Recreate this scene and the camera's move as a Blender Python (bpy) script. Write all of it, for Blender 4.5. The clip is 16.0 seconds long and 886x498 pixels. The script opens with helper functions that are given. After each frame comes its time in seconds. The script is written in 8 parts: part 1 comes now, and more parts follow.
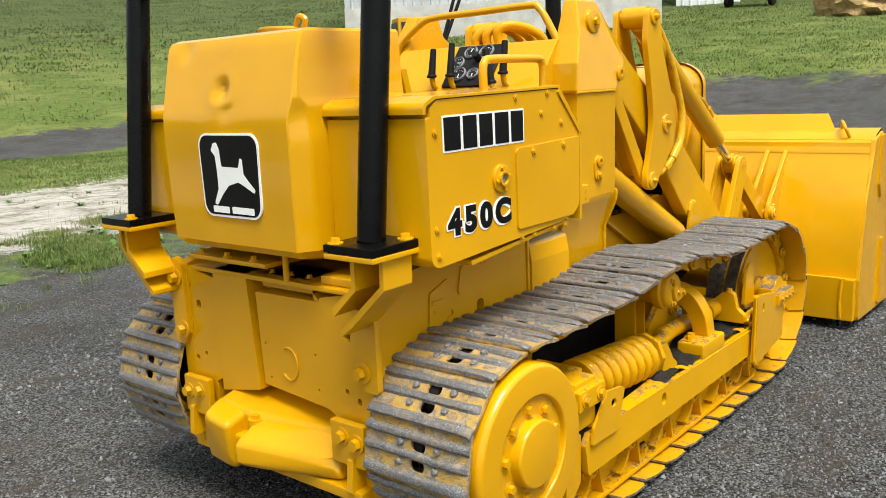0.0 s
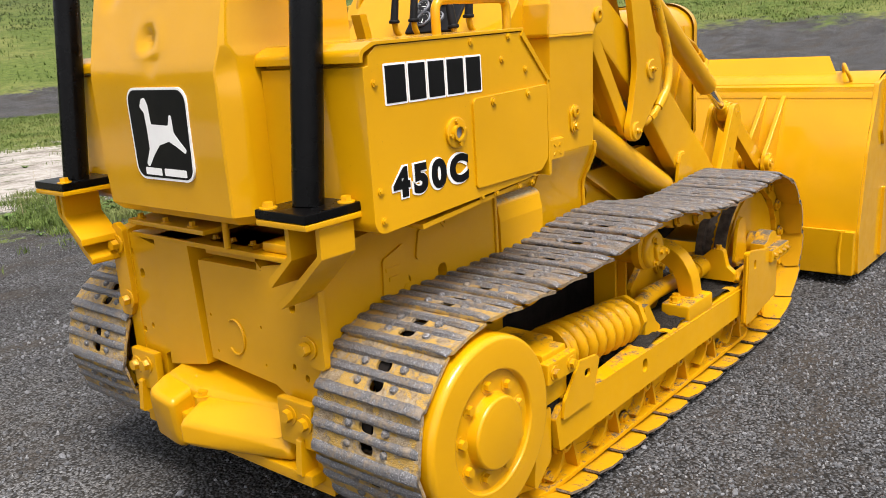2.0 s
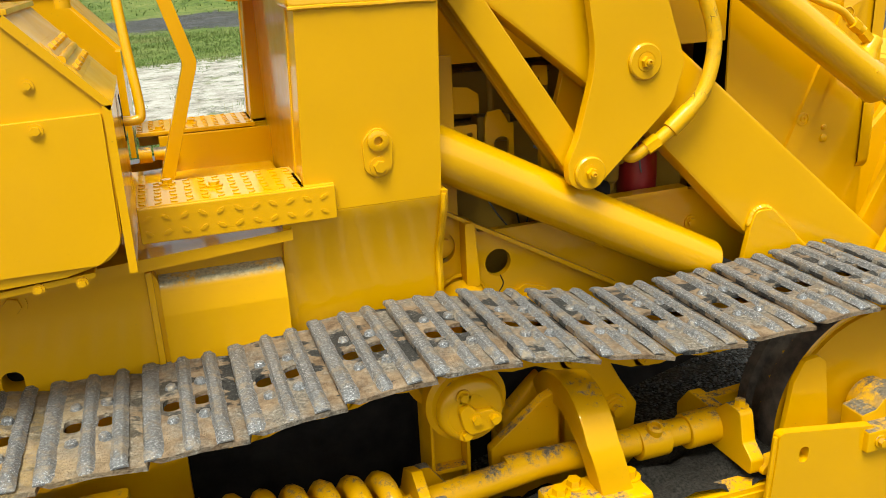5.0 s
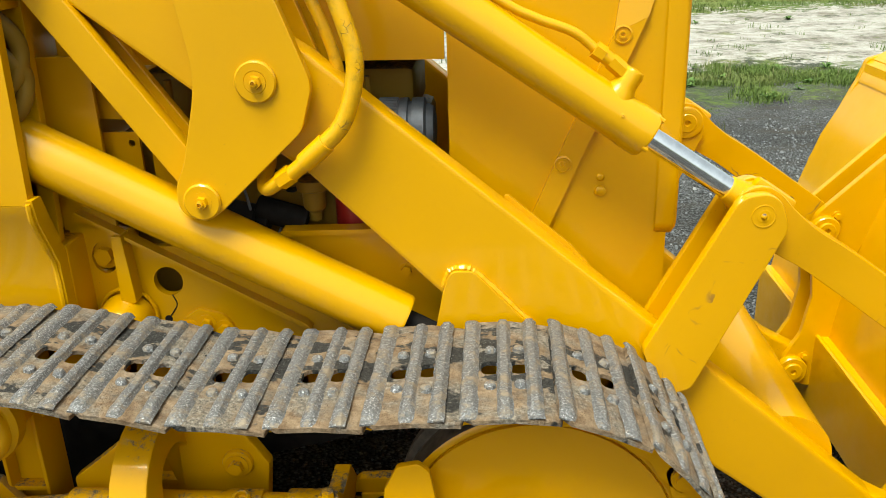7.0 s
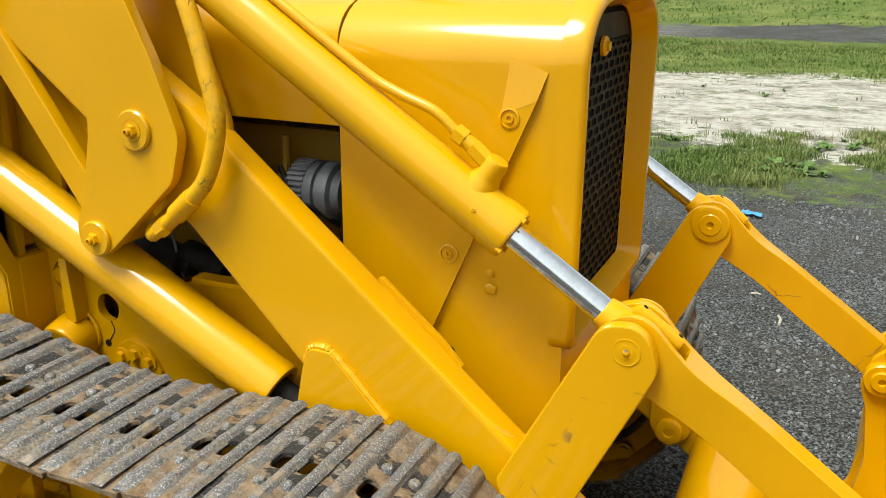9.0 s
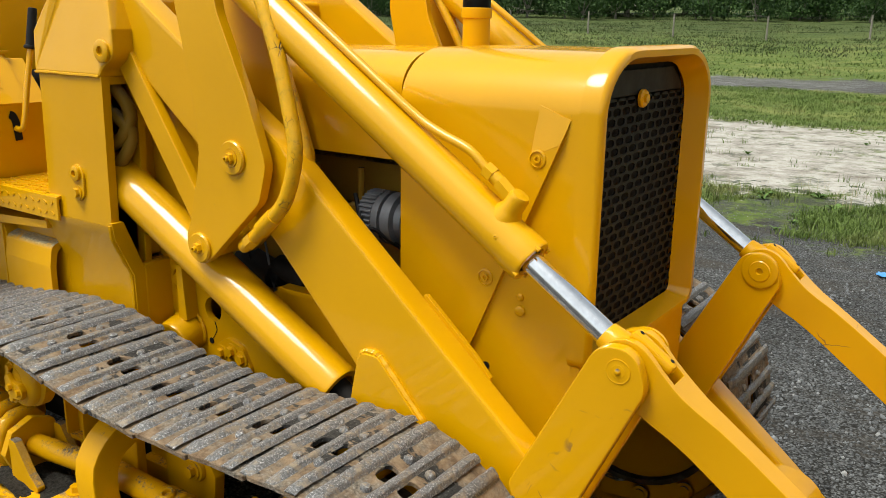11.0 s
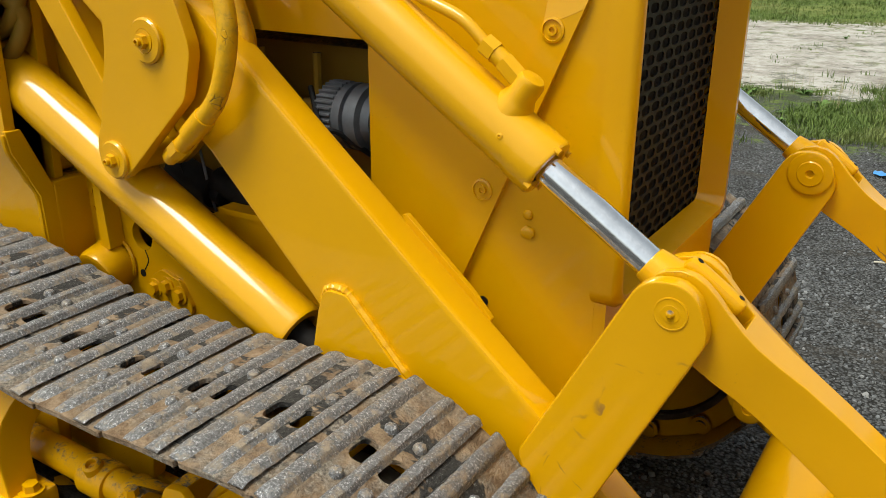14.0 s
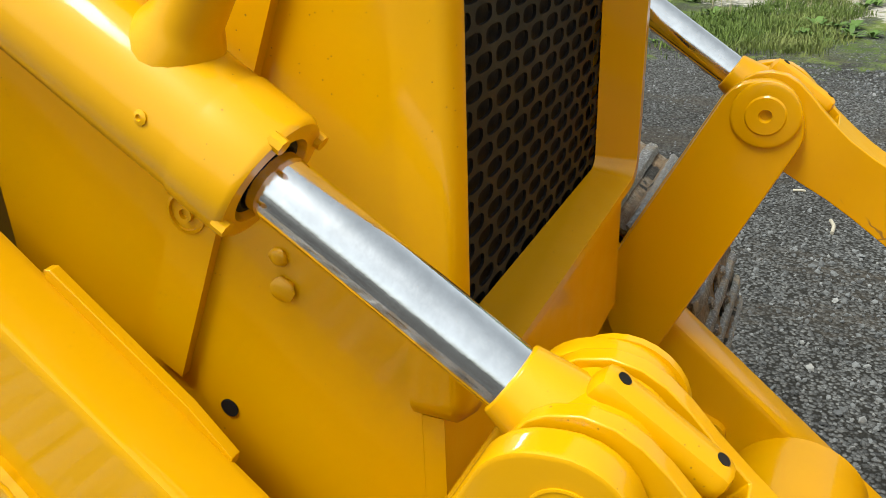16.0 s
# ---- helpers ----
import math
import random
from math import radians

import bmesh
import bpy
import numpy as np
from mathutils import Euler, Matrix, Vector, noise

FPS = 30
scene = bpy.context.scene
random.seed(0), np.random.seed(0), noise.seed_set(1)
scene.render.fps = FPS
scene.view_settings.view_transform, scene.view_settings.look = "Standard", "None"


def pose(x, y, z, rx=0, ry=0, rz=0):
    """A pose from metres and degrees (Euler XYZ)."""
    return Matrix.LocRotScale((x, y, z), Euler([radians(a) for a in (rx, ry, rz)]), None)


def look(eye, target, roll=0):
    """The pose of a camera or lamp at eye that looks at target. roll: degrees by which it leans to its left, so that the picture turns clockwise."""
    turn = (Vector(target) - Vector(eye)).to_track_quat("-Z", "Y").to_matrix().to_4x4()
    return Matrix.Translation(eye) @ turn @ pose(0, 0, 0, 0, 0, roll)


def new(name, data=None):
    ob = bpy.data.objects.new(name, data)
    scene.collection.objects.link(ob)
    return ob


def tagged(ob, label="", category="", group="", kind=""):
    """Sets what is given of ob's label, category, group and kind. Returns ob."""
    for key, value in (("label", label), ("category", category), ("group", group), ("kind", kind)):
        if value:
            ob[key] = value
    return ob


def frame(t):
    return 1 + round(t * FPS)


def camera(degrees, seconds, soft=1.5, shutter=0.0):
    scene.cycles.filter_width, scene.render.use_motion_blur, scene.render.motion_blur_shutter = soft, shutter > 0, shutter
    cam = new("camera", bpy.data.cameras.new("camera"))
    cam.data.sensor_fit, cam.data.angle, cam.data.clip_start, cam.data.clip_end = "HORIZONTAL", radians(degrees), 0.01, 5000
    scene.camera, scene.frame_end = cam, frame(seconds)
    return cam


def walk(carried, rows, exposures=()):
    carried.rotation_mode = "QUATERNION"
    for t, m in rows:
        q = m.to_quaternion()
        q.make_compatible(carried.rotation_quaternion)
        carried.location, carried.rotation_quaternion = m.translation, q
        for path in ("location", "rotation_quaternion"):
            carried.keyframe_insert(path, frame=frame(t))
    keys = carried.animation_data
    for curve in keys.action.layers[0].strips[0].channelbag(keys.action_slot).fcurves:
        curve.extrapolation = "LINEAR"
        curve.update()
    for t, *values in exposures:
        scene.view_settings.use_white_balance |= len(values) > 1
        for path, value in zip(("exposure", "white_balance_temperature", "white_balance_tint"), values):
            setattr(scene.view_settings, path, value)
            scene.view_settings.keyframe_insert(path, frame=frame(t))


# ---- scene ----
cam = camera(54.9, 16.0, soft=0.9)
PATH = [
    (0, (-1.656, -1.862, 1.308), (-0.15, -0.603, 0.925), -2.7),
    (0.5, (-1.659, -1.839, 1.308), (-0.154, -0.578, 0.924), -2.7),
    (1, (-1.647, -1.825, 1.308), (-0.113, -0.601, 0.92), -2.6),
    (1.5, (-1.572, -1.819, 1.311), (-0.04, -0.597, 0.915), -2.5),
    (2, (-1.425, -1.841, 1.287), (0.048, -0.581, 0.796), -3.7),
    (2.5, (-1.243, -1.893, 1.314), (0.164, -0.589, 0.75), -4.0),
    (3, (-1.091, -1.89, 1.318), (0.299, -0.571, 0.746), -4.1),
    (3.2, (-1.025, -1.881, 1.31), (0.35, -0.553, 0.724), -4.2),
    (5.3, (0.833, -1.884, 1.339), (1.277, -0.05, 0.676), -2.1),
    (5.5, (0.994, -1.895, 1.348), (1.382, -0.054, 0.668), -1.6),
    (6, (1.401, -1.799, 1.363), (1.784, 0.013, 0.609), -0.8),
    (6.5, (1.665, -1.765, 1.39), (1.802, 0.089, 0.653), -2.6),
    (7, (1.878, -1.812, 1.356), (1.752, 0.049, 0.635), -1.8),
    (7.5, (2.065, -1.802, 1.374), (1.786, 0.014, 0.585), -1.4),
    (8, (2.314, -1.634, 1.357), (1.972, 0.174, 0.574), 0.1),
    (8.5, (2.431, -1.543, 1.389), (1.901, 0.248, 0.675), 0.4),
    (9, (2.553, -1.505, 1.375), (1.773, 0.229, 0.754), 0.4),
    (9.5, (2.691, -1.507, 1.377), (1.733, 0.149, 0.794), 1.7),
    (10, (2.773, -1.533, 1.401), (1.725, 0.071, 0.828), 1.2),
    (10.2, (2.788, -1.556, 1.381), (1.713, 0.045, 0.851), 1.4),
    (12.5, (2.848, -1.574, 1.424), (1.722, -0.006, 0.901), 0.7),
    (13, (2.821, -1.545, 1.413), (1.695, 0.021, 0.884), 0.8),
    (13.5, (2.737, -1.46, 1.369), (1.649, 0.098, 0.747), 0.7),
    (14, (2.6, -1.297, 1.294), (1.596, 0.273, 0.569), 0.3),
    (14.5, (2.498, -1.125, 1.253), (1.632, 0.482, 0.435), -1.3),
    (15, (2.455, -0.939, 1.199), (1.634, 0.68, 0.36), -1.7),
    (15.5, (2.434, -0.773, 1.164), (1.614, 0.849, 0.329), -1.7),
    (16, (2.425, -0.701, 1.167), (1.648, 0.922, 0.294), -2.0),
]
walk(cam, [(t, look(eye, target, roll)) for t, eye, target, roll in PATH],
     [(0, 1.84, 6500, 5), (1.5, 1.84, 6500, 8), (2.5, 1.80, 6500, 18), (3.2, 1.78, 6500, 14), (5.5, 2.00, 6500, -7), (6.0, 2.02, 6500, -10), (6.5, 1.98, 6500, -5), (8.0, 1.88, 6500, -5), (9.0, 1.82, 6500, -1), (10.0, 1.74, 6500, 0), (12.5, 1.40, 6500, 5), (13.5, 1.37, 6500, 5), (14.0, 1.52, 6500, 1), (14.5, 1.58, 6500, -1), (16.0, 1.76, 6500, 0)])

# ---- world and light ----
SUN_UP, SUN_TURN = 66.0, 208.0
world = bpy.data.worlds.new("overcast_sky")
scene.world = world
world.use_nodes = True
wn = world.node_tree
wn.nodes.clear()
w_out = wn.nodes.new("ShaderNodeOutputWorld")
w_bg = wn.nodes.new("ShaderNodeBackground")
w_sky = wn.nodes.new("ShaderNodeTexSky")
w_sky.sky_type = "NISHITA"
w_sky.sun_disc = False
w_sky.sun_elevation = radians(SUN_UP)
w_sky.sun_rotation = radians(SUN_TURN)
w_sky.dust_density = 3.0
w_sky.air_density = 1.0
w_hsv = wn.nodes.new("ShaderNodeHueSaturation")
w_hsv.inputs["Saturation"].default_value = 0.22
w_bg.inputs["Strength"].default_value = 0.062
wn.links.new(w_sky.outputs[0], w_hsv.inputs["Color"])
wn.links.new(w_hsv.outputs[0], w_bg.inputs["Color"])
wn.links.new(w_bg.outputs[0], w_out.inputs["Surface"])

sun_data = bpy.data.lights.new("sun", "SUN")
sun_data.energy = 1.5
sun_data.angle = radians(28)
sun_data.color = (1.0, 0.95, 0.88)
sun_ob = new("sun", sun_data)
# the sky's sun stands at sun_rotation clockwise from +y
sun_dir = Vector((math.sin(radians(SUN_TURN)) * math.cos(radians(SUN_UP)), math.cos(radians(SUN_TURN)) * math.cos(radians(SUN_UP)), math.sin(radians(SUN_UP))))
sun_ob.matrix_world = look(sun_dir * 30, (0, 0, 0))


# ---- materials ----
class Nodes:
    """Short way to wire a node material."""

    def __init__(self, name):
        self.m = bpy.data.materials.new(name)
        self.m.use_nodes = True
        self.t = self.m.node_tree
        self.b = self.t.nodes["Principled BSDF"]
        self.co = self.t.nodes.new("ShaderNodeTexCoord")
        self.ge = self.t.nodes.new("ShaderNodeNewGeometry")

    def n(self, kind, **sets):
        node = self.t.nodes.new(kind)
        for k, v in sets.items():
            if k == "feature":
                node.feature = v
            else:
                node.inputs[k].default_value = v
        return node

    def l(self, a, b):
        self.t.links.new(a, b)

    def noise(self, scale, detail=3.0, rough=0.6, where=None, distort=0.0):
        node = self.n("ShaderNodeTexNoise", Scale=scale, Detail=detail, Roughness=rough, Distortion=distort)
        self.l(where or self.ge.outputs["Position"], node.inputs["Vector"])
        return node.outputs["Fac"]

    def voronoi(self, scale, feature="F1", where=None, rand=1.0):
        node = self.n("ShaderNodeTexVoronoi", feature=feature, Scale=scale, Randomness=rand)
        self.l(where or self.ge.outputs["Position"], node.inputs["Vector"])
        return node

    def ramp(self, fac, stops):
        node = self.t.nodes.new("ShaderNodeValToRGB")
        while len(node.color_ramp.elements) < len(stops):
            node.color_ramp.elements.new(0.5)
        for e, (p, c) in zip(node.color_ramp.elements, stops):
            e.position = p
            e.color = (*c, 1) if len(c) == 3 else c
        self.l(fac, node.inputs["Fac"])
        return node.outputs["Color"]

    def val(self, fac, a0, a1, b0=0.0, b1=1.0):
        node = self.t.nodes.new("ShaderNodeMapRange")
        for k, v in zip(("From Min", "From Max", "To Min", "To Max"), (a0, a1, b0, b1)):
            node.inputs[k].default_value = v
        self.l(fac, node.inputs["Value"])
        return node.outputs["Result"]

    def math(self, op, a, b=None):
        node = self.t.nodes.new("ShaderNodeMath")
        node.operation = op
        for i, v in enumerate((a, b)):
            if v is None:
                continue
            if isinstance(v, (int, float)):
                node.inputs[i].default_value = v
            else:
                self.l(v, node.inputs[i])
        return node.outputs[0]

    def mix(self, fac, a, b, blend="MIX"):
        node = self.t.nodes.new("ShaderNodeMix")
        node.data_type = "RGBA"
        node.blend_type = blend
        for socket, v in zip((node.inputs[0], node.inputs[6], node.inputs[7]), (fac, a, b)):
            if isinstance(v, (int, float)):
                socket.default_value = v
            elif isinstance(v, tuple):
                socket.default_value = (*v, 1)
            else:
                self.l(v, socket)
        return node.outputs[2]

    def bend(self, amount):
        """Positions pushed about by noise."""
        tex = self.n("ShaderNodeTexNoise", Scale=14.0, Detail=3.0)
        self.l(self.ge.outputs["Position"], tex.inputs["Vector"])
        mul = self.t.nodes.new("ShaderNodeVectorMath")
        mul.operation = "MULTIPLY_ADD"
        self.l(tex.outputs["Color"], mul.inputs[0])
        mul.inputs[1].default_value = (amount, amount, amount)
        self.l(self.ge.outputs["Position"], mul.inputs[2])
        return mul.outputs[0]

    def xyz(self):
        node = self.t.nodes.new("ShaderNodeSeparateXYZ")
        self.l(self.ge.outputs["Position"], node.inputs[0])
        return node.outputs

    def bump(self, height, strength=0.3, dist=0.01):
        node = self.n("ShaderNodeBump", Strength=strength, Distance=dist)
        self.l(height, node.inputs["Height"])
        self.l(node.outputs[0], self.b.inputs["Normal"])

    def set(self, **values):
        names = {"base": "Base Color", "rough": "Roughness", "metal": "Metallic", "coat": "Coat Weight", "coat_rough": "Coat Roughness", "spec": "Specular IOR Level", "trans": "Transmission Weight", "alpha": "Alpha", "ior": "IOR"}
        for k, v in values.items():
            socket = self.b.inputs[names[k]]
            if isinstance(v, (int, float)):
                socket.default_value = v
            elif isinstance(v, tuple):
                socket.default_value = (*v, 1)
            else:
                self.l(v, socket)
        return self


YEL = (0.645, 0.322, 0.0008)


def yellow_paint(name, base, rough=0.42, coat=0.75, dirt=0.0, drip=0.25, scratch=0.0, soil=(0.19, 0.155, 0.11)):
    k = Nodes(name)
    big = k.noise(2.2, 2)
    fine = k.noise(38, 3)
    dark = tuple(c * 0.84 for c in base)
    col = k.ramp(big, [(0.3, dark), (0.7, base)])
    specks = k.voronoi(55)
    sp = k.val(specks.outputs["Distance"], 0.03, 0.06, 1.0, 0.0)
    sp = k.math("MULTIPLY", sp, k.val(k.noise(9, 2), 0.57, 0.63))
    col = k.mix(k.math("MULTIPLY", sp, 0.8), col, (0.16, 0.10, 0.02))
    pin = k.val(k.voronoi(140).outputs["Distance"], 0.05, 0.09, 1.0, 0.0)
    pin = k.math("MULTIPLY", pin, k.val(k.noise(5, 3, 0.7), 0.52, 0.60))
    col = k.mix(k.math("MULTIPLY", pin, 0.85), col, (0.10, 0.06, 0.02))
    rg = k.val(k.noise(14, 4), 0.3, 0.75, rough - 0.08, rough + 0.14)
    if scratch > 0:
        line = k.voronoi(9, "DISTANCE_TO_EDGE", where=k.bend(0.05))
        ln = k.math("MULTIPLY", k.val(line.outputs["Distance"], 0.004, 0.012, 1.0, 0.0), k.val(k.noise(6, 3), 0.55, 0.60))
        col = k.mix(k.math("MULTIPLY", ln, scratch), col, (0.20, 0.10, 0.03))
    if dirt > 0:
        d1 = k.val(k.math("ADD", k.math("MULTIPLY", k.noise(11, 4, 0.7), 0.55), k.math("MULTIPLY", k.noise(75, 5, 0.85), 0.45)), 0.60 - 0.20 * dirt, 0.66 - 0.16 * dirt)
        d2 = k.ramp(k.noise(130, 4, 0.75), [(0.3, tuple(c * 0.3 for c in soil)), (0.7, soil)])
        up = k.t.nodes.new("ShaderNodeSeparateXYZ")
        k.l(k.ge.outputs["Normal"], up.inputs[0])
        d1 = k.math("MULTIPLY", d1, k.val(up.outputs[2], 0.35, 0.85, 0.0, 1.0))
        col = k.mix(d1, col, d2)
        rg = k.mix(d1, rg, (0.9, 0.9, 0.9))
    k.set(base=col, rough=rg, coat=coat, coat_rough=k.val(k.noise(5, 3), 0.3, 0.7, 0.07, 0.13), spec=0.10)
    h = k.math("ADD", k.math("MULTIPLY", k.noise(7, 2), 0.5), k.math("ADD", k.math("MULTIPLY", fine, 0.12), k.math("MULTIPLY", k.noise(240, 3, 0.7), 0.05)))
    k.bump(h, drip, 0.006)
    return k.m


def plain(name, base, rough=0.5, metal=0.0, coat=0.0, vary=0.15, scale=20, bump=0.1, dist=0.002, spec=0.5):
    k = Nodes(name)
    col = k.ramp(k.noise(scale, 4), [(0.3, tuple(c * (1 - vary) for c in base)), (0.7, tuple(min(1, c * (1 + vary)) for c in base))])
    k.set(base=col, rough=k.val(k.noise(scale * 0.6, 3), 0.3, 0.7, max(0.02, rough - 0.07), min(1, rough + 0.1)), metal=metal, coat=coat, spec=spec)
    if bump:
        k.bump(k.noise(scale * 4, 3), bump, dist)
    return k.m


PAINT = yellow_paint("yellow_gloss_paint", YEL)
PAINT_WORN = yellow_paint("scratched_yellow_paint", YEL, scratch=0.8)
PAINT_ROUGH = yellow_paint("yellow_cast_paint", YEL, rough=0.45, coat=0.5, drip=0.5)
PAINT_DIRT = yellow_paint("yellow_paint_with_grime", YEL, rough=0.5, coat=0.3, dirt=0.45, drip=0.5)
PAINT_SOIL = yellow_paint("yellow_paint_with_packed_soil", YEL, rough=0.55, coat=0.2, dirt=1.0, drip=0.6)
PAINT_SHOE = yellow_paint("yellow_paint_under_shoes", (0.56, 0.285, 0.004), rough=0.6, coat=0.1, dirt=0.30, drip=0.5)
PAINT_DUST = yellow_paint("yellow_paint_with_pale_dust", YEL, rough=0.5, coat=0.3, dirt=1.0, drip=0.3, soil=(0.50, 0.43, 0.27))
BLACK = plain("black_gloss_paint", (0.002, 0.002, 0.0022), 0.27, coat=0.0, spec=0.16, vary=0.3, bump=0.15)
BLACK_MATT = plain("black_matt_plastic", (0.008, 0.008, 0.009), 0.55, vary=0.3, spec=0.2)
# near-black: holds grime and also the shade of gaps, holes and the underside
DARK = plain("dark_steel_grime_and_shade", (0.012, 0.010, 0.009), 0.75, vary=0.5, bump=0.3, spec=0.15)
CHROME = plain("polished_chrome", (0.80, 0.81, 0.84), 0.10, metal=1.0, vary=0.10, scale=60, bump=0.05)
ALU = plain("dull_aluminium", (0.16, 0.17, 0.19), 0.55, metal=0.35, vary=0.3, bump=0.3)
RED = plain("red_filter_paint", (0.30, 0.012, 0.012), 0.35, coat=0.3)
WHITE_DECAL = plain("white_vinyl", (0.82, 0.82, 0.80), 0.35, vary=0.03, bump=0)
BLACK_DECAL = plain("black_vinyl", (0.004, 0.004, 0.0045), 0.4, vary=0.2, bump=0, spec=0.15)
ENGINE = yellow_paint("old_engine_paint", (0.30, 0.17, 0.02), rough=0.5, coat=0.05, dirt=0.8)
TYRE = plain("idler_rim_steel", (0.075, 0.058, 0.044), 0.6, metal=0.3, vary=0.6, scale=30, bump=0.5)


def track_plate_material():
    k = Nodes("dried_mud_on_track_plate")
    oi = k.t.nodes.new("ShaderNodeObjectInfo")
    rust = k.ramp(k.noise(34, 6, 0.75), [(0.25, (0.045, 0.028, 0.016)), (0.42, (0.135, 0.084, 0.046)), (0.58, (0.250, 0.175, 0.108)), (0.75, (0.345, 0.272, 0.195))])
    pale = k.ramp(k.noise(150, 4, 0.75), [(0.36, (0.068, 0.056, 0.044)), (0.52, (0.175, 0.148, 0.118)), (0.68, (0.345, 0.305, 0.255))])
    rust = k.mix(k.val(k.noise(15, 4), 0.44, 0.60), rust, pale)
    mud = k.ramp(k.noise(190, 4, 0.75), [(0.35, (0.010, 0.009, 0.008)), (0.60, (0.040, 0.037, 0.034)), (0.70, (0.22, 0.21, 0.20))])
    shift = k.t.nodes.new("ShaderNodeVectorMath")
    k.l(k.co.outputs["Object"], shift.inputs[0])
    mv = k.t.nodes.new("ShaderNodeCombineXYZ")
    k.l(k.math("MULTIPLY", oi.outputs["Random"], 31.0), mv.inputs[0])
    k.l(mv.outputs[0], shift.inputs[1])
    squash = k.t.nodes.new("ShaderNodeMapping")
    squash.inputs["Scale"].default_value = (0.7, 1.0, 0.3)
    k.l(shift.outputs[0], squash.inputs["Vector"])
    patch = k.noise(13, 4, 0.65, where=squash.outputs[0])
    across = k.t.nodes.new("ShaderNodeSeparateXYZ")
    k.l(k.co.outputs["Object"], across.inputs[0])
    inner = k.val(k.math("ABSOLUTE", k.math("SUBTRACT", across.outputs[1], 0.035)), 0.14, 0.05, -0.055, 0.055)
    patch = k.math("ADD", patch, inner)
    col = k.mix(k.val(patch, 0.548, 0.575), rust, mud)
    x = k.xyz()
    col = k.mix(k.math("MULTIPLY", k.val(x[0], 0.55, 0.05), k.val(k.noise(9, 4), 0.35, 0.6, 0.55, 0.95)), col, k.ramp(k.noise(70, 5, 0.75), [(0.3, (0.17, 0.115, 0.060)), (0.5, (0.34, 0.255, 0.150)), (0.7, (0.50, 0.42, 0.29))]))
    rear = k.math("MULTIPLY", k.val(x[0], 0.40, 0.0), k.val(k.noise(26, 5, 0.75), 0.49, 0.54))
    col = k.mix(k.math("MULTIPLY", rear, 0.8), col, (0.52, 0.315, 0.055))
    k.set(base=col, rough=0.75, spec=0.3)
    k.bump(k.math("ADD", k.noise(70, 5, 0.7), k.math("MULTIPLY", k.noise(260, 3), 0.8)), 1.0, 0.006)
    return k.m


def grouser_material():
    k = Nodes("scraped_grouser_steel")
    n1 = k.noise(270, 4, 0.8)
    col = k.ramp(n1, [(0.30, (0.048, 0.047, 0.048)), (0.47, (0.118, 0.116, 0.118)), (0.585, (0.205, 0.205, 0.213)), (0.645, (0.82, 0.82, 0.85))])
    rust = k.ramp(k.noise(60, 5), [(0.35, (0.12, 0.085, 0.055)), (0.7, (0.29, 0.24, 0.18))])
    col = k.mix(k.val(k.noise(30, 5, 0.75), 0.50, 0.62), col, rust)
    k.set(base=col, rough=k.val(n1, 0.42, 0.68, 0.6, 0.22), metal=k.val(n1, 0.5, 0.66, 0.2, 0.7))
    k.bump(k.math("ADD", k.noise(190, 4, 0.75), k.noise(55, 3)), 1.0, 0.0024)
    return k.m


TRACK_PLATE = track_plate_material()
GROUSER = grouser_material()


# ---- mesh tools ----
def cr(points, per=6, closed=False):
    """A smooth line through points."""
    pts = [Vector(p) for p in points]
    n = len(pts)
    out = []
    for i in range(n if closed else n - 1):
        p0 = pts[(i - 1) % n] if closed or i > 0 else pts[0] * 2 - pts[1]
        p1, p2 = pts[i % n], pts[(i + 1) % n]
        p3 = pts[(i + 2) % n] if closed or i + 2 < n else pts[-1] * 2 - pts[-2]
        for j in range(per):
            t = j / per
            out.append(0.5 * (2 * p1 + (p2 - p0) * t + (2 * p0 - 5 * p1 + 4 * p2 - p3) * t * t + (3 * p1 - p0 - 3 * p2 + p3) * t ** 3))
    if not closed:
        out.append(pts[-1])
    return out


def fillet(points, radius=0.02, seg=4):
    """A 2D outline with rounded corners; a point may carry its own radius as third number."""
    pts = [Vector(p[:2]) for p in points]
    rad = [p[2] if len(p) > 2 else radius for p in points]
    out = []
    n = len(pts)
    for i in range(n):
        a, b, c = pts[i - 1], pts[i], pts[(i + 1) % n]
        u, v = (a - b), (c - b)
        lu, lv = u.length, v.length
        if rad[i] <= 0 or lu < 1e-6 or lv < 1e-6:
            out.append(b)
            continue
        u, v = u / lu, v / lv
        half = math.acos(max(-1, min(1, u.dot(v)))) / 2
        if half > math.pi / 2 - 0.02:
            out.append(b)
            continue
        d = min(rad[i] / math.tan(half), lu * 0.49, lv * 0.49)
        r = d * math.tan(half)
        mid = b + (u + v).normalized() * (r / math.sin(half))
        s, e = b + u * d - mid, b + v * d - mid
        a0, a1 = math.atan2(s.y, s.x), math.atan2(e.y, e.x)
        da = (a1 - a0 + math.pi) % (2 * math.pi) - math.pi
        out += [mid + Vector((math.cos(a0 + da * j / seg), math.sin(a0 + da * j / seg))) * r for j in range(seg + 1)]
    return out


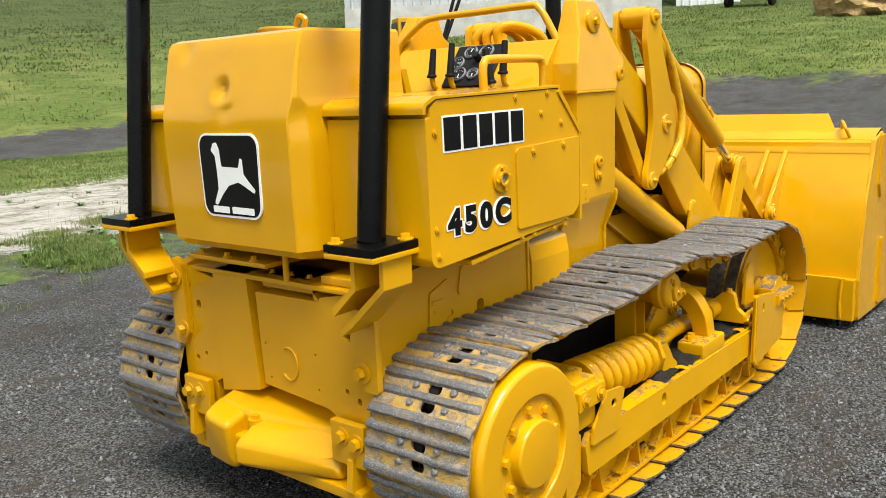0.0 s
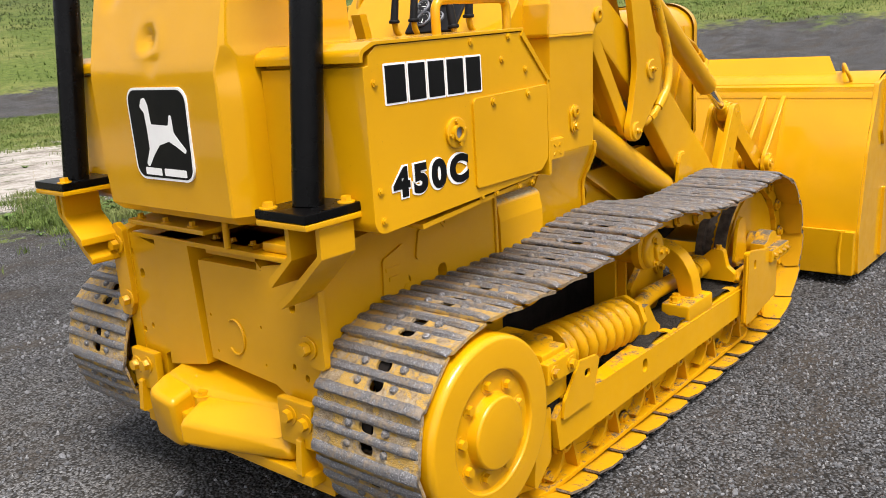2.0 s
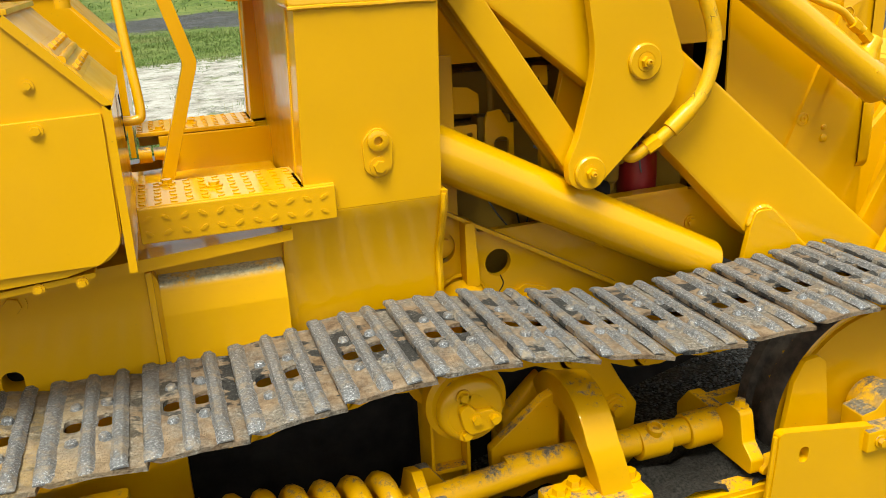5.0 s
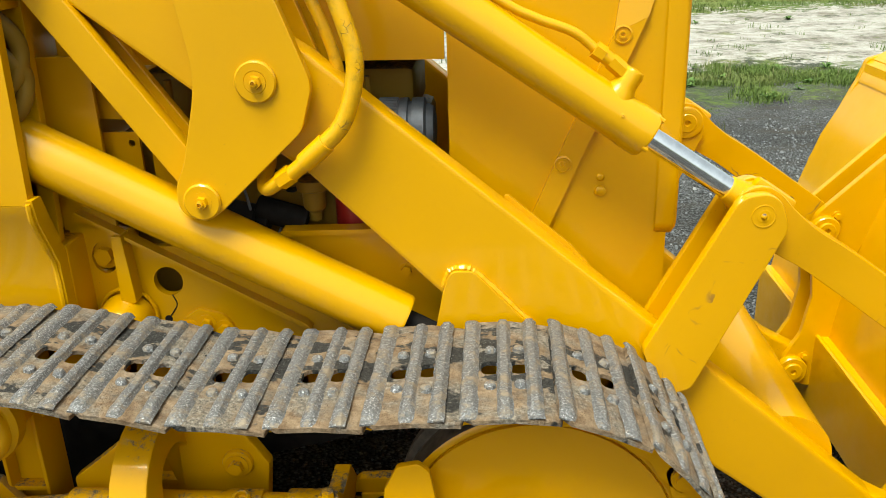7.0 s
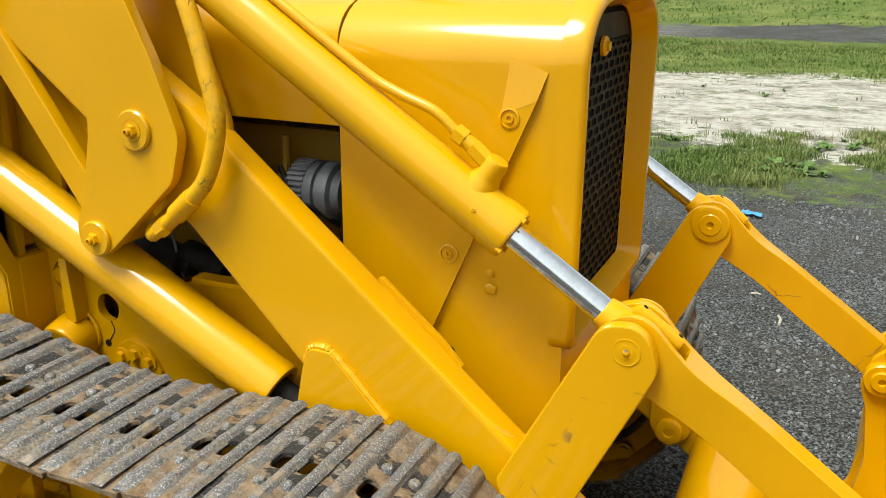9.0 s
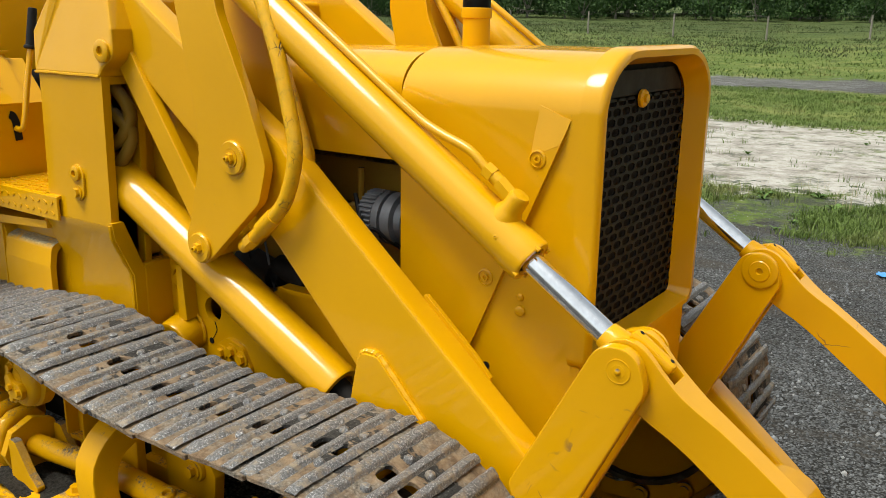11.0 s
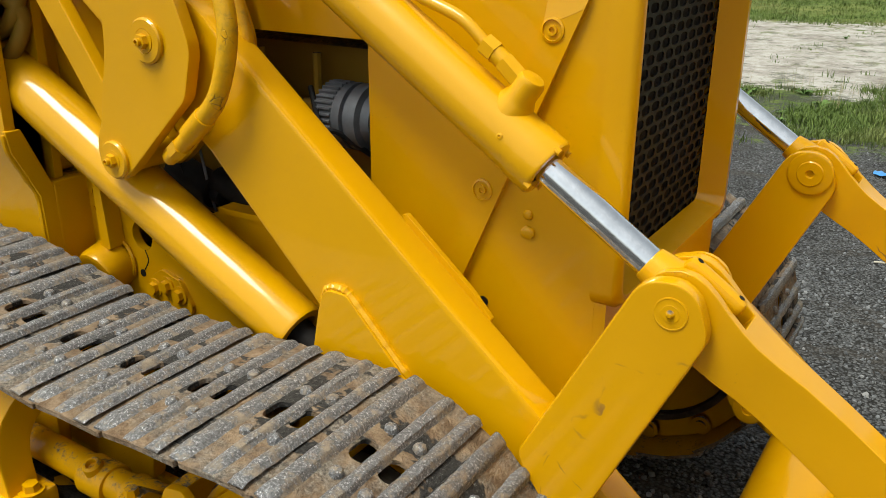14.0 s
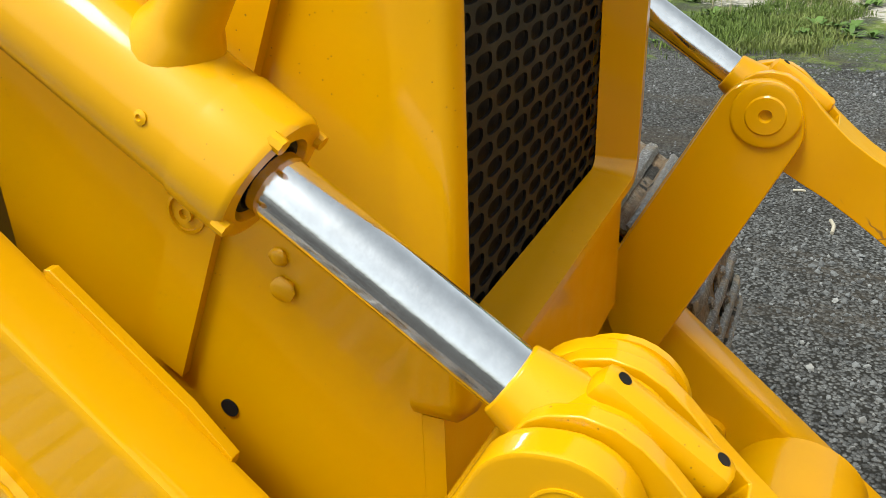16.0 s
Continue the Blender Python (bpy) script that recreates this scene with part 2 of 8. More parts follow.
def prism(bm, outline, y0, y1, holes=(), axis="y", bevel=0.0):
    """A plate: an outline in x,z (axis y), in y,z (axis x) or in x,y (axis z), between two depths, with holes through it."""
    def at(p, d):
        return {"y": (p[0], d, p[1]), "x": (d, p[0], p[1]), "z": (p[0], p[1], d)}[axis]

    tmp = bmesh.new()
    loops = [outline, *holes]
    if holes:
        edges = []
        rings = []
        for loop in loops:
            vs = [tmp.verts.new(at(p, y0)) for p in loop]
            rings.append(vs)
            edges += [tmp.edges.new((vs[i], vs[(i + 1) % len(vs)])) for i in range(len(vs))]
        got = bmesh.ops.triangle_fill(tmp, use_beauty=True, use_dissolve=False, edges=edges)
        faces = [f for f in got["geom"] if isinstance(f, bmesh.types.BMFace)]
        ext = bmesh.ops.extrude_face_region(tmp, geom=faces, use_keep_orig=True)
        moved = [v for v in ext["geom"] if isinstance(v, bmesh.types.BMVert)]
        step = Vector(at((0, 0), y1)) - Vector(at((0, 0), y0))
        bmesh.ops.translate(tmp, verts=moved, vec=step)
    else:
        a = [tmp.verts.new(at(p, y0)) for p in outline]
        b = [tmp.verts.new(at(p, y1)) for p in outline]
        n = len(a)
        tmp.faces.new(a)
        tmp.faces.new(b[::-1])
        for i in range(n):
            tmp.faces.new((a[i], b[i], b[(i + 1) % n], a[(i + 1) % n]))
    bmesh.ops.recalc_face_normals(tmp, faces=tmp.faces)
    if bevel:
        soften(tmp, bevel)
    join(bm, tmp)
    return bm


def soften(bm, width, seg=2, angle=40):
    edges = [e for e in bm.edges if len(e.link_faces) == 2 and e.calc_face_angle(0) > radians(angle)]
    bmesh.ops.bevel(bm, geom=edges, offset=width, segments=seg, profile=0.5, affect="EDGES", clamp_overlap=True)


def join(bm, other, m=None, mat=None):
    me = bpy.data.meshes.new("tmp")
    if m is not None:
        other.transform(m)
    if mat is not None:
        for f in other.faces:
            f.material_index = mat
    other.to_mesh(me)
    other.free()
    bm.from_mesh(me)
    bpy.data.meshes.remove(me)


def box(bm, lo, hi, bevel=0.004, m=None, mat=None, seg=2):
    tmp = bmesh.new()
    lo, hi = Vector(lo), Vector(hi)
    bmesh.ops.create_cube(tmp, size=1, matrix=Matrix.Translation((lo + hi) / 2) @ Matrix.Diagonal((*[abs(c) for c in hi - lo], 1)))
    if bevel:
        soften(tmp, bevel, seg)
    join(bm, tmp, m, mat)
    return bm


def rod(bm, p, q, r, r2=None, seg=20, bevel=0.0, mat=None):
    """A round bar from p to q."""
    p, q = Vector(p), Vector(q)
    tmp = bmesh.new()
    bmesh.ops.create_cone(tmp, cap_ends=True, segments=seg, radius1=r, radius2=r if r2 is None else r2, depth=(q - p).length)
    if bevel:
        soften(tmp, bevel)
    m = Matrix.Translation((p + q) / 2) @ (q - p).to_track_quat("Z", "Y").to_matrix().to_4x4()
    join(bm, tmp, m, mat)
    return bm


def lathe(bm, profile, centre, axis=(0, -1, 0), seg=40, mat=None, closed=False, caps=True):
    """Turns (radius, distance along axis) points about an axis."""
    tmp = bmesh.new()
    rings = []
    for r, d in profile:
        rings.append([tmp.verts.new((r * math.cos(2 * math.pi * i / seg), r * math.sin(2 * math.pi * i / seg), d)) for i in range(seg)])
    pairs = list(zip(rings, rings[1:])) + ([(rings[-1], rings[0])] if closed else [])
    for a, b in pairs:
        for i in range(seg):
            tmp.faces.new((a[i], a[(i + 1) % seg], b[(i + 1) % seg], b[i]))
    if not closed and caps:
        tmp.faces.new(rings[0][::-1])
        tmp.faces.new(rings[-1])
    bmesh.ops.remove_doubles(tmp, verts=tmp.verts, dist=1e-5)
    bmesh.ops.recalc_face_normals(tmp, faces=tmp.faces)
    m = Matrix.Translation(centre) @ Vector(axis).to_track_quat("Z", "Y").to_matrix().to_4x4()
    join(bm, tmp, m, mat)
    return bm


def pipe(bm, points, r, per=6, seg=12, mat=None, smooth=True, radii=None):
    """A bent round pipe through points."""
    line = cr(points, per) if smooth else [Vector(p) for p in points]
    tmp = bmesh.new()
    rings = []
    up = None
    for i, p in enumerate(line):
        d = (line[min(i + 1, len(line) - 1)] - line[max(i - 1, 0)]).normalized()
        if up is None:
            up = d.orthogonal().normalized()
        up = (up - d * up.dot(d)).normalized()
        side = d.cross(up)
        rr = r if radii is None else radii(i / (len(line) - 1)) * r
        rings.append([tmp.verts.new(p + (up * math.cos(2 * math.pi * j / seg) + side * math.sin(2 * math.pi * j / seg)) * rr) for j in range(seg)])
    for a, b in zip(rings, rings[1:]):
        for j in range(seg):
            tmp.faces.new((a[j], a[(j + 1) % seg], b[(j + 1) % seg], b[j]))
    tmp.faces.new(rings[0][::-1])
    tmp.faces.new(rings[-1])
    bmesh.ops.recalc_face_normals(tmp, faces=tmp.faces)
    join(bm, tmp, None, mat)
    return bm


def hexbolt(bm, p, axis=(0, -1, 0), r=0.011, h=0.009, washer=True, mat=None, turn=0.3):
    p, a = Vector(p), Vector(axis).normalized()
    tmp = bmesh.new()
    if washer:
        rod(tmp, p, p + a * 0.003, r * 1.5, seg=16)
    one = bmesh.new()
    bmesh.ops.create_cone(one, cap_ends=True, segments=6, radius1=r, radius2=r * 0.93, depth=h)
    join(tmp, one, Matrix.Translation(p + a * (0.002 + h / 2)) @ a.to_track_quat("Z", "Y").to_matrix().to_4x4() @ pose(0, 0, 0, 0, 0, math.degrees(turn)))
    join(bm, tmp, None, mat)
    return bm


def disc_pin(bm, p, axis=(0, -1, 0), r=0.036, h=0.008, bolt=0.013):
    """A round pin cover with a stepped rim and a bolt in the middle."""
    lathe(bm, [(r, -0.004), (r, h * 0.6), (r - 0.003, h), (r * 0.55, h), (r * 0.5, h * 0.8), (0.001, h * 0.8)], p, axis, seg=28)
    hexbolt(bm, Vector(p) + Vector(axis) * h * 0.7, axis, bolt, 0.010)
    lathe(bm, [(bolt * 0.5, 0), (bolt * 0.5, 0.006), (bolt * 0.3, 0.007), (bolt * 0.28, 0.003), (0.0005, 0.003)], Vector(p) + Vector(axis) * (h + 0.009), axis, seg=10)
    return bm


YC = 0.025  # the machine's middle plane


def weld(bm, points, r=0.006, per=8, seed=1):
    """A lumpy weld seam along points."""
    rnd = random.Random(seed)
    ph = rnd.uniform(0, 9)
    pipe(bm, points, r, per=per, seg=7, radii=lambda t: 0.9 + 0.35 * noise.noise((t * 37 + ph, ph, 0)) + 0.2 * noise.noise((t * 90 + ph, 3, ph)))
    return bm


def mirror_y(bm):
    out = bm.copy()
    out.transform(Matrix.Translation((0, 2 * YC, 0)) @ Matrix.Diagonal((1, -1, 1, 1)))
    bmesh.ops.reverse_faces(out, faces=out.faces)
    return out


def part(name, bm, mats, parent, label="", both=False, angle=38, crisp=True):
    """Links a bmesh as one mesh object under a thing or a part; with both, also its twin on the other side."""
    made = []
    for work in ([bm, mirror_y(bm)] if both else [bm]):
        me = bpy.data.meshes.new(name)
        work.to_mesh(me)
        work.free()
        for m in mats if isinstance(mats, (list, tuple)) else [mats]:
            me.materials.append(m)
        me.polygons.foreach_set("use_smooth", [True] * len(me.polygons))
        me.set_sharp_from_angle(angle=radians(angle))
        ob = new(name, me)
        if crisp:
            wn_mod = ob.modifiers.new("even_normals", "WEIGHTED_NORMAL")
            wn_mod.keep_sharp = True
        if parent is not None:
            ob.parent = parent[len(made)] if isinstance(parent, (list, tuple)) else parent
        if label:
            tagged(ob, label)
        made.append(ob)
    return made if both else made[0]


def thing(name, label, category, group="", kind="", at=(0, 0, 0)):
    ob = new(name)
    ob.location = at
    return tagged(ob, label, category, group, kind)


def B():
    return bmesh.new()


def solid(bm, points, bevel=0.015, seg=3):
    """A rounded convex block round a handful of corners."""
    tmp = B()
    for p in points:
        tmp.verts.new(p)
    bmesh.ops.convex_hull(tmp, input=tmp.verts)
    bmesh.ops.dissolve_limit(tmp, angle_limit=radians(4), verts=tmp.verts, edges=tmp.edges)
    bmesh.ops.recalc_face_normals(tmp, faces=tmp.faces)
    bmesh.ops.bevel(tmp, geom=list(tmp.edges), offset=bevel, segments=seg, profile=0.5, affect="EDGES", clamp_overlap=True)
    join(bm, tmp)


# ---- ground ----
def sstep(a, b, v):
    t = min(1.0, max(0.0, (v - a) / (b - a)))
    return t * t * (3 - 2 * t)


def terrain(x, y):
    """Height of the land: a flat yard that climbs to a grassy hillside ahead and to the left."""
    r = math.hypot(x, y)
    az = math.degrees(math.atan2(y, x))
    climb = (1 - sstep(70, 100, az)) * sstep(-60, -20, az)
    h = 0.17 * max(0.0, r - 22) * climb
    h += 0.032 * max(0.0, r - 26) * (1 - climb) * sstep(40, 80, az) * (1 - sstep(150, 175, az))
    h = h if h < 26 else 26 + (h - 26) * 0.25
    near = sstep(3.0, 9.0, r)
    return h + near * 0.05 * noise.noise((x * 0.35, y * 0.35, 0)) + sstep(12, 30, r) * 0.35 * noise.noise((x * 0.07, y * 0.07, 3))


def ground_material():
    k = Nodes("yard_gravel_sand_and_grass")
    x = k.xyz()
    wob = k.noise(0.55, 4, 0.65)
    wob2 = k.noise(2.6, 4, 0.7)
    yy = k.math("ADD", x[1], k.math("ADD", k.val(wob, 0.2, 0.8, -1.1, 1.1), k.val(wob2, 0.2, 0.8, -0.45, 0.45)))
    # gravel: crushed grey stone with dust between
    cell = k.voronoi(105)
    cell2 = k.voronoi(38)
    stone = k.ramp(cell.outputs["Color"], [(0.0, (0.046, 0.047, 0.050)), (0.5, (0.132, 0.135, 0.141)), (0.85, (0.205, 0.210, 0.219)), (1.0, (0.270, 0.272, 0.275))])
    gap = k.val(cell.outputs["Distance"], 0.42, 0.68)
    gravel = k.mix(gap, stone, (0.027, 0.026, 0.024))
    tint = k.ramp(k.noise(1.3, 5, 0.7), [(0.35, (0.55, 0.54, 0.53)), (0.6, (1.0, 1.0, 1.0)), (0.8, (1.25, 1.22, 1.18))])
    gravel = k.mix(1.0, gravel, tint, "MULTIPLY")
    # the yard behind the machine is dustier and paler
    dusty = k.val(k.math("ADD", x[0], k.val(wob2, 0.2, 0.8, -0.9, 0.9)), 0.2, -1.2)
    gravel = k.mix(1.0, gravel, k.ramp(dusty, [(0.0, (0.80, 0.79, 0.775)), (1.0, (1.62, 1.58, 1.50))]), "MULTIPLY")
    rut = k.t.nodes.new("ShaderNodeMapping")
    rut.inputs["Scale"].default_value = (0.8, 1.7, 1.0)
    rut.inputs["Rotation"].default_value = (0, 0, 0.25)
    k.l(k.ge.outputs["Position"], rut.inputs["Vector"])
    wet = k.val(k.noise(1.6, 6, 0.72, where=rut.outputs[0]), 0.50, 0.64)
    dust = k.ramp(k.noise(45, 5, 0.75), [(0.3, (0.018, 0.015, 0.012)), (0.7, (0.085, 0.072, 0.058))])
    gravel = k.mix(k.math("MULTIPLY", wet, 0.88), gravel, dust)
    # sand: pale, trodden
    sand = k.mix(k.val(k.noise(1.2, 7, 0.78), 0.48, 0.62), k.ramp(k.noise(6, 6, 0.75), [(0.3, (0.245, 0.22, 0.19)), (0.5, (0.40, 0.372, 0.335)), (0.7, (0.50, 0.48, 0.445))]), k.ramp(k.noise(11, 6, 0.75), [(0.35, (0.101, 0.090, 0.074)), (0.6, (0.265, 0.234, 0.195))]))
    # turf under the blades
    turf = k.ramp(k.noise(5, 5, 0.75), [(0.25, (0.035, 0.055, 0.012)), (0.5, (0.086, 0.125, 0.023)), (0.75, (0.156, 0.179, 0.047))])
    drybit = k.val(k.noise(0.35, 5, 0.75), 0.46, 0.62)
    turf = k.mix(k.math("MULTIPLY", drybit, 0.75), turf, k.ramp(k.noise(9, 4, 0.7), [(0.3, (0.13, 0.15, 0.035)), (0.7, (0.24, 0.24, 0.08))]))
    clump = k.val(k.noise(1.5, 5, 0.75), 0.54, 0.64)
    turf = k.mix(k.math("MULTIPLY", clump, 0.6), turf, (0.035, 0.058, 0.012))
    # rough darker pasture higher up the hillside
    away = k.math("SQRT", k.math("ADD", k.math("MULTIPLY", x[0], x[0]), k.math("MULTIPLY", x[1], x[1])))
    upper = k.val(k.math("ADD", away, k.val(k.noise(0.12, 4, 0.7), 0.2, 0.8, -7, 7)), 30, 58)
    turf = k.mix(k.math("MULTIPLY", upper, 0.85), turf, k.ramp(k.noise(0.6, 7, 0.78), [(0.30, (0.018, 0.030, 0.008)), (0.50, (0.046, 0.066, 0.018)), (0.70, (0.088, 0.092, 0.036))]))
    col = gravel
    hard = k.noise(8, 4, 0.7)

    def edge(at, soft=0.7):
        return k.val(k.math("ADD", yy, k.val(hard, 0.2, 0.8, -soft, soft)), at - 0.15, at + 0.15)

    fringe = edge(4.5)
    sandy = edge(6.0, 0.9)
    lawn = edge(11.4, 1.5)
    road = k.math("MULTIPLY", edge(18.6), k.math("SUBTRACT", 1.0, edge(22.6)))
    bare = k.val(k.noise(3.1, 6, 0.78), 0.44, 0.53)
    fringe = k.math("MULTIPLY", fringe, k.math("SUBTRACT", 1.0, k.math("MULTIPLY", bare, 0.8)))
    col = k.mix(fringe, col, turf)
    weeds = k.val(k.noise(2.2, 5, 0.75), 0.54, 0.6)
    col = k.mix(k.math("MULTIPLY", sandy, k.math("SUBTRACT", 1.0, k.math("MULTIPLY", weeds, 0.7))), col, sand)
    col = k.mix(lawn, col, turf)
    col = k.mix(road, col, gravel)
    # the yard runs on towards the buildings ahead
    rr = k.math("SQRT", k.math("ADD", k.math("MULTIPLY", x[0], x[0]), k.math("MULTIPLY", x[1], x[1])))
    slant = k.math("SUBTRACT", k.math("MULTIPLY", x[0], 0.85), x[1])
    wide = k.val(k.math("ADD", slant, k.val(wob2, 0.2, 0.8, -0.8, 0.8)), 0.0, 0.6)
    wide = k.math("MULTIPLY", wide, k.val(x[0], 3.5, 5.5))
    col = k.mix(wide, col, gravel)
    far = k.val(k.math("ADD", k.math("SUBTRACT", rr, k.val(wob, 0.2, 0.8, -2, 2)), k.val(wob2, 0.2, 0.8, -1, 1)), 26.5, 27.5)
    far = k.math("MULTIPLY", far, k.val(x[0], 8, 10))
    col = k.mix(far, col, turf)
    k.set(base=col, rough=0.93, spec=0.2)
    h = k.math("ADD", k.math("MULTIPLY", cell.outputs["Distance"], -0.6), k.math("MULTIPLY", cell2.outputs["Distance"], -0.5))
    h = k.math("ADD", h, k.math("MULTIPLY", k.noise(14, 4), 0.8))
    k.bump(h, 1.0, 0.014)
    return k.m


def ground_sheet():
    bm = B()
    rings = [0.0, 1.0, 2.0, 3.0, 4.0, 5.0, 6.0, 7.0, 8.0, 9.5, 11, 13, 15, 17.5, 20, 23, 26, 30, 35, 41, 48, 56, 66, 80, 100, 130, 180, 260, 400, 700, 1200, 2000]
    seg = 96
    cx, cy = 1.0, 0.0
    grid = []
    for r in rings[1:]:
        grid.append([bm.verts.new((cx + r * math.cos(2 * math.pi * i / seg), cy + r * math.sin(2 * math.pi * i / seg), 0)) for i in range(seg)])
    mid = bm.verts.new((cx, cy, 0))
    for i in range(seg):
        bm.faces.new((mid, grid[0][i], grid[0][(i + 1) % seg]))
    for a, b in zip(grid, grid[1:]):
        for i in range(seg):
            bm.faces.new((a[i], b[i], b[(i + 1) % seg], a[(i + 1) % seg]))
    for v in bm.verts:
        v.co.z = terrain(v.co.x, v.co.y)
    return tagged(part("ground", bm, ground_material(), None, "grey gravel yard with pale sand strip and grass", angle=180), "", "ground", kind="structure")


ground = ground_sheet()

# ---- the crawler loader ----
loader = thing("crawler_loader", "repainted yellow crawler loader parked on gravel", "crawler loader")

TRACK_Y, SHOE_W, SHOE_N, PHASE = 0.555, 0.332, 38, 0.03
DARK_SOIL = plain("damp_packed_soil", (0.030, 0.026, 0.021), 0.9, vary=0.8, scale=150, bump=1.0, dist=0.006, spec=0.2)
SPROCKET, IDLER = Vector((0.012, 0.39)), Vector((1.945, 0.345))


def track_line(far=False):
    """The closed line of the shoes' plates, in x and z, from the top of the sprocket forwards."""
    # the far side's idler is tensioned further forwards
    front = IDLER + (Vector((0.06, 0.03)) if far else Vector((0, 0)))
    pts = [(0.012, 0.655), (0.20, 0.653), (0.40, 0.652), (0.62, 0.662), (0.80, 0.686), (0.95, 0.700), (1.05, 0.700), (1.18, 0.680), (1.33, 0.652), (1.48, 0.644), (1.63, 0.648), (1.78, 0.658)]
    for a in range(90, -91, -15):
        pts.append((front.x + 0.322 * math.cos(radians(a)), front.y + 0.322 * math.sin(radians(a))))
    pts += [(1.75, 0.020), (1.5, 0.018), (1.2, 0.018), (0.9, 0.018), (0.6, 0.019), (0.38, 0.026), (0.2, 0.066)]
    for a in range(270, 90, -15):
        pts.append((SPROCKET.x + 0.265 * math.cos(radians(a)), SPROCKET.y + 0.265 * math.sin(radians(a))))
    return cr([(p[0], 0, p[1]) for p in pts], 10, closed=True)


def track_steps(shift, far=False):
    """Hinge points at even steps along the line."""
    line = track_line(far)
    line.append(line[0])
    lengths = [0.0]
    for a, b in zip(line, line[1:]):
        lengths.append(lengths[-1] + (b - a).length)
    total = lengths[-1]
    out = []
    for i in range(SHOE_N):
        want = ((i + shift) * total / SHOE_N) % total
        j = next(n for n in range(len(lengths) - 1) if lengths[n + 1] >= want)
        f = (want - lengths[j]) / max(1e-9, lengths[j + 1] - lengths[j])
        out.append(line[j].lerp(line[j + 1], f))
    return out, total / SHOE_N


def oval(cx, cy, w, h, seg=5):
    return fillet([(cx - w / 2, cy - h / 2), (cx + w / 2, cy - h / 2), (cx + w / 2, cy + h / 2), (cx - w / 2, cy + h / 2)], min(w, h) * 0.42, seg)


def shoe_mesh(pitch, seed):
    """One triple-bar shoe: x along the track, y across, z outwards; its plate's back edge starts at x = 0."""
    rnd = random.Random(seed)
    bm = B()
    w = SHOE_W / 2
    wob = lambda s: rnd.uniform(-s, s)
    front = [(pitch * 1.02 + wob(0.002), -w + 0.006), (pitch * 1.08, -0.098), (pitch * 1.00, -0.088), (pitch * 1.00, -0.052), (pitch * 1.08, -0.042),
             (pitch * 1.08, 0.024), (pitch * 1.00, 0.034), (pitch * 1.00, 0.070), (pitch * 1.08, 0.080), (pitch * 1.02 + wob(0.002), w - 0.006)]
    outline = [(0.022, -w), (pitch * 0.55, -w + wob(0.002)), *front, (pitch * 0.55, w + wob(0.002)), (0.022, w), (0.004, w - 0.012), (0.0, w - 0.03), (0.0, -w + 0.03), (0.004, -w + 0.012)]
    holes = [oval(pitch * 0.31, -0.012, 0.030, 0.044), oval(pitch * 0.63, -0.012, 0.030, 0.044)]
    prism(bm, outline, -0.008, 0.0, holes, axis="z")
    # the leading lip is bent inwards under the next shoe, the ends droop a little
    for v in bm.verts:
        if v.co.x > pitch * 0.86:
            v.co.z -= (v.co.x - pitch * 0.86) * 0.45
        v.co.z -= 0.003 * sstep(w - 0.02, w, abs(v.co.y))
    bm.normal_update()
    for f in bm.faces:
        f.material_index = 3 if f.normal.z < -0.5 else 0
    # three broad, low bars with worn, uneven crests
    for gx, gw, gh in ((0.012, 0.023, 0.0075), (pitch * 0.46, 0.016, 0.0072), (pitch * 0.77, 0.016, 0.0066)):
        tmp = B()
        rows = []
        n = 24
        for i in range(n + 1):
            yv = -w + 0.003 + (2 * w - 0.006) * i / n
            end = i in (0, n)
            hh = gh * (1 + wob(0.10)) * (0.85 if end else 1) * (0.12 + 0.88 * sstep(-w - 0.004, -w + (0.030 if gx < 0.02 else 0.052), yv))
            s = wob(0.0009)
            zz = -0.003 * sstep(w - 0.02, w, abs(yv))
            rows.append([tmp.verts.new((gx + dx + s, yv, dz + zz)) for dx, dz in ((-gw * (0.5 if gx < 0.02 else 0.78), -0.002), (-gw * 0.50, hh * 0.38), (-gw * 0.40, hh * 0.86), (-gw * 0.22, hh), (gw * 0.20, hh * (1 + wob(0.06))), (gw * 0.40, hh * 0.84), (gw * 0.52, hh * 0.36), (gw * 0.82, -0.002))])
        for a, b in zip(rows, rows[1:]):
            for j in range(7):
                tmp.faces.new((a[j], a[j + 1], b[j + 1], b[j]))
        tmp.faces.new(rows[0])
        tmp.faces.new(rows[-1][::-1])
        bmesh.ops.recalc_face_normals(tmp, faces=tmp.faces)
        join(bm, tmp, None, 1)
    for bx in (pitch * 0.31, pitch * 0.63):
        for by in (-0.070, 0.046):
            lathe(bm, [(0.0115, -0.002), (0.0098, 0.0020), (0.0088 + wob(0.0006), 0.0052), (0.0062, 0.0072 + wob(0.001)), (0.001, 0.0074)], (bx, by + wob(0.003), 0.0), (wob(0.12), wob(0.12), 1), seg=7, mat=1)
    me = bpy.data.meshes.new("track_shoe")
    bm.to_mesh(me)
    bm.free()
    for mm in (TRACK_PLATE, GROUSER, DARK_SOIL, PAINT_SHOE):
        me.materials.append(mm)
    me.polygons.foreach_set("use_smooth", [True] * len(me.polygons))
    me.set_sharp_from_angle(angle=radians(42))
    return me


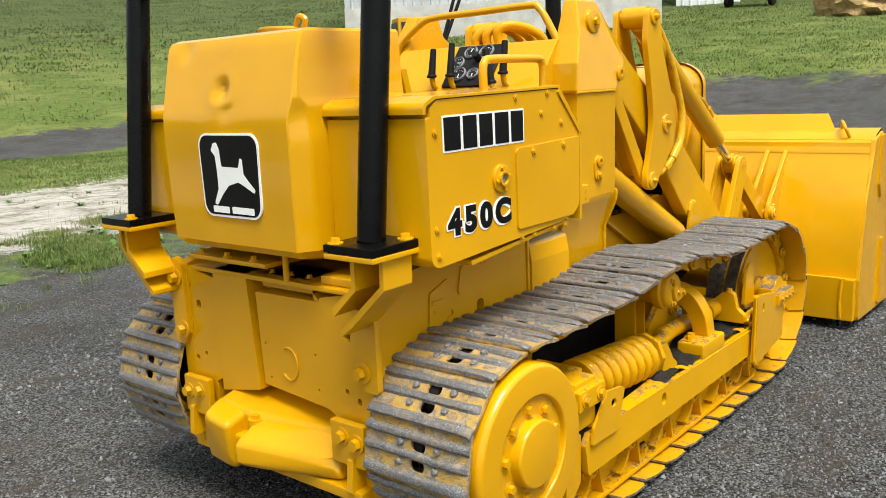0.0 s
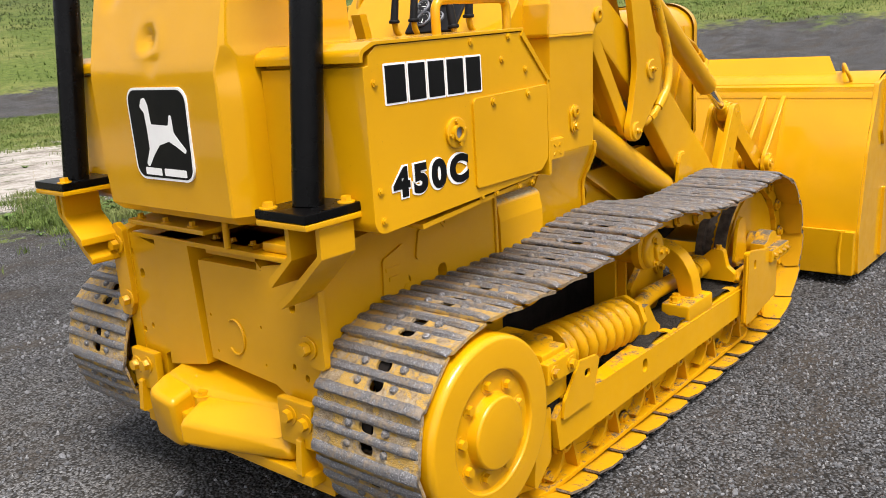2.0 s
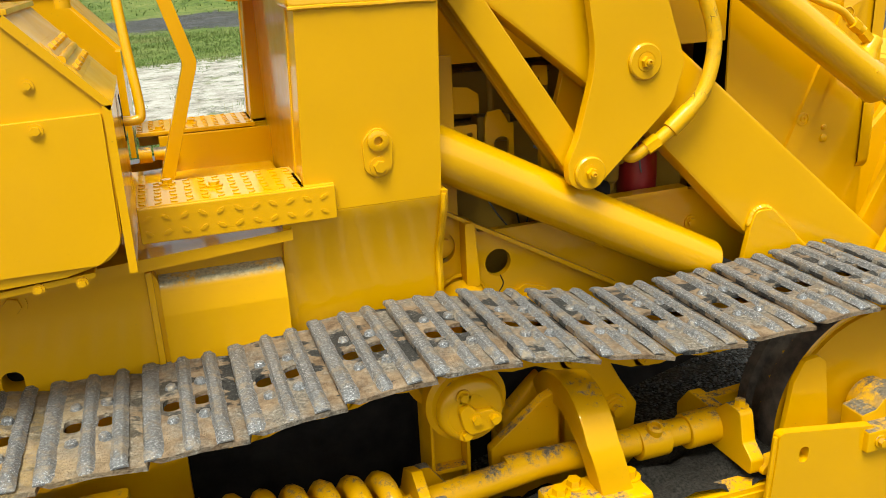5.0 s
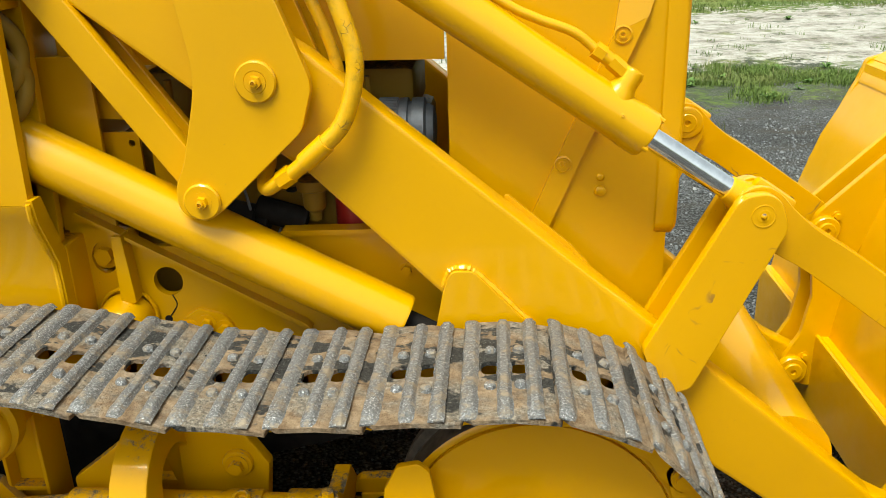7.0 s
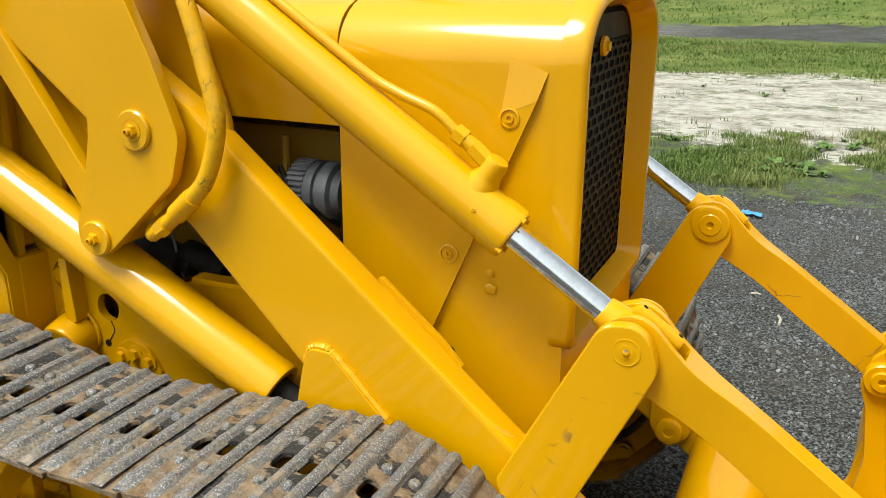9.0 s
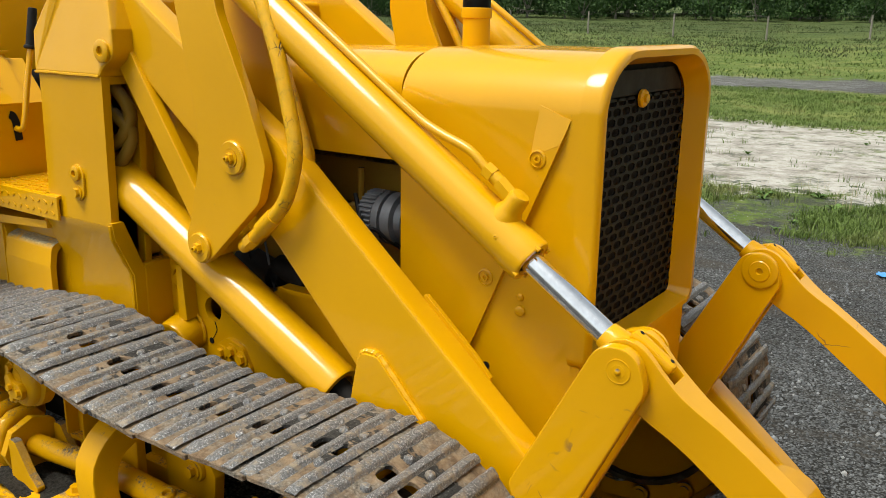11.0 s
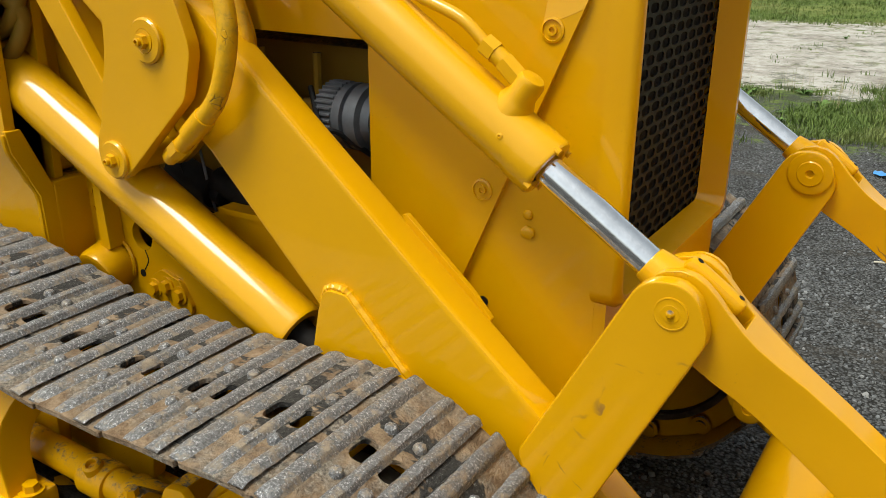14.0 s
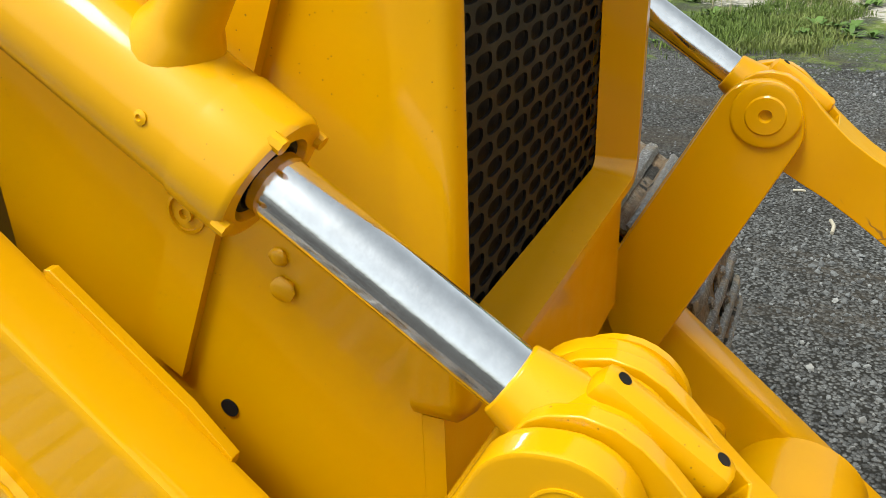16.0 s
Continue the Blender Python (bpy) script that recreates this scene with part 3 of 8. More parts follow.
def chain_mesh(steps, y):
    """The jointed links and pins that carry the shoes, as one chain."""
    bm = B()
    n = len(steps)
    pins = []
    for i in range(n):
        d = (steps[(i + 1) % n] - steps[i - 1]).normalized()
        pins.append(steps[i] + Vector((d.z, 0, -d.x)) * 0.043)
    for i in range(n):
        a2, b2 = pins[i], pins[(i + 1) % n]
        d = (b2 - a2).normalized()
        inward = Vector((d.z, 0, -d.x))
        ln = (b2 - a2).length
        for side in (-1, 1):
            yy = y + side * 0.060
            tmp = B()
            m = Matrix.Translation((a2.x, yy, a2.z)) @ Matrix(((d.x, 0, -inward.x), (0, 1, 0), (d.z, 0, -inward.z))).to_4x4()
            prism(tmp, fillet([(-0.026, 0.018), (-0.026, -0.026), (0.03, -0.028), (ln * 0.5, -0.018), (ln - 0.03, -0.028), (ln + 0.026, -0.026), (ln + 0.026, 0.018), (ln * 0.72, 0.026), (ln * 0.28, 0.026)], 0.016, 3), -0.011, 0.011)
            join(bm, tmp, m)
        rod(bm, (a2.x, y - 0.088, a2.z), (a2.x, y + 0.088, a2.z), 0.015, seg=14)
        for e in (-1, 1):
            rod(bm, (a2.x, y + e * 0.072, a2.z), (a2.x, y + e * 0.080, a2.z), 0.023, seg=14)
    return bm


def tracks():
    for side, shift in ((-1, PHASE), (1, 0.2)):
        steps, pitch = track_steps(shift, side > 0)
        mid = TRACK_Y * side + (2 * YC if side > 0 else 0)
        chain = part("track", chain_mesh(steps, mid), PAINT_SOIL, loader, "track chain with soil-caked yellow links and steel shoes")
        shapes = [shoe_mesh(pitch, 10 + i) for i in range(5)]
        for i, a in enumerate(steps):
            b = steps[(i + 1) % len(steps)]
            d = (b - a).normalized()
            out = Vector((-d.z, 0, d.x))
            shoe = new("track_shoe", shapes[(i * 3 + (side > 0)) % 5])
            shoe.parent = chain
            shoe.matrix_local = Matrix(((d.x, 0, out.x, a.x), (0, 1, 0, mid), (d.z, 0, out.z, a.z), (0, 0, 0, 1)))


def track_running_gear():
    # drive drum at the rear
    bm = B()
    c = (SPROCKET.x - 0.008, -0.60, SPROCKET.y)
    lathe(bm, [(0.17, -0.10), (0.17, 0.030), (0.222, 0.036), (0.226, 0.042), (0.226, 0.124), (0.2245, 0.132), (0.220, 0.139), (0.213, 0.1425), (0.150, 0.1435), (0.1465, 0.142), (0.144, 0.138), (0.142, 0.129), (0.095, 0.128), (0.091, 0.130), (0.089, 0.136)] +
          [(0.088, 0.152), (0.086, 0.157), (0.081, 0.160), (0.001, 0.161)], c, seg=64)
    drum = part("final_drive_drum", bm, PAINT, loader, "yellow round final drive drum with bolt ring", both=True)
    for k in range(9):
        bm = B()
        a = radians(14 + 40 * k)
        p = (c[0] + 0.113 * math.cos(a), c[1] - 0.127, c[2] + 0.113 * math.sin(a))
        hexbolt(bm, p, (0, -1, 0), 0.0125, 0.013, True, None, k)
        part("drum_bolt", bm, PAINT, drum, both=True)
    bm = B()
    teeth = []
    for i in range(44):
        a = 2 * math.pi * i / 44
        r = 0.245 if i % 4 in (0, 1) else 0.212
        teeth.append((SPROCKET.x + r * math.cos(a), SPROCKET.y + r * math.sin(a)))
    prism(bm, teeth, -TRACK_Y - 0.018, -TRACK_Y + 0.018)
    rod(bm, (SPROCKET.x, -0.52, SPROCKET.y), (SPROCKET.x, -0.30, SPROCKET.y), 0.17, seg=40, bevel=0.01)
    # shade seen through the shoe holes is put into this colour, with the grime
    part("drive_sprocket", bm, DARK, loader, "drive sprocket coloured near-black for grime and inner shade", both=True)
    # front idler wheel
    bm = B()
    ci = (IDLER.x, -0.60, IDLER.y)
    lathe(bm, [(0.236, -0.125), (0.252, -0.12), (0.254, -0.092), (0.237, -0.088), (0.234, -0.050), (0.252, -0.046), (0.254, -0.012), (0.249, 0.0005)], ci, seg=72, mat=1, caps=False)
    lathe(bm, [(0.249, 0.0005), (0.244, 0.004), (0.238, 0.004), (0.230, -0.004), (0.12, -0.020), (0.085, -0.016), (0.075, 0.0), (0.070, 0.014), (0.001, 0.014)], ci, seg=72, mat=0, caps=False)
    rod(bm, (IDLER.x, -0.61, IDLER.y), (IDLER.x, -0.50, IDLER.y), 0.235, seg=48, mat=0)
    wheels = part("idler_wheel", bm, [PAINT, TYRE], loader, "yellow idler wheel with bare steel rim", both=True)
    wheels[1].location = (0.06, 0, 0.03)
    # side beam of the track frame
    bm = B()
    prism(bm, fillet([(0.33, 0.185), (1.84, 0.190), (1.90, 0.24), (1.90, 0.285), (0.52, 0.303), (0.345, 0.308), (0.315, 0.28)], 0.010), -0.705, -0.685, [oval(0.822, 0.258, 0.032, 0.042)], bevel=0.0)
    prism(bm, fillet([(0.40, -0.70), (1.86, -0.70), (1.86, -0.655), (1.10, -0.655), (0.96, -0.625), (0.52, -0.655), (0.40, -0.66)], 0.008), 0.284, 0.300, [oval(0.985, -0.672, 0.07, 0.024)], axis="z")
    box(bm, (0.36, -0.44, 0.16), (1.85, -0.42, 0.295), 0.006)
    frame = part("track_frame_beam", bm, PAINT_DIRT, loader, "yellow track frame side beam with soil on top", both=True)
    bm = B()
    prism(bm, fillet([(0.335, 0.275), (0.485, 0.275), (0.528, 0.386), (0.515, 0.400), (0.425, 0.412), (0.345, 0.325)], 0.006), -0.716, -0.7075, [oval(0.462, 0.366, 0.030, 0.024)], bevel=0.0015)
    part("rear_guard_plate", bm, PAINT, frame, "raised yellow guard plate with oval hole", both=True)
    # soil that lies inside the frame, heaped up before the idler
    bm = B()
    bmesh.ops.create_grid(bm, x_segments=70, y_segments=12, size=0.5)
    for v in bm.verts:
        v.co = Vector((1.10 + v.co.x * 1.48, -0.565 + v.co.y * 0.26, 0))
        heap = sstep(0.74, 0.88, v.co.x) * (1 - sstep(1.42, 1.58, v.co.x))
        v.co.z = 0.225 + 0.085 * sstep(1.40, 1.62, v.co.x) + 0.086 * heap * sstep(-0.50, -0.58, v.co.y) + 0.022 * noise.noise((v.co.x * 14, v.co.y * 14, 2)) + 0.012 * noise.noise((v.co.x * 45, v.co.y * 45, 7))
    part("packed_soil", bm, DARK_SOIL, frame, "dark crumbly soil packed in track frame", both=True)
    bm = B()
    prism(bm, fillet([(1.575, 0.155), (1.89, 0.20), (1.89, 0.355), (1.82, 0.40), (1.595, 0.435)], 0.010), -0.735, -0.715, [oval(1.655, 0.375, 0.022, 0.034)])
    weld(bm, [(1.574, -0.728, 0.17), (1.590, -0.728, 0.425)], 0.006)
    part("front_guard_plate", bm, PAINT, frame, both=True)
    bm = B()
    prism(bm, fillet([(1.815, 0.335), (1.815, 0.412), (1.850, 0.418), (1.870, 0.440, 0.03), (1.905, 0.452, 0.04), (1.945, 0.436, 0.03), (1.955, 0.415), (2.005, 0.405), (2.010, 0.335)], 0.006), -0.712, -0.655, bevel=0.004)
    box(bm, (1.80, -0.748, 0.345), (1.99, -0.705, 0.395), 0.006)
    for i in range(4):
        hexbolt(bm, (1.83 + i * 0.045, -0.748, 0.37), (0, -1, 0), 0.009, 0.010)
    lathe(bm, [(0.055, -0.02), (0.055, 0.05), (0.048, 0.056), (0.03, 0.058), (0.001, 0.058)], (IDLER.x - 0.03, -0.64, IDLER.y + 0.035), seg=28)
    hexbolt(bm, (IDLER.x - 0.02, -0.70, IDLER.y + 0.04), (0, -1, 0), 0.014, 0.014)
    part("idler_bearing_block", bm, PAINT_SOIL, frame, "yellow bearing block with packed soil", both=True)
    # fork and tube that push the idler forwards
    bm = B()
    rod(bm, (1.10, -0.56, 0.375), (1.56, -0.56, 0.420), 0.029, seg=24, bevel=0.003)
    rod(bm, (1.385, -0.56, 0.418), (1.455, -0.56, 0.418), 0.037, seg=24, bevel=0.005)
    lathe(bm, [(0.018, -0.01), (0.017, 0.012), (0.013, 0.016), (0.010, 0.015), (0.009, 0.006), (0.001, 0.006)], (1.42, -0.575, 0.448), (0, -0.35, 1), seg=16)
    rod(bm, (1.50, -0.56, 0.418), (1.565, -0.56, 0.420), 0.038, seg=24, bevel=0.004)
    prism(bm, fillet([(-0.690, 0.372), (-0.690, 0.405), (-0.660, 0.430), (-0.645, 0.492, 0.012), (-0.600, 0.492, 0.012), (-0.560, 0.455), (-0.47, 0.455), (-0.43, 0.405), (-0.43, 0.372)], 0.010), 1.558, 1.590, axis="x", bevel=0.004)
    for y0, y1 in ((-0.700, -0.672), (-0.448, -0.420)):
        prism(bm, fillet([(1.565, 0.372), (1.600, 0.405), (1.76, 0.412), (1.80, 0.402), (1.84, 0.402), (1.84, 0.372)], 0.008), y0, y1, bevel=0.004)
        box(bm, (1.60, y0 - 0.006, 0.350), (1.80, y1 + 0.004, 0.374), 0.004)
    hexbolt(bm, (1.575, -0.622, 0.490), (0, 0, 1), 0.012, 0.014)
    for xx in (1.775, 1.81):
        hexbolt(bm, (xx, -0.700, 0.388), (0, -1, 0), 0.011, 0.010)
    for v in bm.verts:
        if v.co.x > 1.2:
            v.co.z -= 0.052
        if v.co.x > 1.55:
            v.co.x += 0.012
    part("idler_yoke", bm, PAINT_DIRT, frame, "yellow push tube and idler fork", both=True)
    # half wheel shield beside the idler
    bm = B()
    prism(bm, fillet([(1.672, 0.36), (1.79, 0.36), (1.766, 0.515), (1.748, 0.532), (1.712, 0.525), (1.690, 0.480)], 0.012), -0.652, -0.638, bevel=0.002)
    part("idler_shield", bm, PAINT, frame, both=True)
    # recoil spring
    bm = B()
    coils = 8
    pts = []
    for i in range(coils * 14 + 1):
        a = 2 * math.pi * i / 14
        pts.append((0.47 + 0.42 * i / (coils * 14), -0.590 + 0.058 * math.cos(a), 0.40 - 0.035 * i / (coils * 14) + 0.058 * math.sin(a)))
    pipe(bm, pts, 0.0205, per=1, seg=10, smooth=False)
    part("recoil_spring", bm, PAINT_DIRT, frame, "heavy yellow recoil coil spring", both=True)
    bm = B()
    rod(bm, (0.40, -0.590, 0.40), (0.93, -0.590, 0.366), 0.023, seg=20)
    rod(bm, (0.90, -0.590, 0.366), (1.18, -0.562, 0.374), 0.027, seg=24)
    rod(bm, (0.898, -0.590, 0.366), (0.920, -0.590, 0.365), 0.076, seg=8, bevel=0.003)
    rod(bm, (0.455, -0.590, 0.40), (0.47, -0.590, 0.40), 0.076, seg=24, bevel=0.003)
    part("spring_rod", bm, PAINT_DIRT, frame, both=True)
    for y0 in (-0.655, -0.54):
        bm = B()
        prism(bm, fillet([(0.922, 0.30), (1.05, 0.30), (1.0, 0.34), (0.95, 0.41), (0.922, 0.41)], 0.01), y0, y0 + 0.02, bevel=0.002)
        part("spring_gusset", bm, PAINT_SOIL, frame, both=True)
    # rear spring block with bolts
    bm = B()
    box(bm, (0.27, -0.70, 0.33), (0.385, -0.50, 0.475), 0.008)
    box(bm, (0.255, -0.725, 0.40), (0.395, -0.695, 0.46), 0.006)
    for xx in (0.285, 0.365):
        hexbolt(bm, (xx, -0.725, 0.43), (0, -1, 0), 0.013, 0.012)
    box(bm, (0.18, -0.64, 0.44), (0.42, -0.48, 0.475), 0.01)
    part("spring_anchor_block", bm, PAINT_DIRT, frame, both=True)
    bm = B()
    prism(bm, fillet([(0.225, 0.10), (0.31, 0.17), (0.315, 0.32), (0.25, 0.31)], 0.01), -0.69, -0.63)
    part("rear_guide_block", bm, PAINT, frame, both=True)
    # arched bridge over the push tube
    bm = B()
    tmp = B()
    outer = [(-0.680, 0.30), (-0.676, 0.36)] + [(-0.535 - 0.140 * math.cos(radians(a)), 0.400 + 0.142 * math.sin(radians(a))) for a in range(0, 181, 12)] + [(-0.394, 0.36), (-0.390, 0.30)]
    outer += [(-0.450, 0.30), (-0.455, 0.39)] + [(-0.535 + 0.078 * math.cos(radians(a)), 0.400 + 0.075 * math.sin(radians(a))) for a in range(10, 171, 16)] + [(-0.615, 0.39), (-0.620, 0.30)]
    prism(tmp, outer, 1.220, 1.288, axis="x", bevel=0.006)
    for v in tmp.verts:
        v.co.x += 0.25 * (0.46 - v.co.z) if v.co.z < 0.46 else 0
    join(bm, tmp)
    for y0, y1 in ((-0.703, -0.60), (-0.455, -0.36)):
        box(bm, (1.145, y0, 0.296), (1.345, y1, 0.352), 0.010)
    solid(bm, [(1.15, -0.43, 0.35), (1.24, -0.43, 0.35), (1.15, -0.37, 0.35), (1.24, -0.37, 0.35), (1.235, -0.43, 0.50), (1.235, -0.40, 0.50), (1.15, -0.42, 0.40), (1.15, -0.38, 0.40)], 0.008, 2)
    prism(bm, fillet([(1.27, 0.31), (1.435, 0.31), (1.445, 0.40), (1.40, 0.470), (1.365, 0.535, 0.03), (1.27, 0.540)], 0.015), -0.470, -0.440, bevel=0.006)
    prism(bm, fillet([(1.235, 0.31), (1.090, 0.31), (1.085, 0.400), (1.20, 0.490), (1.235, 0.505)], 0.010), -0.520, -0.495, bevel=0.005)
    rod(bm, (1.385, -0.465, 0.405), (1.385, -0.482, 0.405), 0.030, seg=20, bevel=0.006)
    hexbolt(bm, (1.385, -0.482, 0.405), (0, -1, 0), 0.015, 0.014)
    bridge = part("bridge_casting", bm, PAINT_DIRT, frame, "yellow arched casting bolted to track frame", both=True)
    for xx, yy in ((1.175, -0.64), (1.213, -0.625), (1.325, -0.64), (1.17, -0.41), (1.325, -0.41)):
        bm = B()
        hexbolt(bm, (xx, yy, 0.352), (0, 0, 1), 0.015, 0.014)
        part("bridge_bolt", bm, PAINT, frame, both=True)
    # carrier roller and its post
    bm = B()
    lathe(bm, [(0.05, -0.13), (0.075, -0.125), (0.075, -0.095), (0.058, -0.09), (0.058, 0.0), (0.075, 0.005), (0.075, 0.03), (0.066, 0.036), (0.055, 0.034), (0.052, 0.04), (0.030, 0.042), (0.028, 0.06), (0.001, 0.06)], (1.0, -0.60, 0.585), seg=40)
    rod(bm, (1.0, -0.36, 0.585), (1.0, -0.64, 0.585), 0.022, seg=16)
    roller = part("carrier_roller", bm, PAINT_DIRT, frame, "yellow carrier roller with bolted cover", both=True)
    bm = B()
    lathe(bm, [(0.062, 0.0), (0.061, 0.010), (0.054, 0.018), (0.036, 0.023), (0.001, 0.024)], (1.003, -0.636, 0.577), seg=36)
    pipe(bm, [(1.003 + 0.047 * math.cos(radians(a)), -0.653, 0.577 + 0.047 * math.sin(radians(a))) for a in range(150, 331, 20)], 0.004, per=3, seg=6)
    prism(bm, fillet([(0.972, 0.590), (0.990, 0.602), (1.005, 0.585), (1.035, 0.585), (1.046, 0.568), (1.035, 0.545), (0.992, 0.540), (0.980, 0.555)], 0.010), -0.672, -0.656, bevel=0.005)
    part("roller_cover", bm, PAINT_ROUGH, frame, "cast yellow roller cover", both=True)
    for x, z in ((0.985, 0.612), (1.002, 0.572), (1.036, 0.566), (0.988, 0.538)):
        bm = B()
        hexbolt(bm, (x, -0.670 if z in (0.572, 0.566) else -0.657, z), (0, -1, 0), 0.009, 0.009)
        part("cover_bolt", bm, PAINT_ROUGH, frame, both=True)
    bm = B()
    box(bm, (0.968, -0.50, 0.22), (1.032, -0.490, 0.55), 0.003)
    box(bm, (0.960, -0.53, 0.22), (0.968, -0.45, 0.55), 0.003)
    box(bm, (1.032, -0.53, 0.22), (1.040, -0.45, 0.55), 0.003)
    box(bm, (0.962, -0.525, 0.375), (1.038, -0.49, 0.385), 0.002)
    part("roller_post", bm, PAINT_DIRT, frame, both=True)
    # roller guard: an upright web on a broad lower flange, with leaning ribs and hooked brackets
    bm = B()
    prism(bm, fillet([(0.25, 0.16), (0.30, 0.05), (1.80, 0.05), (1.86, 0.10), (1.86, 0.16)], 0.01), -0.625, -0.610)
    prism(bm, fillet([(0.255, -0.61), (0.255, -0.65, 0.02), (0.33, -0.668, 0.02), (1.76, -0.668, 0.02), (1.83, -0.65, 0.02), (1.83, -0.61)], 0.004), 0.040, 0.056, axis="z", bevel=0.003)
    weld(bm, [(0.32, -0.622, 0.058), (0.8, -0.624, 0.058), (1.3, -0.622, 0.058), (1.78, -0.624, 0.058)], 0.006, per=30)
    guard = part("roller_guard", bm, PAINT_DIRT, frame, "yellow roller guard with broad lower flange", both=True)
    for i in range(6):
        xx = 0.455 + i * 0.245
        bm = B()
        prism(bm, [(xx + 0.030, 0.056), (xx + 0.042, 0.056), (xx + 0.004, 0.19), (xx - 0.008, 0.19)], -0.664, -0.615)
        part("guard_rib", bm, PAINT_DIRT, guard, both=True)
        bm = B()
        pts = [(xx - 0.105 + 0.075 * math.cos(radians(a)) * 1.0, 0.19 - 0.125 * math.sin(radians(a))) for a in range(0, 91, 15)]
        prism(bm, [(p[0] + 0.011, p[1]) for p in pts] + [(p[0], p[1] + 0.008) for p in pts[::-1]], -0.660, -0.615)
        part("curved_gusset", bm, PAINT_DIRT, guard, both=True)
    for i in range(6):
        xx = 0.42 + i * 0.245
        bm = B()
        lathe(bm, [(0.05, -0.12), (0.09, -0.115), (0.09, -0.09), (0.07, -0.085), (0.07, 0.0), (0.09, 0.005), (0.09, 0.025), (0.05, 0.028), (0.001, 0.028)], (xx, -0.60, 0.135), seg=28)
        roller = part("track_roller", bm, PAINT_DIRT, frame, both=True)
        bm = B()
        lathe(bm, [(0.026, 0.02), (0.026, 0.062), (0.021, 0.066), (0.013, 0.066), (0.012, 0.054), (0.001, 0.054)], (xx + 0.012, -0.60, 0.150), seg=20)
        hook = [(xx + 0.012 + 0.032 * math.cos(radians(a)), -0.640, 0.150 + 0.032 * math.sin(radians(a))) for a in range(20, -200, -20)]
        pipe(bm, hook, 0.006, per=2, seg=8)
        part("roller_shaft_end", bm, PAINT_DIRT, roller, both=True)
        for dx, dz in ((0.072, 0.012), (0.072, -0.022)):
            bm = B()
            hexbolt(bm, (xx + dx, -0.625, 0.15 + dz), (0, -1, 0), 0.010, 0.012)
            part("roller_bolt", bm, PAINT_DIRT, roller, both=True)


tracks()
track_running_gear()


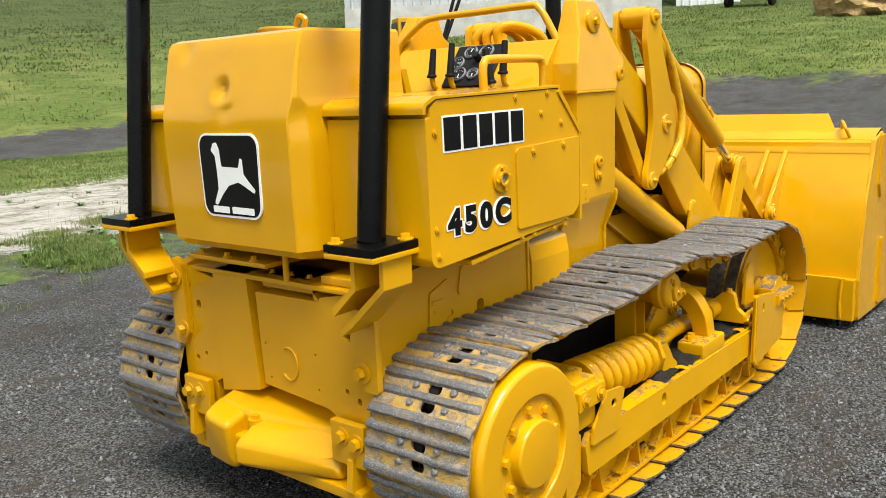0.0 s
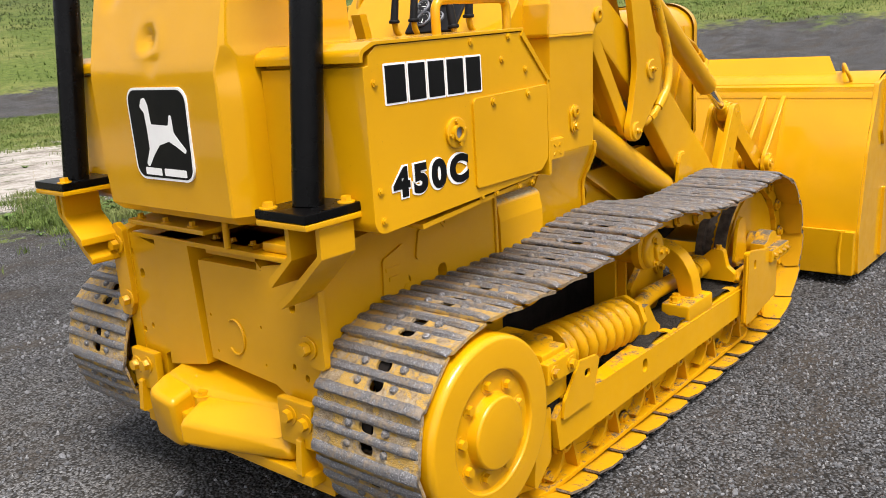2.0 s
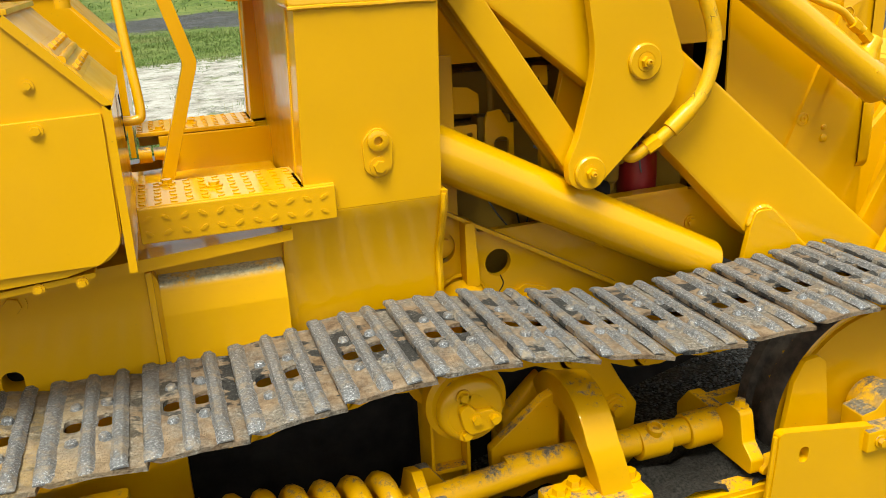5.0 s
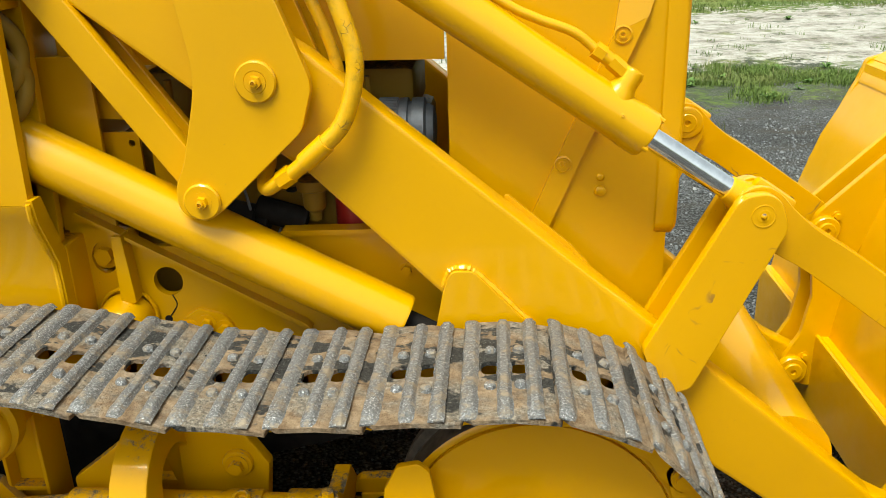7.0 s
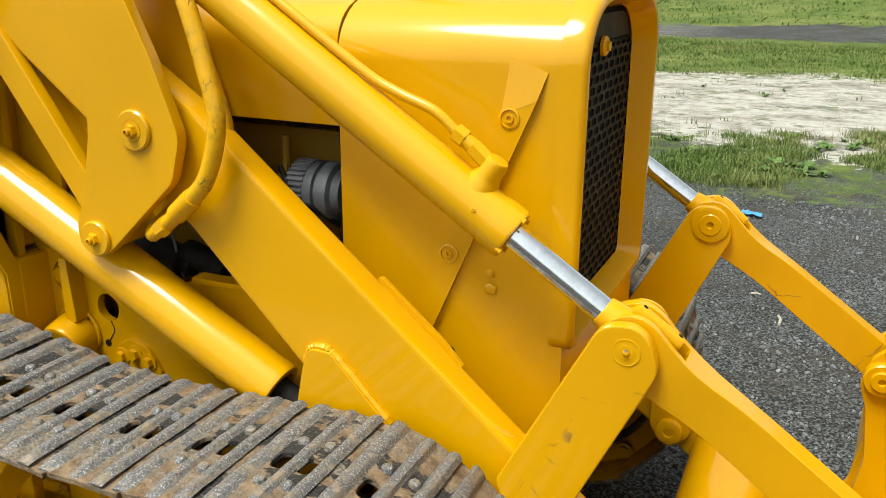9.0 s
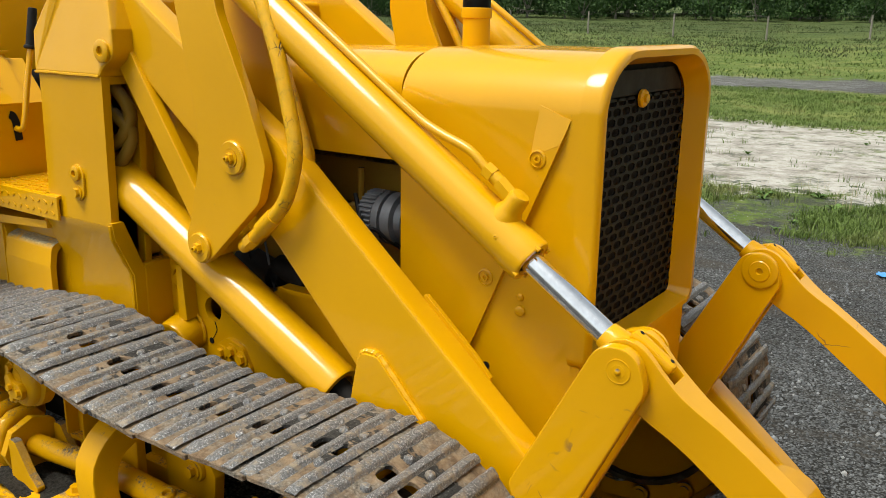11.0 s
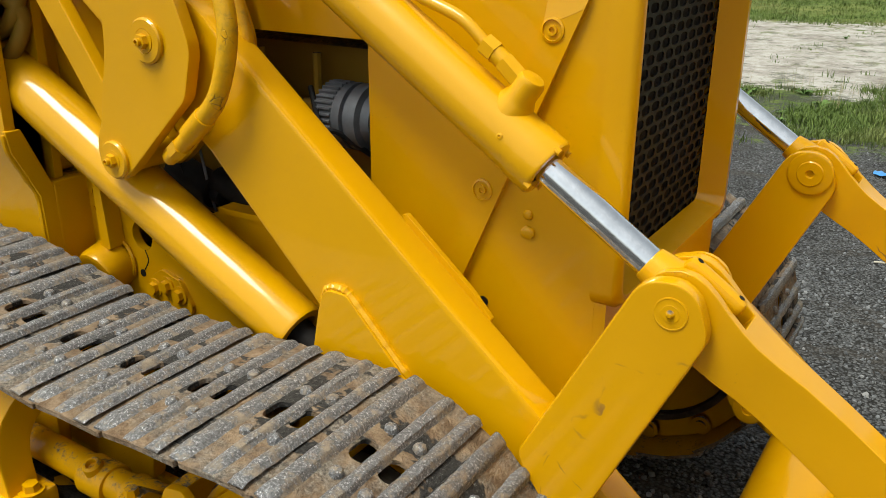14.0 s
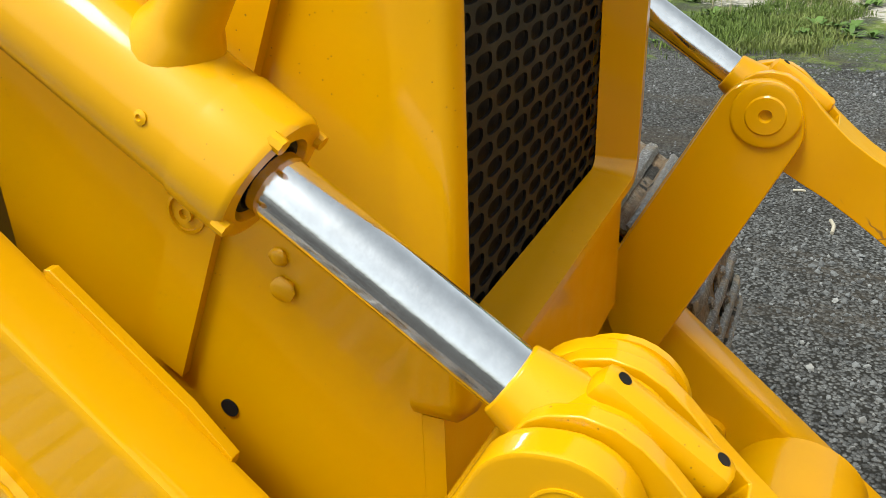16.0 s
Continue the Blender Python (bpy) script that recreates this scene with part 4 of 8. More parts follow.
def hull():
    """Main frame, transmission case and the plates at the rear."""
    bm = B()
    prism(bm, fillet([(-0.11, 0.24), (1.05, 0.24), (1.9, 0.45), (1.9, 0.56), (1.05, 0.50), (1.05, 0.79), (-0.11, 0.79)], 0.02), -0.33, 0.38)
    # colour carries the shade between the tracks as well as grime
    hull_ob = part("main_frame", bm, DARK, loader, "main frame coloured near-black for oily grime and underside shade")
    bm = B()
    box(bm, (0.50, -0.337, 0.60), (1.058, 0.387, 0.796), 0.006)
    part("frame_top_box", bm, PAINT_DIRT, hull_ob)
    # cast transmission side walls with pockets
    bm = B()
    prism(bm, fillet([(-0.192, 0.22, 0.004), (0.52, 0.22), (0.52, 0.83), (0.30, 0.86), (-0.10, 0.82), (-0.192, 0.80, 0.004)], 0.03), -0.393, -0.34, [oval(0.26, 0.665, 0.036, 0.042), oval(0.12, 0.675, 0.024, 0.024)])
    prism(bm, fillet([(0.02, 0.60), (0.12, 0.63), (0.115, 0.78), (0.03, 0.75)], 0.012), -0.399, -0.386)
    prism(bm, fillet([(0.20, 0.72), (0.23, 0.80), (0.17, 0.80), (0.15, 0.72)], 0.012), -0.399, -0.386)
    hexbolt(bm, (0.285, -0.393, 0.805), (0, -1, 0), 0.016, 0.006)
    hexbolt(bm, (0.11, -0.393, 0.66), (0, -1, 0), 0.013, 0.006)
    part("transmission_case_wall", bm, PAINT_ROUGH, hull_ob, both=True)
    # raised casting marks that cannot be read
    bm = B()
    for i, (x0, ln) in enumerate(((0.035, 0.05), (0.045, 0.035))):
        box(bm, (x0, -0.403, 0.715 - i * 0.025), (x0 + ln, -0.398, 0.727 - i * 0.025), 0.002)
    part("casting_mark", bm, PAINT_ROUGH, hull_ob)
    # rear cheek plates that carry the roll bar brackets
    bm = B()
    prism(bm, fillet([(-0.386, 0.20), (-0.386, 0.80), (-0.200, 0.765), (-0.200, 0.46), (-0.24, 0.44), (-0.24, 0.20)], 0.006), -0.190, -0.12,
          [oval(-0.34, 0.735, 0.016, 0.02), oval(-0.30, 0.675, 0.022, 0.028), oval(-0.33, 0.50, 0.015, 0.018), oval(-0.285, 0.52, 0.013, 0.016), oval(-0.365, 0.475, 0.020, 0.024)], axis="x", bevel=0.0015)
    part("rear_cheek_plate", bm, PAINT, hull_ob, both=True)
    bm = B()
    prism(bm, fillet([(-0.416, 0.54), (-0.416, 0.80), (-0.385, 0.82), (-0.350, 0.80), (-0.345, 0.58), (-0.37, 0.54)], 0.012), -0.206, -0.186, axis="x", bevel=0.002)
    strips = part("bracket_strip", bm, PAINT, hull_ob, "bolted yellow mounting strip", both=True)
    for y, z, r in ((-0.365, 0.592, 0.017), (-0.378, 0.756, 0.016)):
        bm = B()
        rod(bm, (-0.206, y, z), (-0.212, y, z), r * 1.7, seg=20, bevel=0.002)
        hexbolt(bm, (-0.212, y, z), (-1, 0, 0), r, 0.018, False)
        part("strip_bolt", bm, PAINT, strips, both=True)
    bm = B()
    box(bm, (-0.124, -0.345, 0.25), (-0.112, 0.395, 0.785), 0.003)
    part("rear_wall_plate", bm, PAINT, hull_ob)
    # cover plate between the cheeks
    bm = B()
    prism(bm, fillet([(-0.196, 0.455), (0.062, 0.475), (0.072, 0.748), (-0.196, 0.752)], 0.003), -0.186, -0.125, [oval(-0.165, 0.60, 0.007, 0.008), oval(0.045, 0.60, 0.007, 0.008), oval(-0.17, 0.50, 0.007, 0.008), oval(0.03, 0.50, 0.007, 0.008)], axis="x", bevel=0.001)
    part("rear_cover_plate", bm, PAINT, hull_ob)
    bm = B()
    box(bm, (-0.168, -0.155, 0.762), (-0.03, 0.060, 0.800), 0.004)
    lid_box = part("brake_cover_box", bm, PAINT, hull_ob)
    for yy in (-0.12, -0.04, 0.035):
        bm = B()
        hexbolt(bm, (-0.145, yy, 0.80), (0, 0, 1), 0.008, 0.009)
        part("cover_box_bolt", bm, PAINT, lid_box)
    bm = B()
    prism(bm, [(-0.196, 0.752), (-0.172, 0.772), (-0.168, 0.812), (-0.174, 0.752)], -0.184, -0.130, axis="x")
    part("cheek_gusset", bm, PAINT, hull_ob)
    bm = B()
    ring = [(-0.188, -0.055 + 0.036 * math.cos(radians(a)), 0.555 + 0.047 * math.sin(radians(a))) for a in range(60, 330, 15)]
    pipe(bm, ring, 0.0035, per=2, seg=6)
    part("cover_lifting_ring", bm, PAINT, hull_ob)
    bm = B()
    prism(bm, fillet([(0.075, 0.455), (0.255, 0.42), (0.255, 0.800), (0.098, 0.800)], 0.003), -0.1965, -0.12, axis="x", bevel=0.0015)
    part("rear_side_plate", bm, PAINT, hull_ob)
    # top deck behind the tank with bolts
    bm = B()
    box(bm, (-0.20, -0.36, 0.785), (0.35, 0.36, 0.80), 0.004)
    box(bm, (-0.24, -0.05, 0.835), (0.2, 0.30, 0.85), 0.006)
    box(bm, (-0.18, -0.34, 0.80), (-0.04, -0.20, 0.825), 0.006)
    for xx, yy in ((-0.22, 0.02), (-0.22, 0.14), (-0.22, 0.26), (-0.15, -0.30), (-0.08, -0.24)):
        hexbolt(bm, (xx, yy, 0.85 if yy > 0 else 0.825), (0, 0, 1), 0.009, 0.012)
    rod(bm, (-0.20, -0.09, 0.80), (-0.20, -0.09, 0.89), 0.009, seg=10)
    part("tank_seat_plate", bm, PAINT_ROUGH, hull_ob)


def drawbar():
    """The heavy cast counterweight pad and hitch under the rear."""
    bm = B()
    solid(bm, [(-0.10, -0.24, 0.27), (-0.10, 0.24, 0.27), (-0.26, 0.225, 0.27), (-0.215, -0.24, 0.27),
               (-0.10, -0.21, 0.415), (-0.10, 0.215, 0.455), (-0.245, 0.21, 0.42), (-0.245, 0.08, 0.40), (-0.17, -0.20, 0.385)], 0.012)
    solid(bm, [(-0.295, 0.10, 0.235), (-0.275, 0.25, 0.235), (-0.16, 0.25, 0.235), (-0.16, 0.10, 0.235),
               (-0.315, 0.095, 0.38), (-0.315, 0.205, 0.395), (-0.24, 0.225, 0.42), (-0.225, 0.095, 0.405), (-0.16, 0.22, 0.42)], 0.018)
    solid(bm, [(-0.325, 0.055, 0.27), (-0.215, -0.27, 0.27), (-0.10, -0.27, 0.27), (-0.15, 0.055, 0.27),
               (-0.325, 0.055, 0.345), (-0.225, -0.26, 0.32), (-0.225, 0.05, 0.395), (-0.15, -0.19, 0.395), (-0.11, -0.25, 0.34)], 0.016)
    pad = part("counterweight_pad", bm, PAINT_ROUGH, loader, "rounded yellow cast counterweight pad")
    bm = B()
    box(bm, (-0.285, 0.045, 0.30), (-0.22, 0.105, 0.345), 0.01)
    part("pad_nose", bm, PAINT_ROUGH, pad)
    bm = B()
    rod(bm, (-0.238, 0.052, 0.345), (-0.238, 0.052, 0.386), 0.024, seg=20, bevel=0.004)
    hexbolt(bm, (-0.238, 0.052, 0.385), (0, 0, 1), 0.016, 0.013)
    part("hitch_pin", bm, PAINT_ROUGH, pad)
    bm = B()
    box(bm, (-0.235, -0.36, 0.235), (-0.05, 0.20, 0.268), 0.006)
    part("hitch_base_plate", bm, PAINT, pad)
    bm = B()
    box(bm, (-0.225, -0.37, 0.33), (-0.20, -0.245, 0.45), 0.006)
    hexbolt(bm, (-0.225, -0.29, 0.41), (-1, 0, 0), 0.017, 0.016, True)
    hexbolt(bm, (-0.225, -0.345, 0.40), (-1, 0, 0), 0.017, 0.016, True)
    prism(bm, fillet([(-0.245, 0.262), (-0.16, 0.262), (-0.16, 0.34), (-0.195, 0.365), (-0.235, 0.355)], 0.006), -0.335, -0.315)
    part("hitch_lug", bm, PAINT, pad, both=True)


def roll_bar():
    """Two black posts that lean a little forwards, joined by a bar."""
    lean = 0.117
    bm = B()
    base = Vector((-0.252, -0.47, 0.950))
    top = base + Vector((lean * 0.70, 0, 0.70))
    rod(bm, base, top, 0.0345, seg=28)
    post = part("roll_bar_post", bm, BLACK, loader, "glossy black steel roll bar post", both=True)
    bm = B()
    rod(bm, (top.x, -0.49, top.z - 0.03), (top.x, 0.54, top.z - 0.03), 0.033, seg=28)
    part("roll_bar_crosspiece", bm, BLACK, loader, "glossy black steel crosspiece")
    bm = B()
    box(bm, (-0.335, -0.552, 0.931), (-0.175, -0.392, 0.951), 0.003)
    part("post_foot", bm, BLACK, post, "black foot plate", both=True)
    for x, y in ((-0.198, -0.53), (-0.315, -0.415)):
        bm = B()
        hexbolt(bm, (x, y, 0.951), (0, 0, 1), 0.013, 0.012, True)
        part("foot_bolt", bm, PAINT, post, "yellow bolt", both=True)
    bm = B()
    box(bm, (-0.335, -0.552, 0.916), (-0.175, -0.392, 0.930), 0.003)
    prism(bm, fillet([(-0.468, 0.916), (-0.454, 0.916), (-0.454, 0.850), (-0.382, 0.790), (-0.380, 0.770), (-0.390, 0.770), (-0.468, 0.842)], 0.005), -0.312, -0.200, axis="x", bevel=0.002)
    prism(bm, fillet([(-0.540, 0.916), (-0.526, 0.916), (-0.524, 0.852), (-0.415, 0.757), (-0.380, 0.730), (-0.380, 0.708), (-0.424, 0.740), (-0.538, 0.845)], 0.006), -0.290, -0.190, axis="x", bevel=0.002)
    prism(bm, fillet([(-0.535, 0.916), (-0.455, 0.916), (-0.455, 0.850), (-0.380, 0.785), (-0.380, 0.715), (-0.424, 0.745), (-0.535, 0.845)], 0.006), -0.214, -0.202, axis="x", bevel=0.002)
    weld(bm, [(-0.215, -0.466, 0.84), (-0.215, -0.43, 0.808), (-0.215, -0.392, 0.772)], 0.005)
    part("roll_bar_bracket", bm, PAINT, loader, "cranked yellow roll bar bracket", both=True)


def tank():
    """Rear fuel tank with sloped top and a dent."""
    bm = B()
    # z, rear x, left edge, right edge, depth and width of the corner cut on the right
    rows = [(0.872, -0.205, 0.25, -0.215, 0.03, 0.02), (0.884, -0.255, 0.290, -0.228, 0.040, 0.024), (0.905, -0.276, 0.303, -0.236, 0.046, 0.026), (1.02, -0.280, 0.304, -0.238, 0.046, 0.026), (1.14, -0.281, 0.305, -0.240, 0.046, 0.026),
            (1.225, -0.281, 0.305, -0.241, 0.044, 0.024), (1.246, -0.279, 0.305, -0.243, 0.042, 0.021), (1.262, -0.275, 0.306, -0.245, 0.038, 0.018), (1.292, -0.268, 0.307, -0.248, 0.010, 0.008),
            (1.36, -0.250, 0.310, -0.248, 0.004, 0.004), (1.432, -0.231, 0.312, -0.247, 0.004, 0.004), (1.448, -0.222, 0.309, -0.245, 0.004, 0.004), (1.456, -0.200, 0.300, -0.238, 0.004, 0.004)]
    loops = []
    for z, x, yl, yr, cd, cw in rows:
        pts = [(0.12, yl + 0.012), (x + 0.05, yl + 0.012), (x + 0.012, yl + 0.004), (x, yl - 0.010)]
        n = 9
        for j in range(1, n):
            pts.append((x, yl - 0.010 + (yr + 0.006 - yl + 0.010) * j / n))
        pts += [(x, yr + 0.006), (x + 0.003, yr), (x + cd, yr - cw), (x + cd + 0.012, yr - cw - 0.003), (0.12, yr - cw - 0.004)]
        loops.append([bm.verts.new((p[0], p[1], z)) for p in pts])
    for a, b in zip(loops, loops[1:]):
        for i in range(len(a)):
            bm.faces.new((a[i], a[(i + 1) % len(a)], b[(i + 1) % len(a)], b[i]))
    bm.faces.new(loops[0][::-1])
    bm.faces.new(loops[-1])
    bmesh.ops.recalc_face_normals(bm, faces=bm.faces)
    bmesh.ops.subdivide_edges(bm, edges=[e for e in bm.edges if e.calc_length() > 0.022], cuts=3, use_grid_fill=True)
    for v in bm.verts:
        # a deep dent in the slope, a crease under it, a bruised top corner and side corner
        if v.co.x < -0.1:
            d = ((v.co.y - 0.040) ** 2 + ((v.co.z - 1.315) * 1.1) ** 2) ** 0.5
            v.co.x += 0.017 * math.exp(-(d / 0.024) ** 2) - 0.004 * math.exp(-((d - 0.046) / 0.018) ** 2)
            v.co.x += 0.003 * noise.noise((v.co.y * 5, v.co.z * 5, 1.0))
            v.co.x += 0.006 * math.exp(-(((v.co.y - 0.015) / 0.022) ** 2 + ((v.co.z - 1.258) / 0.016) ** 2))
            v.co.x += 0.012 * math.exp(-(((v.co.y - 0.22) / 0.03) ** 2 + ((v.co.z - 1.425) / 0.02) ** 2))
            v.co.y += 0.008 * math.exp(-(((v.co.y + 0.255) / 0.02) ** 2 + ((v.co.z - 1.235) / 0.03) ** 2))
    ob = part("fuel_tank", bm, PAINT, loader, "dented glossy yellow rear fuel tank", angle=24)
    bm = B()
    lathe(bm, [(0.050, -0.012), (0.050, 0.0), (0.056, 0.002), (0.056, 0.018), (0.050, 0.024), (0.001, 0.024)], (-0.06, 0.03, 1.455), (0, 0, 1), seg=28)
    box(bm, (-0.075, -0.10, 1.452), (-0.045, -0.02, 1.468), 0.004)
    pipe(bm, [(-0.06, -0.07, 1.46), (-0.06, -0.085, 1.49), (-0.06, -0.06, 1.50), (-0.06, -0.045, 1.475)], 0.008, per=4, seg=8)
    part("filler_cap", bm, PAINT, ob, "yellow filler cap with hasp")
    emblem(ob)


def emblem(parent):
    """Black emblem plate with a white rim; the mark itself stays a plain white shape."""
    x = -0.2835
    cy, cz = 0.006, 1.092
    bm = B()
    w0, w1, h = 0.128, 0.122, 0.112
    out = fillet([(cy + w0, cz + h), (cy + w1, cz - h), (cy - w1, cz - h), (cy - w0, cz + h)], 0.036, 6)
    prism(bm, [(p[0], p[1]) for p in out], x - 0.0005, x + 0.004, axis="x")
    plate = part("emblem_rim", bm, WHITE_DECAL, parent, "white rim of black emblem")
    bm = B()
    inn = fillet([(cy + w0 - 0.006, cz + h - 0.006), (cy + w1 - 0.006, cz - h + 0.006), (cy - w1 + 0.006, cz - h + 0.006), (cy - w0 + 0.006, cz + h - 0.006)], 0.031, 6)
    prism(bm, [(p[0], p[1]) for p in inn], x - 0.0012, x + 0.002, axis="x")
    part("emblem_field", bm, BLACK_DECAL, plate, "black emblem field")
    bm = B()
    mark = [(0.060, 0.085), (0.046, 0.088), (0.036, 0.070), (0.032, 0.024), (-0.040, 0.022), (-0.050, 0.048), (-0.058, 0.046), (-0.060, 0.006), (-0.078, -0.012), (-0.104, -0.034), (-0.100, -0.044),
            (-0.066, -0.028), (-0.036, -0.016), (0.006, -0.026), (0.034, -0.050), (0.062, -0.080), (0.074, -0.076), (0.052, -0.036), (0.052, 0.010), (0.056, 0.052), (0.072, 0.066)]
    prism(bm, fillet([(cy + p[0], cz + p[1]) for p in mark], 0.005, 3), x - 0.0018, x - 0.0005, axis="x")
    part("emblem_mark", bm, WHITE_DECAL, plate, "plain white mark")
    bm = B()
    for i, (a, b) in enumerate(((0.082, 0.012), (0.0, -0.092))):
        prism(bm, fillet([(cy + a, cz - 0.082), (cy + a, cz - 0.100), (cy + b, cz - 0.101), (cy + b, cz - 0.083)], 0.003), x - 0.0018, x, axis="x")
    part("emblem_bar", bm, WHITE_DECAL, plate, "plain white bar")


def name_block(x0, x1, z0, z1, n):
    """A plain block in the place of a letter."""
    w, h = x1 - x0, z1 - z0
    r = 0.002
    out = fillet([(x0, z0, 0.001), (x1, z0, r), (x1, z1, r), (x0, z1, 0.001)], 0.001, 5)
    return out, []


def side_box(right=True):
    """Side cabinet beside the operator; only the camera's side carries the decals."""
    def add(name, bm, mats, parent, label=""):
        if not right:
            m = mirror_y(bm)
            bm.free()
            bm = m
        return part(name, bm, mats, parent, label)

    bm = B()
    prism(bm, fillet([(-0.178, 0.875, 0.03), (0.40, 0.905, 0.02), (0.485, 0.925, 0.05), (0.495, 1.15, 0.01), (0.385, 1.277, 0.004), (-0.135, 1.270, 0.02), (-0.160, 1.252, 0.01), (-0.162, 1.231, 0.002), (-0.178, 1.229, 0.002)], 0.01), -0.592, -0.268, bevel=0.005)
    body = add("side_cabinet", bm, PAINT, loader, "yellow sheet steel side cabinet")
    bm = B()
    prism(bm, fillet([(-0.188, 1.238, 0.0), (-0.188, 1.262, 0.018), (-0.150, 1.279, 0.02), (0.394, 1.287, 0.0), (0.394, 1.279, 0.0), (-0.140, 1.2715, 0.018), (-0.178, 1.256, 0.014), (-0.179, 1.238, 0.0)], 0.004), -0.5955, -0.262, bevel=0.0012)
    add("cabinet_lid", bm, PAINT, body)
    bm = B()
    prism(bm, [(0.38, 1.268), (0.500, 1.142), (0.505, 1.152), (0.388, 1.280)], -0.597, -0.28)
    prism(bm, [(0.488, 0.90), (0.500, 0.90), (0.502, 1.15), (0.490, 1.15)], -0.597, -0.213)
    add("cabinet_edge_strip", bm, PAINT, body)
    bm = B()
    prism(bm, fillet([(0.172, 0.918, 0.01), (0.45, 0.918, 0.02), (0.484, 0.945, 0.03), (0.488, 1.140, 0.004), (0.172, 1.132, 0.015)], 0.01), -0.598, -0.59, bevel=0.0015)
    door = add("cabinet_door", bm, PAINT, body)
    for x, z in ((0.25, 1.118), (0.40, 1.124)):
        bm = B()
        hexbolt(bm, (x, -0.598, z), (0, -1, 0), 0.007, 0.005, True)
        add("door_screw", bm, PAINT, door)
    for x, z in ((0.18, 1.262), (0.33, 1.268), (-0.148, 1.195), (0.40, 1.185), (0.30, 1.215), (-0.155, 0.97), (-0.15, 0.905)):
        bm = B()
        hexbolt(bm, (x, -0.592, z), (0, -1, 0), 0.006, 0.004, True)
        add("cabinet_screw", bm, PAINT, body)
    bm = B()
    c = (0.105, -0.592, 1.062)
    lathe(bm, [(0.036, 0.0), (0.036, 0.006), (0.033, 0.008), (0.020, 0.008), (0.020, 0.016), (0.014, 0.016), (0.0135, 0.004), (0.001, 0.004)], c, seg=32)
    for k in range(4):
        a = radians(10 + 90 * k)
        hexbolt(bm, (c[0] + 0.027 * math.cos(a), c[1] - 0.008, c[2] + 0.027 * math.sin(a)), (0, -1, 0), 0.006, 0.005, False)
    boss = add("round_flange", bm, PAINT, body, "round yellow bolted flange")
    bm = B()
    rod(bm, (c[0], c[1] - 0.005, c[2]), (c[0], c[1] - 0.009, c[2]), 0.013, seg=20)
    add("flange_plug", bm, ALU, boss, "grey plug")
    bm = B()
    prism(bm, fillet([(-0.02, 0.870), (0.44, 0.905), (0.44, 0.897), (-0.02, 0.858)], 0.002), -0.585, -0.30)
    for xx in (0.20, 0.26, 0.36, 0.42):
        hexbolt(bm, (xx, -0.585, 0.892), (0, -1, 0), 0.006, 0.005)
    add("cabinet_sill", bm, PAINT, body)
    if not right:
        return
    # decals: the maker's name as plain blocks, the type number as it reads
    y = -0.5925
    lx = -0.116
    widths = (0.066, 0.058, 0.058, 0.063, 0.058)
    for n, w in enumerate(widths):
        bm = B()
        g = 0.0045
        prism(bm, fillet([(lx - g, 1.150 - g), (lx + w - 0.004 + g, 1.150 - g), (lx + w - 0.004 + g, 1.228 + g), (lx - g, 1.228 + g)], 0.004), y - 0.0008, y + 0.002)
        part("name_block_outline", bm, WHITE_DECAL, body)
        bm = B()
        out, holes = name_block(lx, lx + w - 0.004, 1.150, 1.228, n)
        prism(bm, out, y - 0.0016, y - 0.0004, holes)
        part("name_block", bm, BLACK_DECAL, body)
        lx += w + 0.0068
    for name, mat, off, dy in (("type_number_outline", WHITE_DECAL, 0.0155, 0.0008), ("type_number", BLACK_DECAL, 0.0085, 0.0016)):
        cu = bpy.data.curves.new(name, "FONT")
        cu.body = "450C"
        cu.size = 0.083
        cu.space_character = 1.32
        cu.offset = off * 0.55
        cu.extrude = 0.0006
        tmp = new("tmp_text", cu)
        dg = bpy.context.evaluated_depsgraph_get()
        me = bpy.data.meshes.new_from_object(tmp.evaluated_get(dg))
        bpy.data.objects.remove(tmp)
        me.materials.clear()
        me.materials.append(mat)
        xs = [v.co.x for v in me.vertices]
        wide = max(xs) - min(xs)
        me.transform(Matrix.Translation((-0.113, y - dy, 0.950)) @ Euler((radians(90), 0, 0)).to_matrix().to_4x4() @ Matrix.Diagonal((0.262 / wide, 1.0, 1, 1)))
        ob = new(name, me)
        ob.parent = body
        tagged(ob, "white outline" if off > 0.012 else "black type number")
    # grab handle on the lid
    bm = B()
    pipe(bm, [(0.170, -0.50, 1.28), (0.170, -0.50, 1.335), (0.178, -0.50, 1.354), (0.198, -0.50, 1.362), (0.30, -0.50, 1.363), (0.428, -0.50, 1.362), (0.448, -0.50, 1.354), (0.456, -0.50, 1.335), (0.456, -0.50, 1.28)], 0.0115, per=5, seg=14)
    part("grab_handle", bm, PAINT, body, "bent yellow grab handle")


